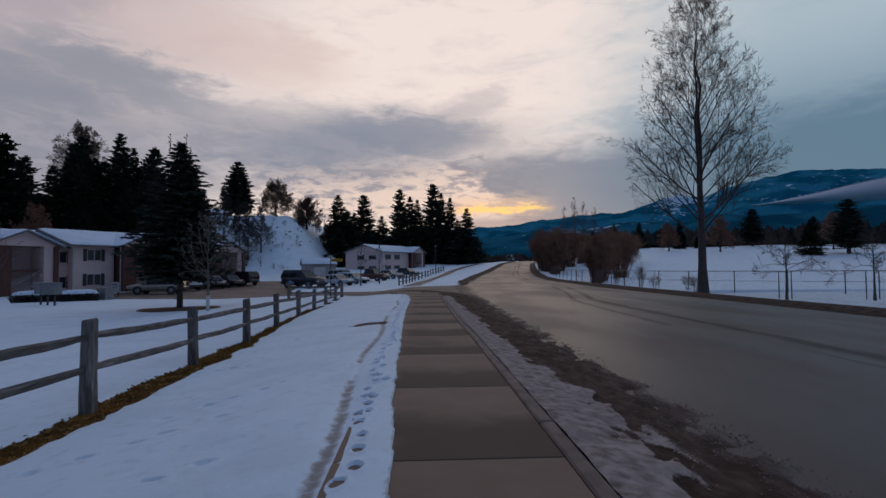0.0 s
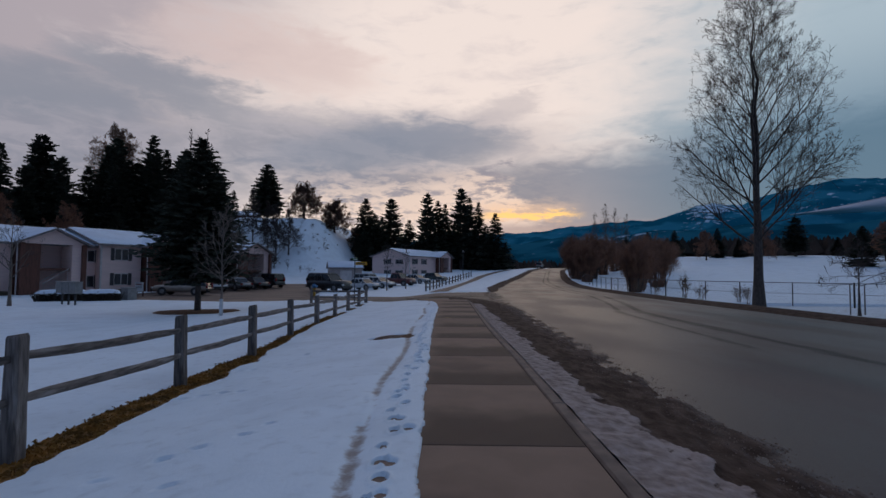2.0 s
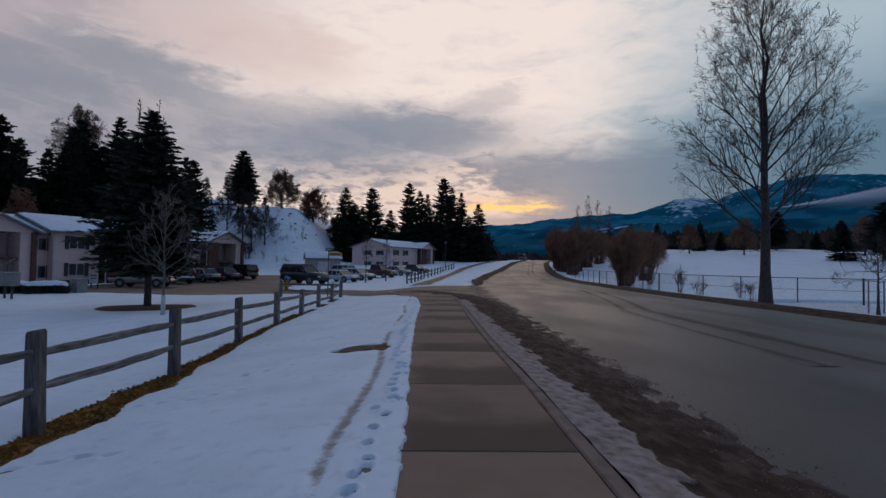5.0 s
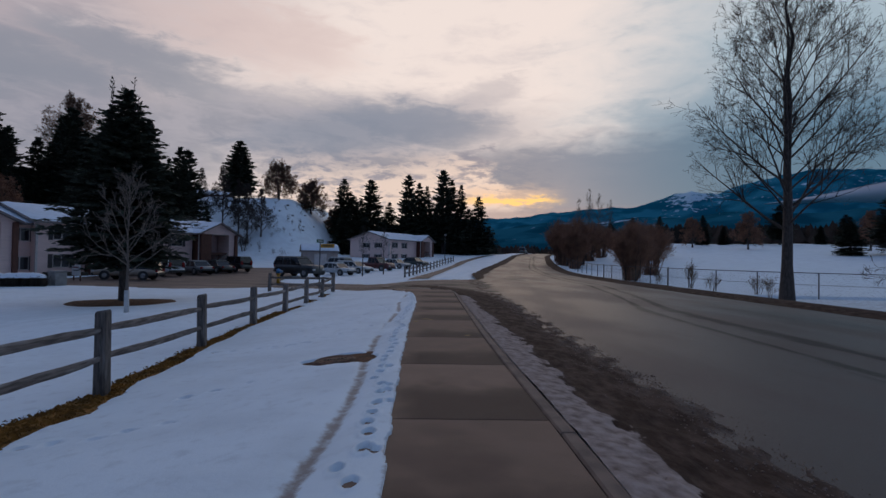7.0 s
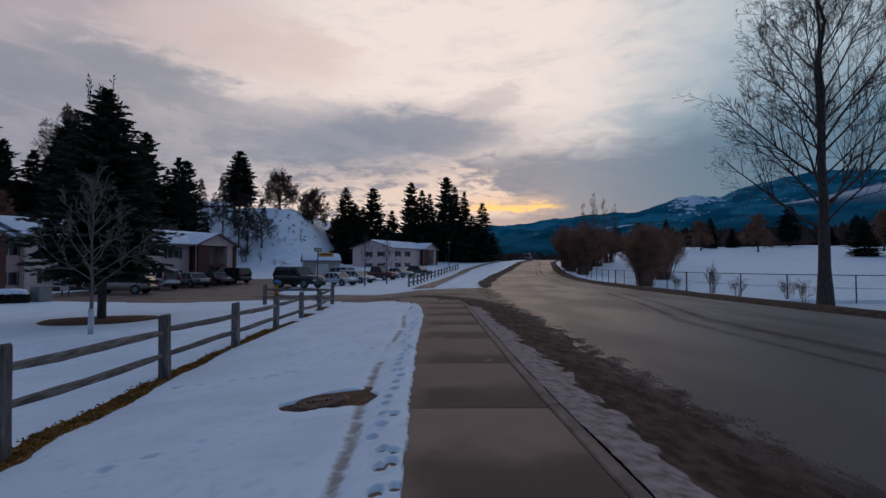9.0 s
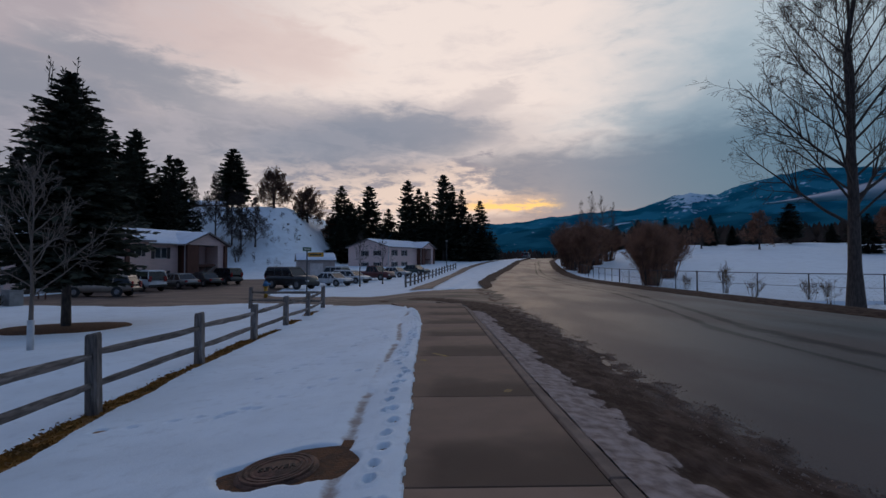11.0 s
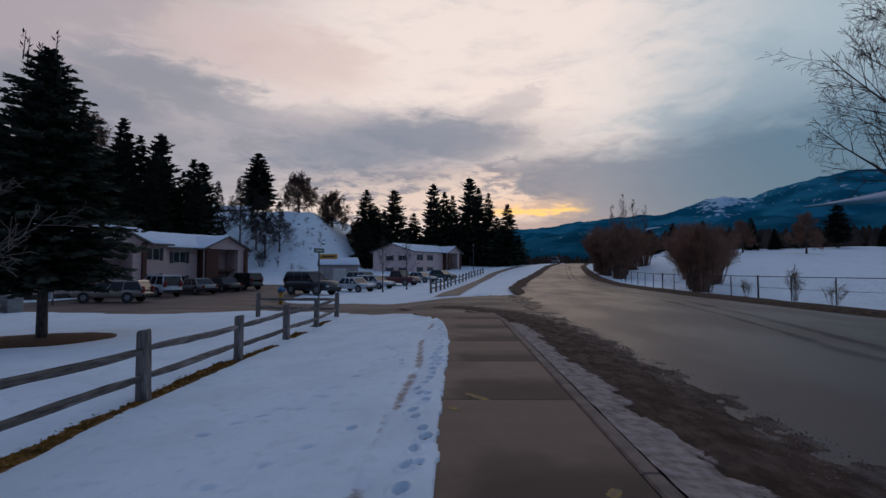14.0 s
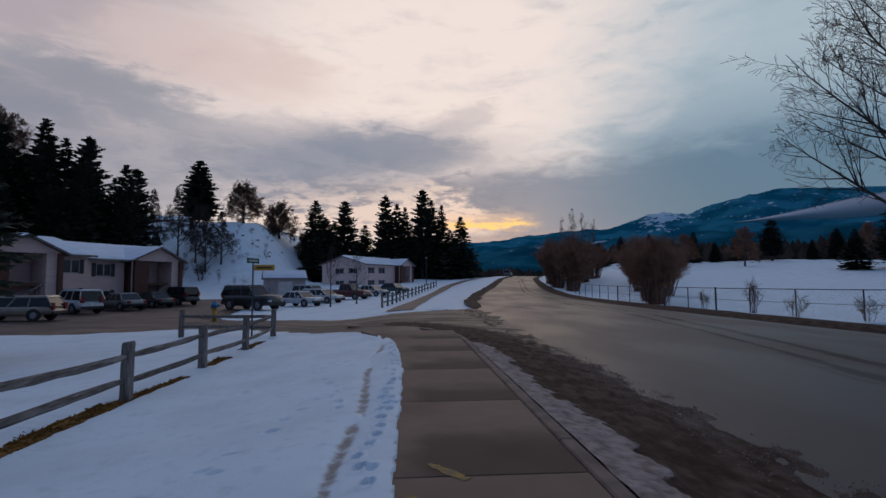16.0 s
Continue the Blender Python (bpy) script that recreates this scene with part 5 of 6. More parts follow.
def apartment_building(m, label, lens, bay_at=6.6, depth=10.0, eave=4.55):
    """Units in a row along x: a stretch of wall, a gabled entry, a short wall; stepped in plan. The front looks to -y."""
    b = thing("apartment_building", m, label, "building")
    x0 = 0.0
    for u, ulen in enumerate(lens):
        st = 0.9 * (u % 2)
        dz = 0.22 * (u % 2)
        y0 = -st
        g0, g1 = x0 + bay_at - 2.65, x0 + bay_at + 2.65
        bm = bmesh.new()
        add_box(bm, x0, x0 + ulen, y0 + 1.0, depth - st, -1.0, eave + dz)
        add_box(bm, x0, g0, y0, y0 + 1.1, -1.0, eave + dz)
        if g1 < x0 + ulen - 0.3:
            add_box(bm, g1, x0 + ulen, y0, y0 + 1.1, -1.0, eave + dz)
        part("wall", bm, M["siding"], b, "pinkish beige siding wall")
        gable_roof(b, x0, x0 + ulen, y0, depth - st, eave + dz, 1.55, 0.5, M)
        for xe in (x0 + 0.02, x0 + ulen - 0.14):
            ym = (y0 + depth - st) / 2
            mesh_object("gable", [(xe, y0, eave + dz), (xe, depth - st, eave + dz), (xe, ym, eave + dz + 1.5), (xe + .12, y0, eave + dz), (xe + .12, depth - st, eave + dz), (xe + .12, ym, eave + dz + 1.5)],
                        [(0, 2, 1), (3, 4, 5), (0, 3, 5, 2), (1, 2, 5, 4), (0, 1, 4, 3)], M["siding"], b)
        spots = [x0 + 1.95] if bay_at < 8 else [x0 + 2.0, x0 + 5.6]
        if g1 < x0 + ulen - 1.4:
            spots.append((g1 + x0 + ulen) / 2)
        for wx in spots:
            for zz in (0.55, 3.0):
                window(b, wx, y0, zz + dz, 1.35, 1.15)
        entry_bay(b, x0 + bay_at, y0 + 0.4, eave + dz)
        box("corner_board", x0 - 0.05, x0 + 0.1, y0 - 0.03, y0 + 0.1, -0.5, eave + dz, M["trim"], b)
        box("foundation_bed", x0 + 0.4, g0 - 0.3, y0 - 1.3, y0 - 0.05, -0.6, 0.38, M["shrub"], b, "low dark hedge along the wall", bevel=0.12)
        x0 += ulen
    return b


# long row along the lot, running back towards the street from its far end
ux, uy = 0.446, 0.895
e = Vector((-25.9, 71.6, -0.72))
LENS = (12.1, 12.1, 10.8, 12.1, 9.6)
o = e - Vector((ux, uy, 0)) * sum(LENS)
apartment_building(pose(o.x, o.y, o.z, 0, 0, math.degrees(math.atan2(uy, ux))), "two-storey beige apartment row with snowy roofs and gabled entries", LENS)
e2 = Vector((-9.6, 113.5, 0.45))
apartment_building(pose(e2.x, e2.y, e2.z, 0, 0, 59.0), "two-storey beige apartment house with a snowy roof beyond the lot", (16.5,), 13.2, 10.4, 4.75)
# windows in the gable end of the far house
gw = thing("gable_end_windows", pose(e2.x, e2.y, e2.z, 0, 0, 59.0 - 90) @ pose(-10.4, 0, 0), "small windows in the beige gable wall", "window", kind="structure")
for wx in (4.4, 7.6):
    for zz in (0.6, 3.0):
        window(gw, wx, -0.02, zz, 1.2, 1.0)


def shed(m):
    s = thing("shed", m, "small beige shed with a snowy roof", "shed")
    box("wall", -2.6, 2.6, -1.8, 1.8, -0.4, 2.1, M["shed"], s)
    gable_roof(s, -2.6, 2.6, -1.8, 1.8, 2.1, 0.85, 0.25, M)
    for xe in (-2.6, 2.48):
        mesh_object("gable", [(xe, -1.8, 2.1), (xe, 1.8, 2.1), (xe, 0, 2.9), (xe + .12, -1.8, 2.1), (xe + .12, 1.8, 2.1), (xe + .12, 0, 2.9)],
                    [(0, 2, 1), (3, 4, 5), (0, 3, 5, 2), (1, 2, 5, 4), (0, 1, 4, 3)], M["shed"], s)
    box("door", -0.9, 0.9, -1.84, -1.8, -0.3, 1.7, M["trim"], s, "pale double door", bevel=0.01)
    return s


shed(pose(-18.2, 86.5, float(land(-18.2, 86.5)) + 0.2, 0, 0, 18))


def hill_house(m):
    s = thing("hill_house", m, "dark house with a low roof on the hilltop", "house")
    box("wall", -6, 6, -4, 4, -1.5, 2.6, M["brown"], s)
    gable_roof(s, -6, 6, -4, 4, 2.6, 1.3, 0.8, M)
    for x in (-3.4, 0, 3.4):
        window(s, x, -4.0, 0.7, 1.5, 1.2)
    return s


hill_house(pose(-62, 146, float(land(-62, 146)) - 1.6, 0, 0, 12))


# ---- cars ----
def car(m, label, paint_mat, kind="sedan", group="parked cars", seed=0):
    """Nose towards +x. Kinds: sedan, wagon, suv, pickup."""
    S = {"sedan": (4.6, 1.45, 0.86, [(-2.3, .62), (-2.28, .92), (-1.55, .98), (-.95, 1.40), (.45, 1.43), (1.15, .97), (2.15, .80), (2.3, .55)]),
         "wagon": (4.8, 1.52, 0.90, [(-2.4, .60), (-2.36, .98), (-2.0, 1.46), (-1.2, 1.53), (.45, 1.50), (1.2, .98), (2.2, .82), (2.4, .55)]),
         "suv": (4.8, 1.82, 1.10, [(-2.4, .65), (-2.38, 1.12), (-2.12, 1.74), (-1.4, 1.82), (.35, 1.80), (.95, 1.18), (2.25, 1.05), (2.4, .65)]),
         "pickup": (5.6, 1.85, 1.12, [(-2.8, .70), (-2.8, 1.12), (-.75, 1.14), (-.62, 1.80), (.65, 1.83), (1.25, 1.20), (2.65, 1.08), (2.8, .68)])}[kind]
    Lc, H, belt, prof = S
    c = thing("pickup_truck" if kind == "pickup" else "car", m, label, "pickup" if kind == "pickup" else "car", group)
    W = 0.90
    sill = 0.30
    # lower body, drawn in slices along its length, bowed at the sides
    xs = np.linspace(-Lc / 2, Lc / 2, 22)
    px, pz = [p[0] for p in prof], [p[1] for p in prof]
    v, f = [], []
    for x in xs:
        top = min(float(np.interp(x, px, pz)), belt)
        q = abs(x) / (Lc / 2)
        w = W * (1 - 0.13 * q ** 5)
        lo = sill + 0.10 * q ** 4
        for (a, zz) in ((-.86, lo), (-.99, lo + .14), (-1.0, (lo + top) / 2 + .05), (-.96, top - .06), (-.80, top), (.80, top), (.96, top - .06), (1.0, (lo + top) / 2 + .05), (.99, lo + .14), (.86, lo)):
            v.append((x, a * w, zz))
    n = 10
    for i in range(len(xs) - 1):
        for k in range(n - 1):
            f.append((i * n + k, (i + 1) * n + k, (i + 1) * n + k + 1, i * n + k + 1))
        f.append((i * n + n - 1, (i + 1) * n + n - 1, (i + 1) * n, i * n))
    f.append(tuple(range(n))), f.append(tuple(reversed(range((len(xs) - 1) * n, len(xs) * n))))
    body = mesh_object("body", v, f, paint_mat, c, smooth=True)
    # cabin: glass all round with a painted roof and pillars
    cab = [p for p in prof if p[1] > belt + 0.2]
    i0, i1 = prof.index(cab[0]), prof.index(cab[-1])
    b0, b1 = prof[i0 - 1][0], prof[i1 + 1][0]
    t0, t1, zt = cab[0][0], cab[-1][0], H - 0.05

    def cabin(inset, z0, z1, u0, u1):
        vv = []
        for z in (z0, z1):
            t = (z - belt) / (zt - belt)
            xa, xb = b0 + (t0 - b0) * t + u0, b1 + (t1 - b1) * t - u1
            w = W * (0.93 - 0.17 * t) - inset
            vv += [(xa, -w, z), (xb, -w, z), (xb, w, z), (xa, w, z)]
        return vv

    box_f = [(0, 3, 2, 1), (4, 5, 6, 7), (0, 1, 5, 4), (1, 2, 6, 5), (2, 3, 7, 6), (3, 0, 4, 7)]
    mesh_object("glasshouse", cabin(0, belt - .05, zt - 0.06, 0.02, 0.02), box_f, M["car_glass"], body, "dark car windows")
    rv = cabin(-0.005, zt - 0.08, zt - 0.01, -0.02, -0.02)
    rv = rv + [(a * 0.96, b_ * 0.9, H + 0.0) for a, b_, _ in rv[4:]]
    mesh_object("roof_panel", rv, [(0, 3, 2, 1), (0, 1, 5, 4), (1, 2, 6, 5), (2, 3, 7, 6), (3, 0, 4, 7), (4, 5, 9, 8), (5, 6, 10, 9), (6, 7, 11, 10), (7, 4, 8, 11), (8, 9, 10, 11)], paint_mat, body)
    for s in (-1, 1):
        for q in (0.0, 0.36, 0.66, 1.0):
            xa, xb = b0 + (b1 - b0) * q, t0 + (t1 - t0) * q
            pil = Tubes()
            pil.add([Vector((xa, s * W * .935, belt - .03)), Vector((xb, s * W * .765, zt - .03))], [0.045, 0.04], 5)
            pil.object("pillar", paint_mat, body)
    # wheels
    wr = 0.38 if kind in ("suv", "pickup") else 0.33
    wb = Lc * 0.295
    for x in (-wb, wb):
        for s in (-1, 1):
            bm = bmesh.new()
            bmesh.ops.create_cone(bm, cap_ends=True, segments=18, radius1=wr, radius2=wr, depth=0.22)
            bmesh.ops.bevel(bm, geom=[e_ for e_ in bm.edges if len(e_.link_faces) == 2 and any(len(q.verts) > 4 for q in e_.link_faces)], offset=0.03, segments=1, affect="EDGES")
            bmesh.ops.transform(bm, matrix=pose(x, s * (W - 0.10), wr, 90, 0, 0), verts=bm.verts)
            ty = part("tyre", bm, M["rubber"], c)
            bm = bmesh.new()
            bmesh.ops.create_cone(bm, cap_ends=True, segments=14, radius1=wr * .62, radius2=wr * .5, depth=0.03)
            bmesh.ops.transform(bm, matrix=pose(x, s * (W + 0.018), wr, -90 * s, 0, 0), verts=bm.verts)
            part("rim", bm, M["rim"], ty)
            bm = bmesh.new()
            bmesh.ops.create_cone(bm, cap_ends=True, segments=18, radius1=wr + .06, radius2=wr + .06, depth=0.05)
            bmesh.ops.transform(bm, matrix=pose(x, s * (W - 0.012), wr + .01, 90, 0, 0), verts=bm.verts)
            part("wheel_arch", bm, M["plastic"], body)
    for s in (-1, 1):
        zt_ = belt - 0.12
        box("tail_lamp", -Lc / 2 - 0.01, -Lc / 2 + 0.12, s * .66 - .13, s * .66 + .13, zt_ - .14, zt_ + .06 + (0.25 if kind in ("suv", "wagon") else 0), M["tail"], body, "red tail lamp", bevel=0.02)
        box("headlamp", Lc / 2 - 0.14, Lc / 2 + 0.005, s * .62 - .16, s * .62 + .16, .60, .74, M["head"], body, "clear headlamp", bevel=0.02)
        box("mirror", .62, .80, s * 1.0 - .1, s * 1.0 + .1, belt, belt + .15, paint_mat, body, bevel=0.03)
    box("rear_bumper", -Lc / 2 - 0.07, -Lc / 2 + .08, -.78, .78, .38, .58, M["plastic"], body, bevel=0.03)
    box("front_bumper", Lc / 2 - .08, Lc / 2 + 0.06, -.78, .78, .34, .55, M["plastic"], body, bevel=0.03)
    if kind == "pickup":
        box("bed", -2.7, -.85, -.72, .72, .9, 1.15, M["plastic"], body, "dark open load bed", bevel=0.01)
    return c


P = {"tan": paint("tan_paint", (0.36, 0.28, 0.22)), "white": paint("white_paint", (0.62, 0.62, 0.63)), "grey": paint("grey_paint", (0.20, 0.20, 0.20)),
     "black": paint("black_paint", (0.016, 0.016, 0.018)), "silver": paint("silver_paint", (0.45, 0.45, 0.45)), "red": paint("dark_red_paint", (0.13, 0.022, 0.018)),
     "green": paint("dark_green_paint", (0.02, 0.045, 0.04))}


def park(x, y, turn, label, p, kind):
    car(pose(x, y, float(land(x, y)) + 0.01, 0, 0, turn), label, P[p], kind)


park(-25.2, 48.9, 186, "tan estate car parked before the apartments", "tan", "wagon")
park(-26.6, 56.6, 148, "white four-wheel-drive car parked in slush", "white", "suv")
park(-25.7, 61.2, 148, "grey saloon car parked in slush", "grey", "sedan")
park(-25.3, 65.6, 148, "dark saloon car parked in slush", "black", "sedan")
park(-24.8, 69.6, 148, "dark four-wheel-drive car at the end of the row", "black", "suv")
big_suv = car(pose(-14.5, 60.0, float(land(-14.5, 60.0)) + 0.01, 0, 0, -32), "large black four-wheel-drive car dusted with snow", P["black"], "suv")
big_suv.scale = (1.17, 1.05, 1.14)
park(-11.6, 65.0, -32, "white saloon car in the parking row", "white", "sedan")
park(-10.4, 70.2, -32, "white estate car in the parking row", "white", "wagon")
park(-12.2, 74.5, -32, "silver estate car in the parking row", "silver", "suv")
park(-8.4, 76.5, -32, "dark red pickup in the parking row", "red", "pickup")
park(-6.2, 83.0, -32, "silver saloon car in the parking row", "silver", "sedan")
park(-3.6, 88.0, -32, "dark green saloon car in the parking row", "green", "sedan")
car(pose(25.5, 152, float(street(152)) - 0.12, 0, 0, 70), "dark car far along the road", P["grey"], "suv", "")


# ---- woods and distance ----
woods = random.Random(77)
kinds = []
# pines on the left hillside and behind the apartments, copied from a few grown ones
src = [conifer(pose(-63, 96, float(land(-63, 96))), "tall dark pine on the wooded hillside", 19.5, 9.0, 101, 30, 10, "needle_snow", 0.12, None, 9, 0.18, 0.55, 1.05, "hillside pines", 0.50, 0.15, 0.34),
       conifer(pose(-56, 100, float(land(-56, 100))), "tall dark pine on the wooded hillside", 18.5, 8.0, 102, 30, 10, "needle_snow", 0.10, None, 9, 0.20, 0.55, 1.05, "hillside pines", 0.58, 0.1, 0.34),
       conifer(pose(-50, 103, float(land(-50, 103))), "pointed dark fir on the wooded hillside", 16.0, 8.0, 103, 32, 11, "needle", 0.04, None, 9, 0.28, 0.45, 1.0, "hillside pines", 0.75, 0.0, 0.34)]
BASES = ((19.5, 9.0), (18.5, 8.0), (16.0, 8.0))


def stand(k, x, y, h, w, label, group, dz=-0.2):
    ob = copy_thing(src[k], pose(x, y, float(land(x, y)) + dz, 0, 0, woods.uniform(0, 360)))
    bh, bw = BASES[k]
    ob.scale = (w / bw, w / bw, h / bh)
    return tagged(ob, label, group=group)


spots = [(-64, 84, 19, 9, 0), (-58, 88, 17, 9, 2), (-70, 78, 20, 10, 1), (-76, 72, 20, 10, 0), (-66, 70, 18, 10, 2), (-55, 94, 22, 10, 1), (-50, 96, 22.5, 9.5, 0), (-45.5, 98, 20, 8.5, 1), (-41.5, 100, 9.5, 6, 2),
         (-72, 90, 20, 10, 0), (-80, 80, 21, 10, 1), (-84, 68, 21, 11, 2), (-60, 80, 15, 9, 2), (-54, 86, 13, 9, 2), (-48, 91, 12, 9, 2), (-90, 74, 22, 11, 0), (-66, 98, 18, 9, 1), (-78, 96, 20, 10, 2), (-57, 106, 16, 9, 0),
         (-52, 80, 11, 9, 2), (-46, 85, 10, 8, 2), (-43.5, 94, 15, 8, 2), (-48.5, 93, 19, 9, 2), (-74, 64, 18, 10, 2), (-80, 60, 19, 10, 0), (-68, 60, 15, 9, 2), (-88, 56, 20, 10, 1), (-62, 72, 13, 9, 2), (-92, 62, 20, 10, 2), (-70, 52, 14, 8, 2), (-78, 50, 17, 9, 0), (-60, 92, 18, 9, 1), (-47, 104, 19, 8.5, 0), (-53, 101, 20, 9, 2), (-61, 86, 17, 9, 1), (-67, 81, 18, 9, 0), (-73, 76, 19, 10, 2), (-79, 66, 19, 10, 1), (-70, 68, 17, 10, 0), (-57, 98, 17, 8, 2), (-63, 76, 14, 10, 2), (-51, 91, 14, 8, 1), (-74, 84, 20, 9, 2), (-82, 74, 20, 10, 0), (-86, 62, 19, 10, 2), (-76, 57, 17, 10, 1), (-64, 66, 12, 10, 2), (-96, 68, 21, 11, 1)]
for x, y, h, w, k in spots:
    stand(k, x, y, h, w, "tall dark pine on the wooded hillside" if k < 2 else "dark fir on the wooded hillside", "hillside pines")

for k in range(26):
    a, d = radians(-48 + 20.5 * k / 25 + woods.uniform(-0.6, 0.6)), woods.uniform(96, 112)
    stand(k % 3, d * math.sin(a), 5 + d * math.cos(a), woods.uniform(11.5, 16.5), woods.uniform(8, 11), "dark pine in the thick of the hillside wood", "hillside pines")

FINEST[0] = 0.019
DEC = [(0, 0, 0, 0, 0), (11, 40, 0.55, 0.04, 0.12), (8, 44, 0.55, 0.03, 0.18), (5, 45, 0.6, 0.02, 0.2), (0, 0, 0, 0, 0.2)]
bare_tree(pose(*on_land(-68, 104)), "large leafless tree rising behind the pines", 21, 201, DEC, 0.3, 0.25, 34, 0.46, (62, 25), "twig", "twig_brown")
for x, y, h, s in ((-46, 62, 9.0, 202), (-50, 57, 9.5, 203)):
    bare_tree(pose(*on_land(x, y)), "dense red-brown leafless tree behind the apartments", h, s, DEC, 0.2, 0.12, 34, 0.5, (65, 25), "twig", "twig_red", group="red-brown trees")
# hilltop: single pine and round leafless trees
conifer(pose(*on_land(-46.3, 128)), "broad dark pine standing alone on the hilltop", 13.5, 10.0, 111, 30, 13, "needle", 0.06, None, 11, 0.25, 0.35, 0.9, "", 0.55, 0.1, 0.34)
for x, y, h, s in ((-37.6, 130, 6.9, 211), (-30.6, 133, 6.4, 213), (-26.5, 142, 5.0, 214)):
    bare_tree(pose(*on_land(x, y)), "round leafless brown tree on the crest of the hill", h, s, DEC, 0.28, 0.14, 44, 0.72, (90, 30), "twig", "twig_brown", group="hilltop trees", shape=0.15)
conifer(pose(*on_land(-31.5, 131)), "small dark fir between bare trees on the crest", 4.5, 3.6, 112, 14, 8, "needle", 0.05, None, 6, 0.3, 0.3, 1.1)
# leafless trees on the snowy slope
FINEST[0] = 0.012
for x, y, h, s in ((-43.5, 112, 9.5, 221), (-39.5, 110, 8.0, 222), (-37.0, 108, 8.5, 223), (-35.0, 110, 7.0, 224), (-47, 110, 9.0, 225)):
    bare_tree(pose(*on_land(x, y)), "leafless tree on the snowy slope", h * 1.3, s, DEC, 0.16, 0.10, 24, 0.36, (44, 20), "twig", "twig", group="slope trees")
for x, y, s in ((-44, 106, 231), (-40, 105.5, 232), (-36.5, 105, 233)):
    shrub(pose(*on_land(x, y)), "leafless brush at the foot of the slope", 3.0, 3.6, s, 30, "twig", "slope brush")
for k in range(18):
    x, y = woods.uniform(-50, -27), woods.uniform(117, 128)
    bm = bmesh.new()
    bmesh.ops.create_icosphere(bm, subdivisions=1, radius=1.0)
    for v_ in bm.verts:
        v_.co *= woods.uniform(0.7, 1.25)
    bmesh.ops.scale(bm, vec=(woods.uniform(.2, .5), woods.uniform(.2, .4), woods.uniform(.10, .2)), verts=bm.verts)
    rk = part("rock", bm, M["rock"], None)
    rk.matrix_basis = pose(x, y, float(land(x, y)) + 0.05, 0, 0, woods.uniform(0, 180))
    tagged(rk, "dark rock showing through the hill snow", "rock", "hill rocks")

for k in range(72):
    x, y = woods.uniform(-50, -28), woods.uniform(103, 129)
    shrub(pose(*on_land(x, y)), "low leafless brush on the snowy slope", woods.uniform(0.6, 1.5), woods.uniform(0.9, 2.2), 600 + k, 7, "twig", "slope brush")
# pines behind the far house: place, height, width, kind
pines = [(-23.0, 138, 14, 7.0, 0), (-18.5, 140, 17, 7.0, 1), (-12.2, 146, 19, 6.5, 0), (-24.0, 129, 10, 5.5, 2), (-2.2, 150, 21, 6.0, 0), (0.8, 152, 19, 6.0, 1), (3.0, 150, 18, 6.5, 2),
         (7.6, 150, 22.5, 6.5, 0), (10.0, 152, 20, 6.0, 1), (12.6, 150, 18.5, 6.5, 2), (16.6, 140, 14.5, 7.5, 2), (-7.5, 150, 13.5, 8, 2), (-15.5, 150, 14, 8, 2), (14.5, 146, 12, 7, 2), (6, 158, 14, 8, 2)]
for x, y, h, w, k in pines:
    stand(k, x - (5.2 if x > -19 else -2.0), y, h * 1.08, w * 1.55, "dark pine in the stand behind the far house", "pine stand")
for x, y, h, w in ((-20, 146, 10, 12), (-10, 156, 11, 13), (-3, 158, 12, 13), (4, 160, 13, 12), (12, 158, 12, 11), (18, 150, 9, 9), (-15, 134, 8, 9), (-24, 144, 10, 10), (21, 156, 8, 9)):
    stand(2, x - (5.2 if x > -19 else -1.0), y, h, w, "bushy dark fir in the stand behind the far house", "pine stand")

# willows and brush along the right of the road
for x, y, h, w, s, n in ((17.6, 54.0, 4.7, 4.8, 301, 110), (20.0, 60, 5.0, 5.4, 302, 110), (26.0, 69, 5.6, 6.5, 306, 100), (28, 79, 6.0, 7.0, 307, 100), (33.5, 92, 6.6, 7.5, 308, 100), (39, 100, 6, 9, 312, 90),
                         (20.9, 84, 5.8, 6.0, 304, 110), (21.2, 92, 6.4, 6.5, 303, 110), (24.3, 94, 7.2, 7.5, 305, 130), (23.6, 103, 7.0, 7.0, 314, 110), (30, 106, 7.0, 8, 309, 110), (35, 114, 6.5, 8, 310, 100), (33, 124, 6.5, 10, 311, 100)):
    shrub(pose(*on_land(x, y)), "leafless red-brown willow clump beside the road", h, w, s, int(n * 1.35), "twig_red", "willow clumps")
for k, (x, y) in enumerate(((17.2, 42.5), (16.5, 38.6), (17.9, 36.4), (16.2, 45.5), (16.3, 50.0), (17.5, 34.6))):
    shrub(pose(*on_land(x, y)), "thin dry weeds by the wire fence", 1.1 if k else 1.7, 1.3, 320 + k, 16, "weed", "fence weeds")
for x, y, h, s in ((57, 205, 22, 331), (62, 208, 26, 332), (67, 211, 24, 333), (72, 213, 20, 334)):
    bare_tree(pose(*on_land(x, y)), "tall leafless poplar far along the road", h, s, DEC[:4], 0.14, 0.15, 20, 0.30, (30, 14), "twig_pale", "twig_pale", group="far poplars")
for x, y, h, s in ((71.8, 122, 7.0, 341), (62, 128, 6.0, 342), (97, 118, 7.5, 343)):
    bare_tree(pose(*on_land(x, y)), "round leafless red-brown tree on the snowy field", h, s, DEC, 0.2, 0.2, 34, 0.52, (80, 26), "twig", "twig_red", group="bare field trees", shape=0.15)
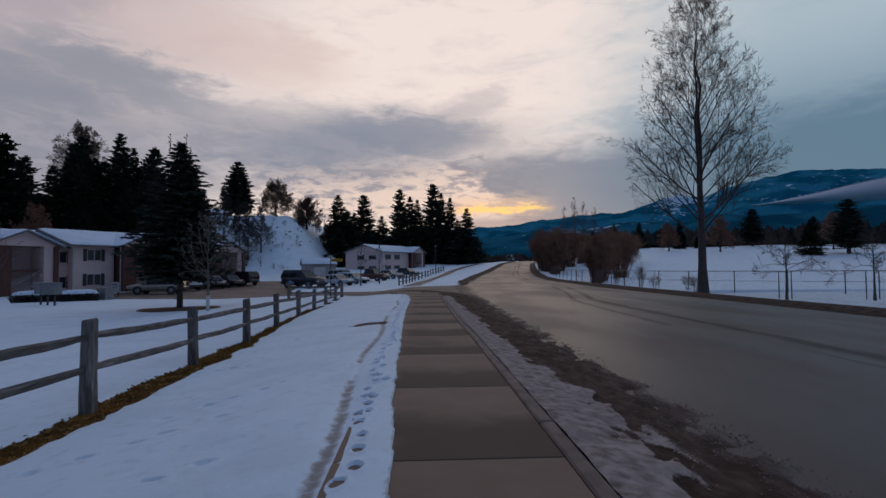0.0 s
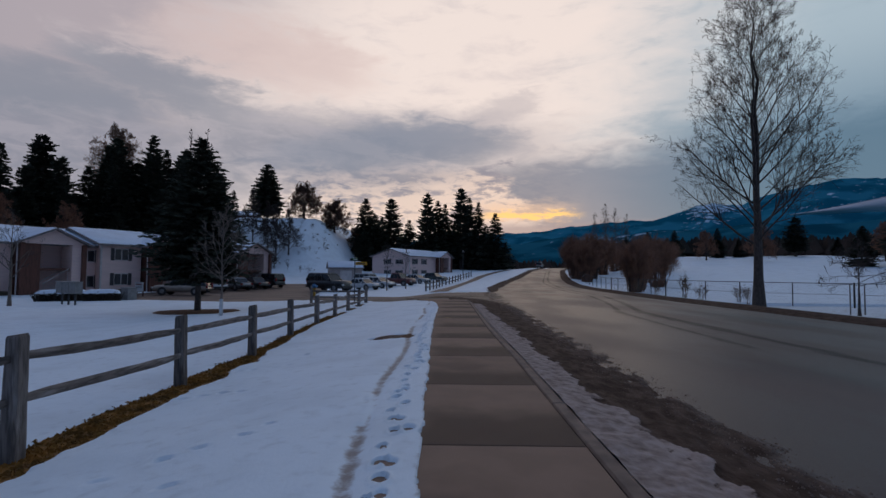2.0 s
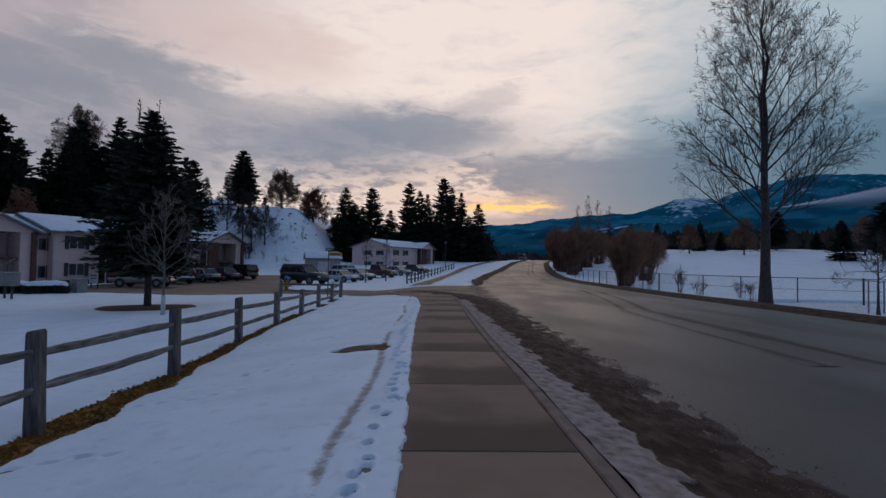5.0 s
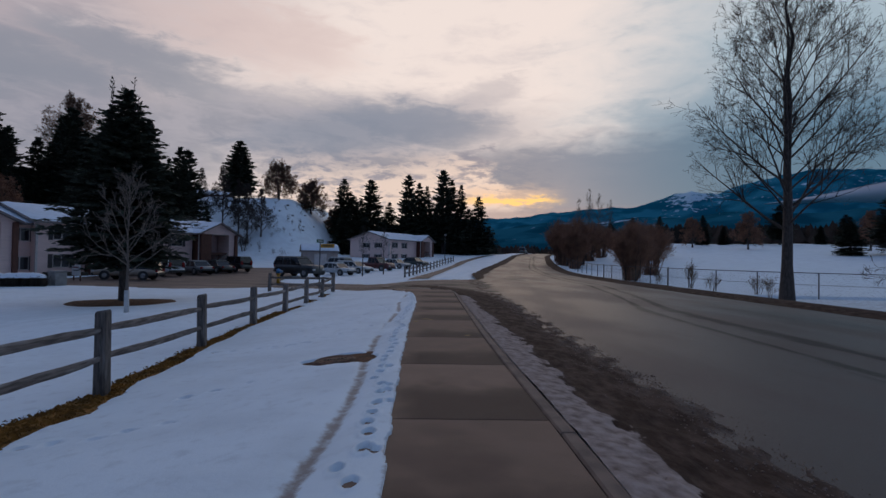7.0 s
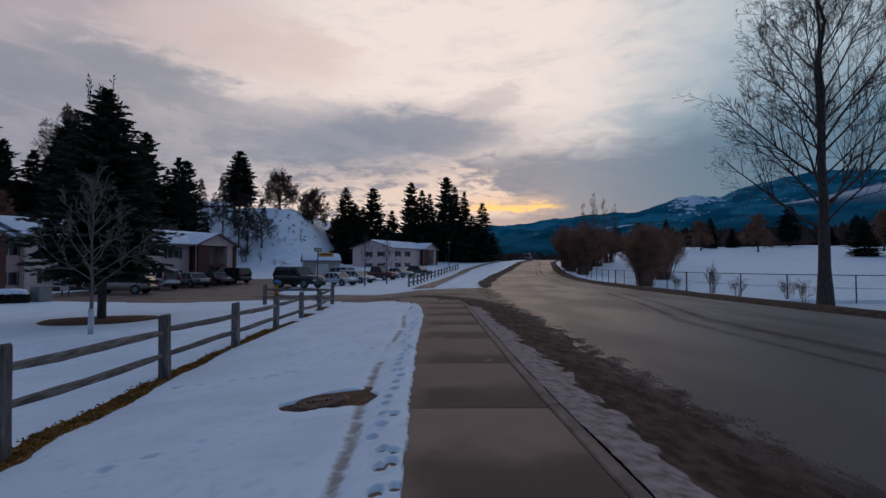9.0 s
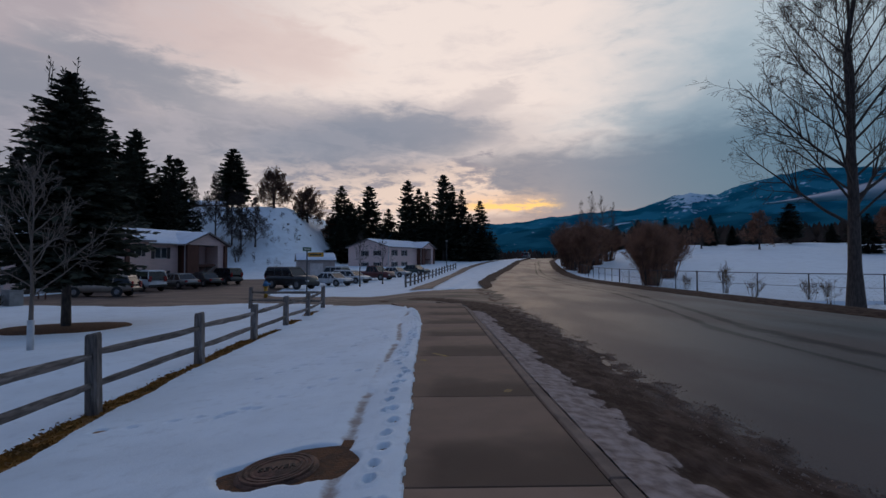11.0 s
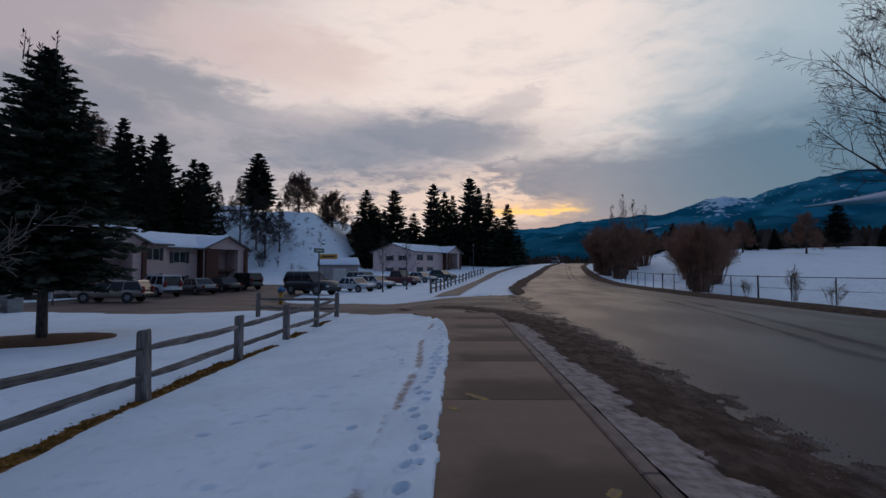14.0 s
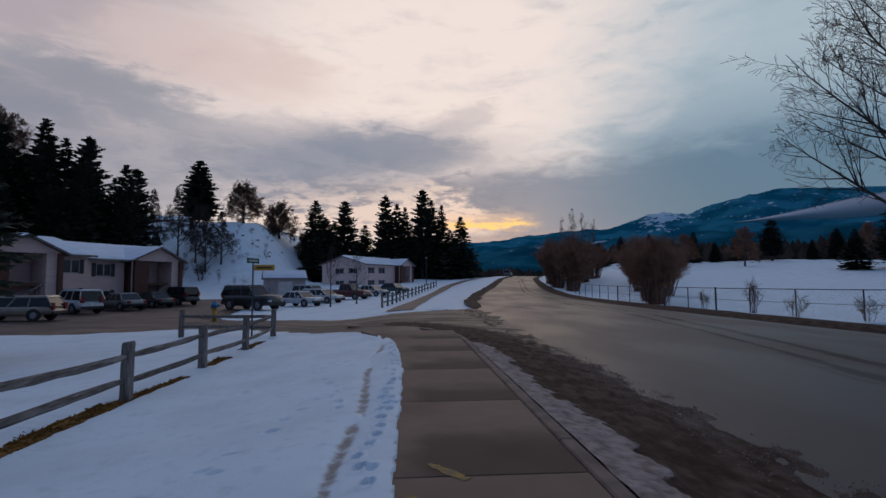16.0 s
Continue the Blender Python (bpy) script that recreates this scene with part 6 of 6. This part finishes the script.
# field trees
for x, y, h, w, k in ((73.7, 145, 8.5, 6.5, 2), (79.6, 145, 5.5, 5, 2), (86, 146, 7, 6.5, 1), (94.6, 144, 11, 9, 0), (107.6, 146, 5.5, 5, 2), (113, 144, 8.5, 8, 1), (86, 101, 11.5, 9.5, 0), (78, 101, 7.5, 7, 2), (124, 130, 9, 9, 1),
                      (64, 150, 8, 7, 2), (57, 152, 7.5, 8, 2), (50, 150, 7, 8, 2), (132, 112, 10, 9, 2), (100, 92, 9, 8, 1)):
    stand(k, x, y, h, w, "dark evergreen tree on the snowy field", "field trees", -0.1)
M["far_woods"] = material("far_woods", (0.040, 0.036, 0.030), 0.95, (0.075, 0.052, 0.042), 0.06, 6, (0.4, 0.6), coords="World", spec=0.0)
# far belt of trees at the end of the fields
v, f = [], []
belt = random.Random(5)
for k in range(7000):
    a = radians(belt.uniform(-4, 62))
    d = belt.uniform(185, 290)
    x, y = d * math.sin(a), 15 + d * math.cos(a)
    if x < float(road_right(y)) + 6 and x > float(road_left(y)) - 8:
        continue
    h = belt.uniform(3.5, 8.5) * belt.uniform(0.7, 1.0) * (0.6 if a < 0.35 else 1.0)
    z = float(land(x, y))
    r_ = h * belt.uniform(0.3, 0.55)
    b = len(v)
    for j in range(5):
        t = 2 * math.pi * j / 5 + belt.random()
        v.append((x + r_ * math.cos(t), y + r_ * math.sin(t), z + h * belt.uniform(0.05, 0.3)))
    v.append((x + belt.uniform(-.4, .4), y, z + h))
    for j in range(5):
        f.append((b + j, b + (j + 1) % 5, b + 5))
tagged(mesh_object("far_woods", v, f, M["far_woods"]), "dark belt of woods behind the fields", "woods", kind="stuff")


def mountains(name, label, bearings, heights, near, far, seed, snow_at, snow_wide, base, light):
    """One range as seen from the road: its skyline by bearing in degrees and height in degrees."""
    az = np.radians(np.linspace(-35, 80, 420))
    rr = np.linspace(near, far * 1.5, 64)
    A, R = np.meshgrid(az, rr)
    deg = np.degrees(A)
    prof = np.tan(np.radians(np.interp(deg, bearings, heights))) * far
    X, Y = R * np.sin(A), 15 + R * np.cos(A)
    ridge = 1 - np.abs(2 * fbm(X / 420, Y / 420, seed, 5) - 1)
    fine = fbm(X / 110, Y / 110, seed + 10, 5)
    rise = sm(near, far, R)
    Z = 4 + prof * (R / far) * rise * (0.90 + 0.10 * ridge) + (ridge - 0.6) * 0.026 * far * rise * (1 - 0.75 * sm(far * 0.85, far, R)) + (fine - 0.5) * 0.011 * far * rise
    Z = np.where(R > far * 1.03, Z - (R - far * 1.03) * 0.16, Z)
    # snow lies in the clearings near one summit, and thinly elsewhere
    high = sm(0.55, 0.95, Z / np.maximum(prof, 1))
    cover = 0.20 * np.exp(-((deg - snow_at) / snow_wide) ** 2) * high + 0.08 * sm(0.52, 0.68, fbm(X / 260, Y / 260, seed + 20, 4))
    ny, nx = X.shape
    idx = np.arange(ny * nx).reshape(ny, nx)
    quads = np.stack([idx[:-1, :-1], idx[:-1, 1:], idx[1:, 1:], idx[1:, :-1]], -1).reshape(-1, 4)
    # the blue of distance haze is painted into both forest colours
    m = material(name + "_hazed_forest", base, 0.95, light, 0.0075, 10, (0.42, 0.62), coords="World", stretch=(1, 1, 1.6), spec=0.0)
    nt = m.node_tree
    b = nt.nodes["Principled BSDF"]
    old = b.inputs["Base Color"].links[0].from_socket
    geo = nt.nodes.new("ShaderNodeNewGeometry")
    n = nt.nodes.new("ShaderNodeTexNoise")
    n.inputs["Scale"].default_value, n.inputs["Detail"].default_value, n.inputs["Roughness"].default_value = 0.030, 9, 0.62
    nt.links.new(geo.outputs["Position"], n.inputs["Vector"])
    at = nt.nodes.new("ShaderNodeAttribute")
    at.attribute_name = "cover"
    ad = nt.nodes.new("ShaderNodeMath")
    nt.links.new(n.outputs["Fac"], ad.inputs[0])
    nt.links.new(at.outputs["Fac"], ad.inputs[1])
    rg = nt.nodes.new("ShaderNodeMapRange")
    rg.interpolation_type = "SMOOTHSTEP"
    nt.links.new(ad.outputs[0], rg.inputs[0])
    rg.inputs[1].default_value, rg.inputs[2].default_value, rg.inputs[4].default_value = 0.66, 0.76, 0.9
    mx = nt.nodes.new("ShaderNodeMix")
    mx.data_type = "RGBA"
    nt.links.new(rg.outputs[0], mx.inputs[0])
    nt.links.new(old, mx.inputs[6])
    # snow in the clearings, tinted blue for the same haze
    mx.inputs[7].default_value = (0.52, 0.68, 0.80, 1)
    nt.links.new(mx.outputs[2], b.inputs["Base Color"])
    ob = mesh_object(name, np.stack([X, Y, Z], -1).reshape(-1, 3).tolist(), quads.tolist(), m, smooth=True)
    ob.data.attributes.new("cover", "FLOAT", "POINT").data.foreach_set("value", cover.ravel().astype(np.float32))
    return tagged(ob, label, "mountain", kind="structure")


mountains("mountain_backdrop", "forested mountains coloured haze blue with a snowy summit", [-35, -10, 0, 7.5, 13.8, 17, 22, 25.0, 27.6, 30, 33.5, 35.9, 39.5, 43, 50, 60, 80],
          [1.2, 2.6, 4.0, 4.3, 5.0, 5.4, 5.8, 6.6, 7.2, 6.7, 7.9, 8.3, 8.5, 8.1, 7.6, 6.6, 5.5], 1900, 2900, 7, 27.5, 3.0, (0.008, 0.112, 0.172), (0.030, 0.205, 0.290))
mountains("foothill_backdrop", "wooded foothills coloured dark haze blue below the mountains", [-35, -10, 0, 8, 13, 18, 22, 27, 32, 38, 44, 52, 80],
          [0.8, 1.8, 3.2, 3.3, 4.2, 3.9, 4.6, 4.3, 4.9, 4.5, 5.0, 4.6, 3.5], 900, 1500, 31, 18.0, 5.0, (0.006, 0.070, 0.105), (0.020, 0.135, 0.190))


def mist_bank():
    """Low cloud lying against the mountain."""
    m = bpy.data.materials.new("mist")
    m.use_nodes = True
    nt = m.node_tree
    b = nt.nodes["Principled BSDF"]
    b.inputs["Base Color"].default_value = (0.78, 0.72, 0.72, 1)
    b.inputs["Roughness"].default_value, b.inputs["Specular IOR Level"].default_value = 1.0, 0.0
    co = nt.nodes.new("ShaderNodeTexCoord")
    n = nt.nodes.new("ShaderNodeTexNoise")
    n.inputs["Scale"].default_value, n.inputs["Detail"].default_value = 0.006, 6
    nt.links.new(co.outputs["Object"], n.inputs["Vector"])
    at = nt.nodes.new("ShaderNodeAttribute")
    at.attribute_name = "thick"
    mu = nt.nodes.new("ShaderNodeMath")
    mu.operation = "MULTIPLY_ADD"
    nt.links.new(n.outputs["Fac"], mu.inputs[0])
    mu.inputs[1].default_value = 0.8
    nt.links.new(at.outputs["Fac"], mu.inputs[2])
    rg = nt.nodes.new("ShaderNodeMapRange")
    rg.interpolation_type = "SMOOTHSTEP"
    rg.inputs[1].default_value, rg.inputs[2].default_value, rg.inputs[4].default_value = 0.62, 1.15, 0.8
    nt.links.new(mu.outputs[0], rg.inputs[0])
    nt.links.new(rg.outputs[0], b.inputs["Alpha"])
    v, f, th = [], [], []
    na, nh = 60, 14
    for i in range(na + 1):
        t = i / na
        a = radians(33.0 + 34 * t)
        for j in range(nh + 1):
            s = 2 * j / nh - 1
            half = 3 + 42 * float(sm(0, 0.4, t))
            zc = 192 + 85 * t
            d = 1950 - 40 * (1 - s * s)
            v.append((d * math.sin(a), 15 + d * math.cos(a), zc + s * half))
            th.append(1.0 * (1 - abs(s) ** 2.2) * float(sm(0, 0.06, t)))
    w = nh + 1
    for i in range(na):
        for j in range(nh):
            f.append((i * w + j, (i + 1) * w + j, (i + 1) * w + j + 1, i * w + j + 1))
    ob = mesh_object("mist_bank", v, f, m, smooth=True)
    at_ = ob.data.attributes.new("thick", "FLOAT", "POINT")
    at_.data.foreach_set("value", th)
    return tagged(ob, "pale bank of low cloud along the mountain", "cloud", kind="structure")


mist_bank()


# ---- small things ----
def manhole():
    z = float(land(*MAN)) - 0.062
    mh = thing("manhole_cover", pose(MAN[0], MAN[1], z + 0.025, 0, -6, 8), "round iron sewer cover in a melted hollow", "manhole cover")
    cyl("frame", 0.345, 0.335, -0.06, 0.012, M["iron"], mh, seg=40)
    lid = cyl("lid", 0.30, 0.295, 0.0, 0.026, M["iron"], mh, "cast iron lid with raised rings", seg=40)
    for r in (0.288, 0.245, 0.200):
        bm = bmesh.new()
        n = 44
        ring = []
        for k in range(n):
            a = 2 * math.pi * k / n
            c, s = math.cos(a), math.sin(a)
            ring.append([bm.verts.new((c * q, s * q, zz)) for q, zz in ((r - .016, .024), (r - .011, .034), (r + .011, .034), (r + .016, .024))])
        for k in range(n):
            p, q = ring[k], ring[(k + 1) % n]
            for j in range(3):
                bm.faces.new((p[j], q[j], q[j + 1], p[j + 1]))
        part("raised_ring", bm, M["iron"], lid)
    cu = bpy.data.curves.new("lettering", "FONT")
    cu.body, cu.align_x, cu.align_y, cu.size, cu.extrude = "SEWER", "CENTER", "CENTER", 0.10, 0.004
    tmp = bpy.data.objects.new("tmp", cu)
    scene.collection.objects.link(tmp)
    me = bpy.data.meshes.new_from_object(tmp.evaluated_get(bpy.context.evaluated_depsgraph_get()))
    bpy.data.objects.remove(tmp)
    me.materials.clear()
    me.materials.append(M["letter"])
    t = new("lettering", me)
    t.parent = lid
    t.matrix_basis = pose(0, 0.0, 0.030)
    # wet earth round it
    v, f = [(0, 0, -0.012)], []
    n = 60
    for ring, q in enumerate((0.42, 0.62)):
        for k in range(n):
            a = 2 * math.pi * k / n
            v.append((q * 1.35 * math.cos(a) + 0.1, q * math.sin(a), (-0.006, -0.016)[ring] + 0.008 * float(vnoise(k / 2, ring * 3, 3))))
    for k in range(n):
        f.append((0, 1 + k, 1 + (k + 1) % n))
        f.append((1 + k, 1 + n + k, 1 + n + (k + 1) % n, 1 + (k + 1) % n))
    mesh_object("wet_earth", v, f, M["mulch"], mh, "thawed wet brown earth", smooth=True)


manhole()


def grass_strip():
    """Flattened dead grass bared under the fence: a mat and loose blades."""
    v, f = [], []
    ys = np.arange(0.5, 35.0, 0.12)
    cols = 9
    for y in ys:
        fx = float(fence_x(y))
        for k in range(cols):
            x = fx - 0.38 + 1.05 * k / (cols - 1)
            v.append((x, y, float(land(x, y)) - 0.030 + 0.02 * float(vnoise(x / .12, y / .12, 8)) - 0.05 * (k in (0, cols - 1))))
    for i in range(len(ys) - 1):
        for k in range(cols - 1):
            f.append((i * cols + k, i * cols + k + 1, (i + 1) * cols + k + 1, (i + 1) * cols + k))
    tagged(mesh_object("grass_strip", v, f, M["grass"], smooth=True), "flattened dead brown grass under the fence", "grass", kind="structure")
    r = random.Random(3)
    v, f = [], []
    for _ in range(24000):
        y = r.uniform(1.5, 34.9)
        x = float(fence_x(y)) + r.uniform(-0.35, 0.62)
        if float(strip_mask(np.array(x), np.array(y))) < 0.4:
            continue
        z = float(land(x, y)) - 0.035
        a = r.uniform(0, 6.28)
        L, h, w = r.uniform(0.05, 0.13), r.uniform(0.02, 0.055), 0.004
        c, s = math.cos(a), math.sin(a)
        b = len(v)
        v += [(x - s * w, y + c * w, z), (x + s * w, y - c * w, z), (x + c * L * .6, y + s * L * .6, z + h), (x + c * L, y + s * L, z + h * .5)]
        f += [(b, b + 1, b + 2), (b + 1, b + 3, b + 2)]
    tagged(mesh_object("grass_blades", v, f, M["blade"]), "loose dead grass blades under the fence", "grass", kind="stuff")


grass_strip()


def gravel():
    """Loose stones and clods in the gutter."""
    r = random.Random(9)
    v, f = [], []
    for _ in range(5200):
        y = r.uniform(3, 29)
        t = min(max(r.gauss(0.62, 0.16), 0.05), 0.98)
        L, R = 0.9, float(road_left(y)) + 1.0
        x = L + (R - L) * t
        q = (x - 0.22) / (R - 0.22)
        z = float(gut_z(x, y, q)) + 0.003
        s = r.uniform(0.006, 0.017) * (1.8 if r.random() < 0.05 else 1)
        b = len(v)
        for j in range(4):
            a = j * 1.571 + r.random()
            v.append((x + s * math.cos(a) * r.uniform(.7, 1.3), y + s * math.sin(a) * r.uniform(.7, 1.3), z - s * .3))
        v.append((x + r.uniform(-.3, .3) * s, y, z + s * r.uniform(.5, .9)))
        f += [(b, b + 1, b + 4), (b + 1, b + 2, b + 4), (b + 2, b + 3, b + 4), (b + 3, b, b + 4)]
    tagged(mesh_object("gravel", v, f, M["kerb"]), "loose wet gravel along the road edge", "gravel", kind="stuff")


gravel()


def sign_post():
    s = thing("street_sign", pose(-6.95, 34.7, float(land(-6.95, 34.7))), "metal post with green and yellow street name signs", "street sign")
    cyl("post", 0.03, 0.03, -0.2, 2.62, M["metal"], s, seg=8)
    g = box("green_blade", -0.36, 0.36, -0.006, 0.006, 2.62, 2.80, M["green_sign"], s, "green street name sign", bevel=0.004)
    g.matrix_basis = pose(0, 0, 0, 0, 0, 72)
    b = box("lettering", -0.25, 0.25, -0.012, -0.008, 2.68, 2.74, M["white_sign"], g, "white lettering")
    y = box("yellow_blade", 0.04, 0.80, -0.006, 0.006, 2.36, 2.56, M["yellow_sign"], s, "yellow warning name sign", bevel=0.004)
    y.matrix_basis = pose(0, 0, 0, 0, 0, -10)
    box("lettering", 0.14, 0.70, -0.012, -0.008, 2.43, 2.49, M["plastic"], y, "black lettering")


sign_post()


def hydrant(x, y, h):
    s = thing("fire_hydrant", pose(*on_land(x, y), 0, 0, 30), "yellow fire hydrant with a blue bonnet in snow", "hydrant")
    cyl("barrel", 0.13, 0.12, -0.1, h * 0.62, M["yellow"], s, seg=14)
    cyl("flange", 0.19, 0.19, h * 0.60, h * 0.66, M["yellow"], s, seg=14)
    bn = cyl("bonnet", 0.20, 0.15, h * 0.66, h * 0.93, M["blue"], s, "blue painted bonnet", seg=14)
    cyl("nut", 0.05, 0.04, h * 0.93, h, M["blue"], bn, seg=6)
    for a in (0, 90, 180):
        cyl("outlet", 0.09, 0.09, 0.0, 0.30, M["blue"], s, seg=10, m=pose(0, 0, h * 0.78, 90, 0, a))


hydrant(-12.6, 46.5, 1.15)
post_b = thing("marker_post", pose(*on_land(-19.5, 84)), "short blue marker post in the snow", "post")
cyl("shaft", 0.10, 0.10, -0.1, 1.1, M["blue"], post_b, seg=8)
cyl("cap", 0.12, 0.06, 1.1, 1.22, M["blue"], post_b, seg=8)


def mailboxes():
    s = thing("cluster_mailbox", pose(*on_land(-25.0, 34.8), 0, 0, -30), "grey cluster mailboxes on posts by the lot", "mailbox")
    for k in range(3):
        x = -0.85 + 0.85 * k
        b = box("cabinet", x - 0.39, x + 0.39, -0.22, 0.22, 0.72, 1.42, M["grey_box"], s, bevel=0.015)
        cyl("post", 0.06, 0.06, -0.2, 0.72, M["metal"], s, seg=8, m=pose(x, 0, 0))
        box("cap", x - 0.42, x + 0.42, -0.25, 0.25, 1.42, 1.47, M["grey_box"], s, bevel=0.01)
        for i in range(3):
            for j in range(4):
                box("door", x - 0.36 + i * .24, x - 0.14 + i * .24, -0.228, -0.218, 0.76 + j * .16, 0.90 + j * .16, M["grey_box"], b)


mailboxes()


def lot_sign():
    s = thing("lot_sign", pose(*on_land(-27.4, 46.0), 0, 0, -32), "white notice board on two legs by the lot", "sign")
    b = box("board", -0.62, 0.62, -0.03, 0.03, 0.35, 1.15, M["white_sign"], s, bevel=0.01)
    for x in (-0.5, 0.5):
        box("leg", x - .04, x + .04, 0.03, 0.10, -0.2, 1.1, M["brown"], s)
    box("lettering", -0.5, 0.5, -0.036, -0.031, 0.92, 1.03, M["red_bar"], b, "dark red lettering")
    box("lettering", -0.45, 0.45, -0.036, -0.031, 0.72, 0.78, M["plastic"], b, "dark lettering")


lot_sign()
ub = thing("utility_box", pose(*on_land(-24.6, 40.2), 0, 0, -25), "grey metal utility box on the lawn", "utility box")
box("cabinet", -0.4, 0.4, -0.35, 0.35, -0.1, 0.85, M["grey_box"], ub, bevel=0.03)
box("lid", -0.43, 0.43, -0.38, 0.38, 0.85, 0.92, M["grey_box"], ub, bevel=0.02)


def hedge(x, y, L, turn, seed):
    """Low clipped shrubs under a cap of snow."""
    h = thing("hedge", pose(*on_land(x, y), 0, 0, turn), "low dark hedge capped with snow", "hedge", "snowy hedges")
    r = random.Random(seed)
    tw = Tubes()
    for k in range(420):
        p = Vector((r.uniform(-L / 2, L / 2), r.uniform(-.5, .5), -0.05))
        q = p + Vector((r.gauss(0, .15), r.gauss(0, .15), r.uniform(.4, .75)))
        tw.add([p, p.lerp(q, .5) + Vector((r.gauss(0, .05), 0, 0)), q], [.03, .025, .012], 3)
    tw.object("branch_mass", M["shrub"], h)
    v, f = [], []
    for i in range(21):
        for j in range(9):
            a, b = i / 20 * 2 - 1, j / 8 * 2 - 1
            q = max(0, 1 - a ** 4) * max(0, 1 - b ** 4)
            v.append((a * L * .5, b * .55, 0.5 + 0.28 * q ** .5 + 0.06 * float(vnoise(i / 2, j / 2, seed))))
    for i in range(20):
        for j in range(8):
            f.append((i * 9 + j, (i + 1) * 9 + j, (i + 1) * 9 + j + 1, i * 9 + j + 1))
    mesh_object("snow_cap", v, f, M["roof_snow"], h, "rounded snow cap", smooth=True)


hedge(-28.0, 38.2, 3.0, 30, 1)
hedge(-25.6, 38.8, 2.2, 30, 2)


def lamp_post(x, y, h):
    s = thing("street_lamp", pose(*on_land(x, y)), "slim street lamp beside the far house", "street lamp")
    cyl("pole", 0.08, 0.05, -0.2, h, M["metal"], s, seg=8)
    cyl("head", 0.16, 0.22, h, h + 0.35, M["grey_box"], s, seg=10)


lamp_post(2.0, 112, 4.9)

# ---- pavement: slabs with open joints, kerb stones ----
pav = thing("pavement", pose(0, 0, 0), "worn concrete pavement with damp stains", "pavement", kind="structure")
JOINTS = [-8.0, -5.2, -2.6, 0.0, 2.55, 5.08, 7.5, 9.95, 12.35, 14.88, 17.40, 20.15, 22.65, 25.05, 27.4, 29.9, 32.3]
for y0, y1 in zip(JOINTS, JOINTS[1:]):
    bm = bmesh.new()
    add_box(bm, -1.66, -0.006, y0 + 0.006, y1 - 0.006, -0.12, 0.0, bevel=0.008)
    for v_ in bm.verts:
        if v_.co.x > -0.5:
            v_.co.x += float(kerb_x(v_.co.y))
        elif y0 > 26:
            v_.co.x = min(-1.66, float(walk_edge(v_.co.y)) - 0.12)
    bmesh.ops.translate(bm, vec=(0, -(y0 + y1) / 2, 0), verts=bm.verts)
    part("slab", bm, M["concrete"], pav).matrix_basis = pose(0, (y0 + y1) / 2, 0)
bed = box("slab_bed", -1.6, 0.16, -8, 32.2, -0.2, -0.03, M["joint"], pav, "dark joint filling")
kerb = thing("kerb", pose(0, 0, 0), "concrete kerb along the pavement", "kerb", kind="structure")
ky = -6.0
kk = 0
while ky < 26.5:
    bm = bmesh.new()
    add_box(bm, 0.012, 0.165, ky + 0.005, ky + 2.995, -0.22, 0.004, bevel=0.018)
    for v_ in bm.verts:
        v_.co.x += float(kerb_x(v_.co.y))
    part("kerb_stone", bm, M["kerb"], kerb)
    ky += 3.0
# the kerb's turn into the side street
arc = resample([(0.09, 27.0), (0.10, 29.0), (0.02, 30.6), (-0.30, 32.0), (-1.0, 33.2)], 9)
for (ax, ay), (bx, by) in zip(arc, arc[1:]):
    d = Vector((bx - ax, by - ay, 0))
    bm = bmesh.new()
    add_box(bm, -0.075, 0.075, 0.004, d.length - 0.004, -0.22, 0.006, bevel=0.018)
    k_ = part("kerb_stone", bm, M["kerb"], kerb)
    k_.matrix_basis = pose(ax, ay, min(0.0, float(land(ax, ay))) + 0.0, 0, 0, math.degrees(math.atan2(-d.x, d.y)))
far_walk_l = resample([(-2.7, 44.6), (-2.3, 50), (-1.5, 58), (-0.3, 70), (2.6, 90), (5.2, 105), (12, 130), (24, 162)], 60)
far_walk_r = [(x + 1.55, y - 0.2) for x, y in far_walk_l]
sheet("far_pavement", (far_walk_l, far_walk_r), lambda x, y, t: float(land(x, y)) + 0.045, M["slush"], "slushy concrete pavement beyond the side street", "pavement", 4)
# yellow survey marks sprayed on the slabs
for k, (x, y, a, L) in enumerate(((-1.12, 20.25, -52, 0.46), (-0.30, 17.65, 60, 0.16), (-1.40, 19.75, -40, 0.14))):
    v, f = [], []
    n = 10
    for i in range(n + 1):
        t = i / n
        w = 0.045 * (0.5 + float(vnoise(i * .9, k, 3)))
        c, s = math.cos(radians(a)), math.sin(radians(a))
        px, py = x + (t - .5) * L * c, y + (t - .5) * L * s
        v += [(px - s * w, py + c * w, 0.0045), (px + s * w, py - c * w, 0.0045)]
    for i in range(n):
        f.append((2 * i, 2 * i + 1, 2 * i + 3, 2 * i + 2))
    tagged(mesh_object("paint_mark", v, f, M["paint_mark"]), "faded yellow survey paint on the concrete", "paint mark", "survey marks")
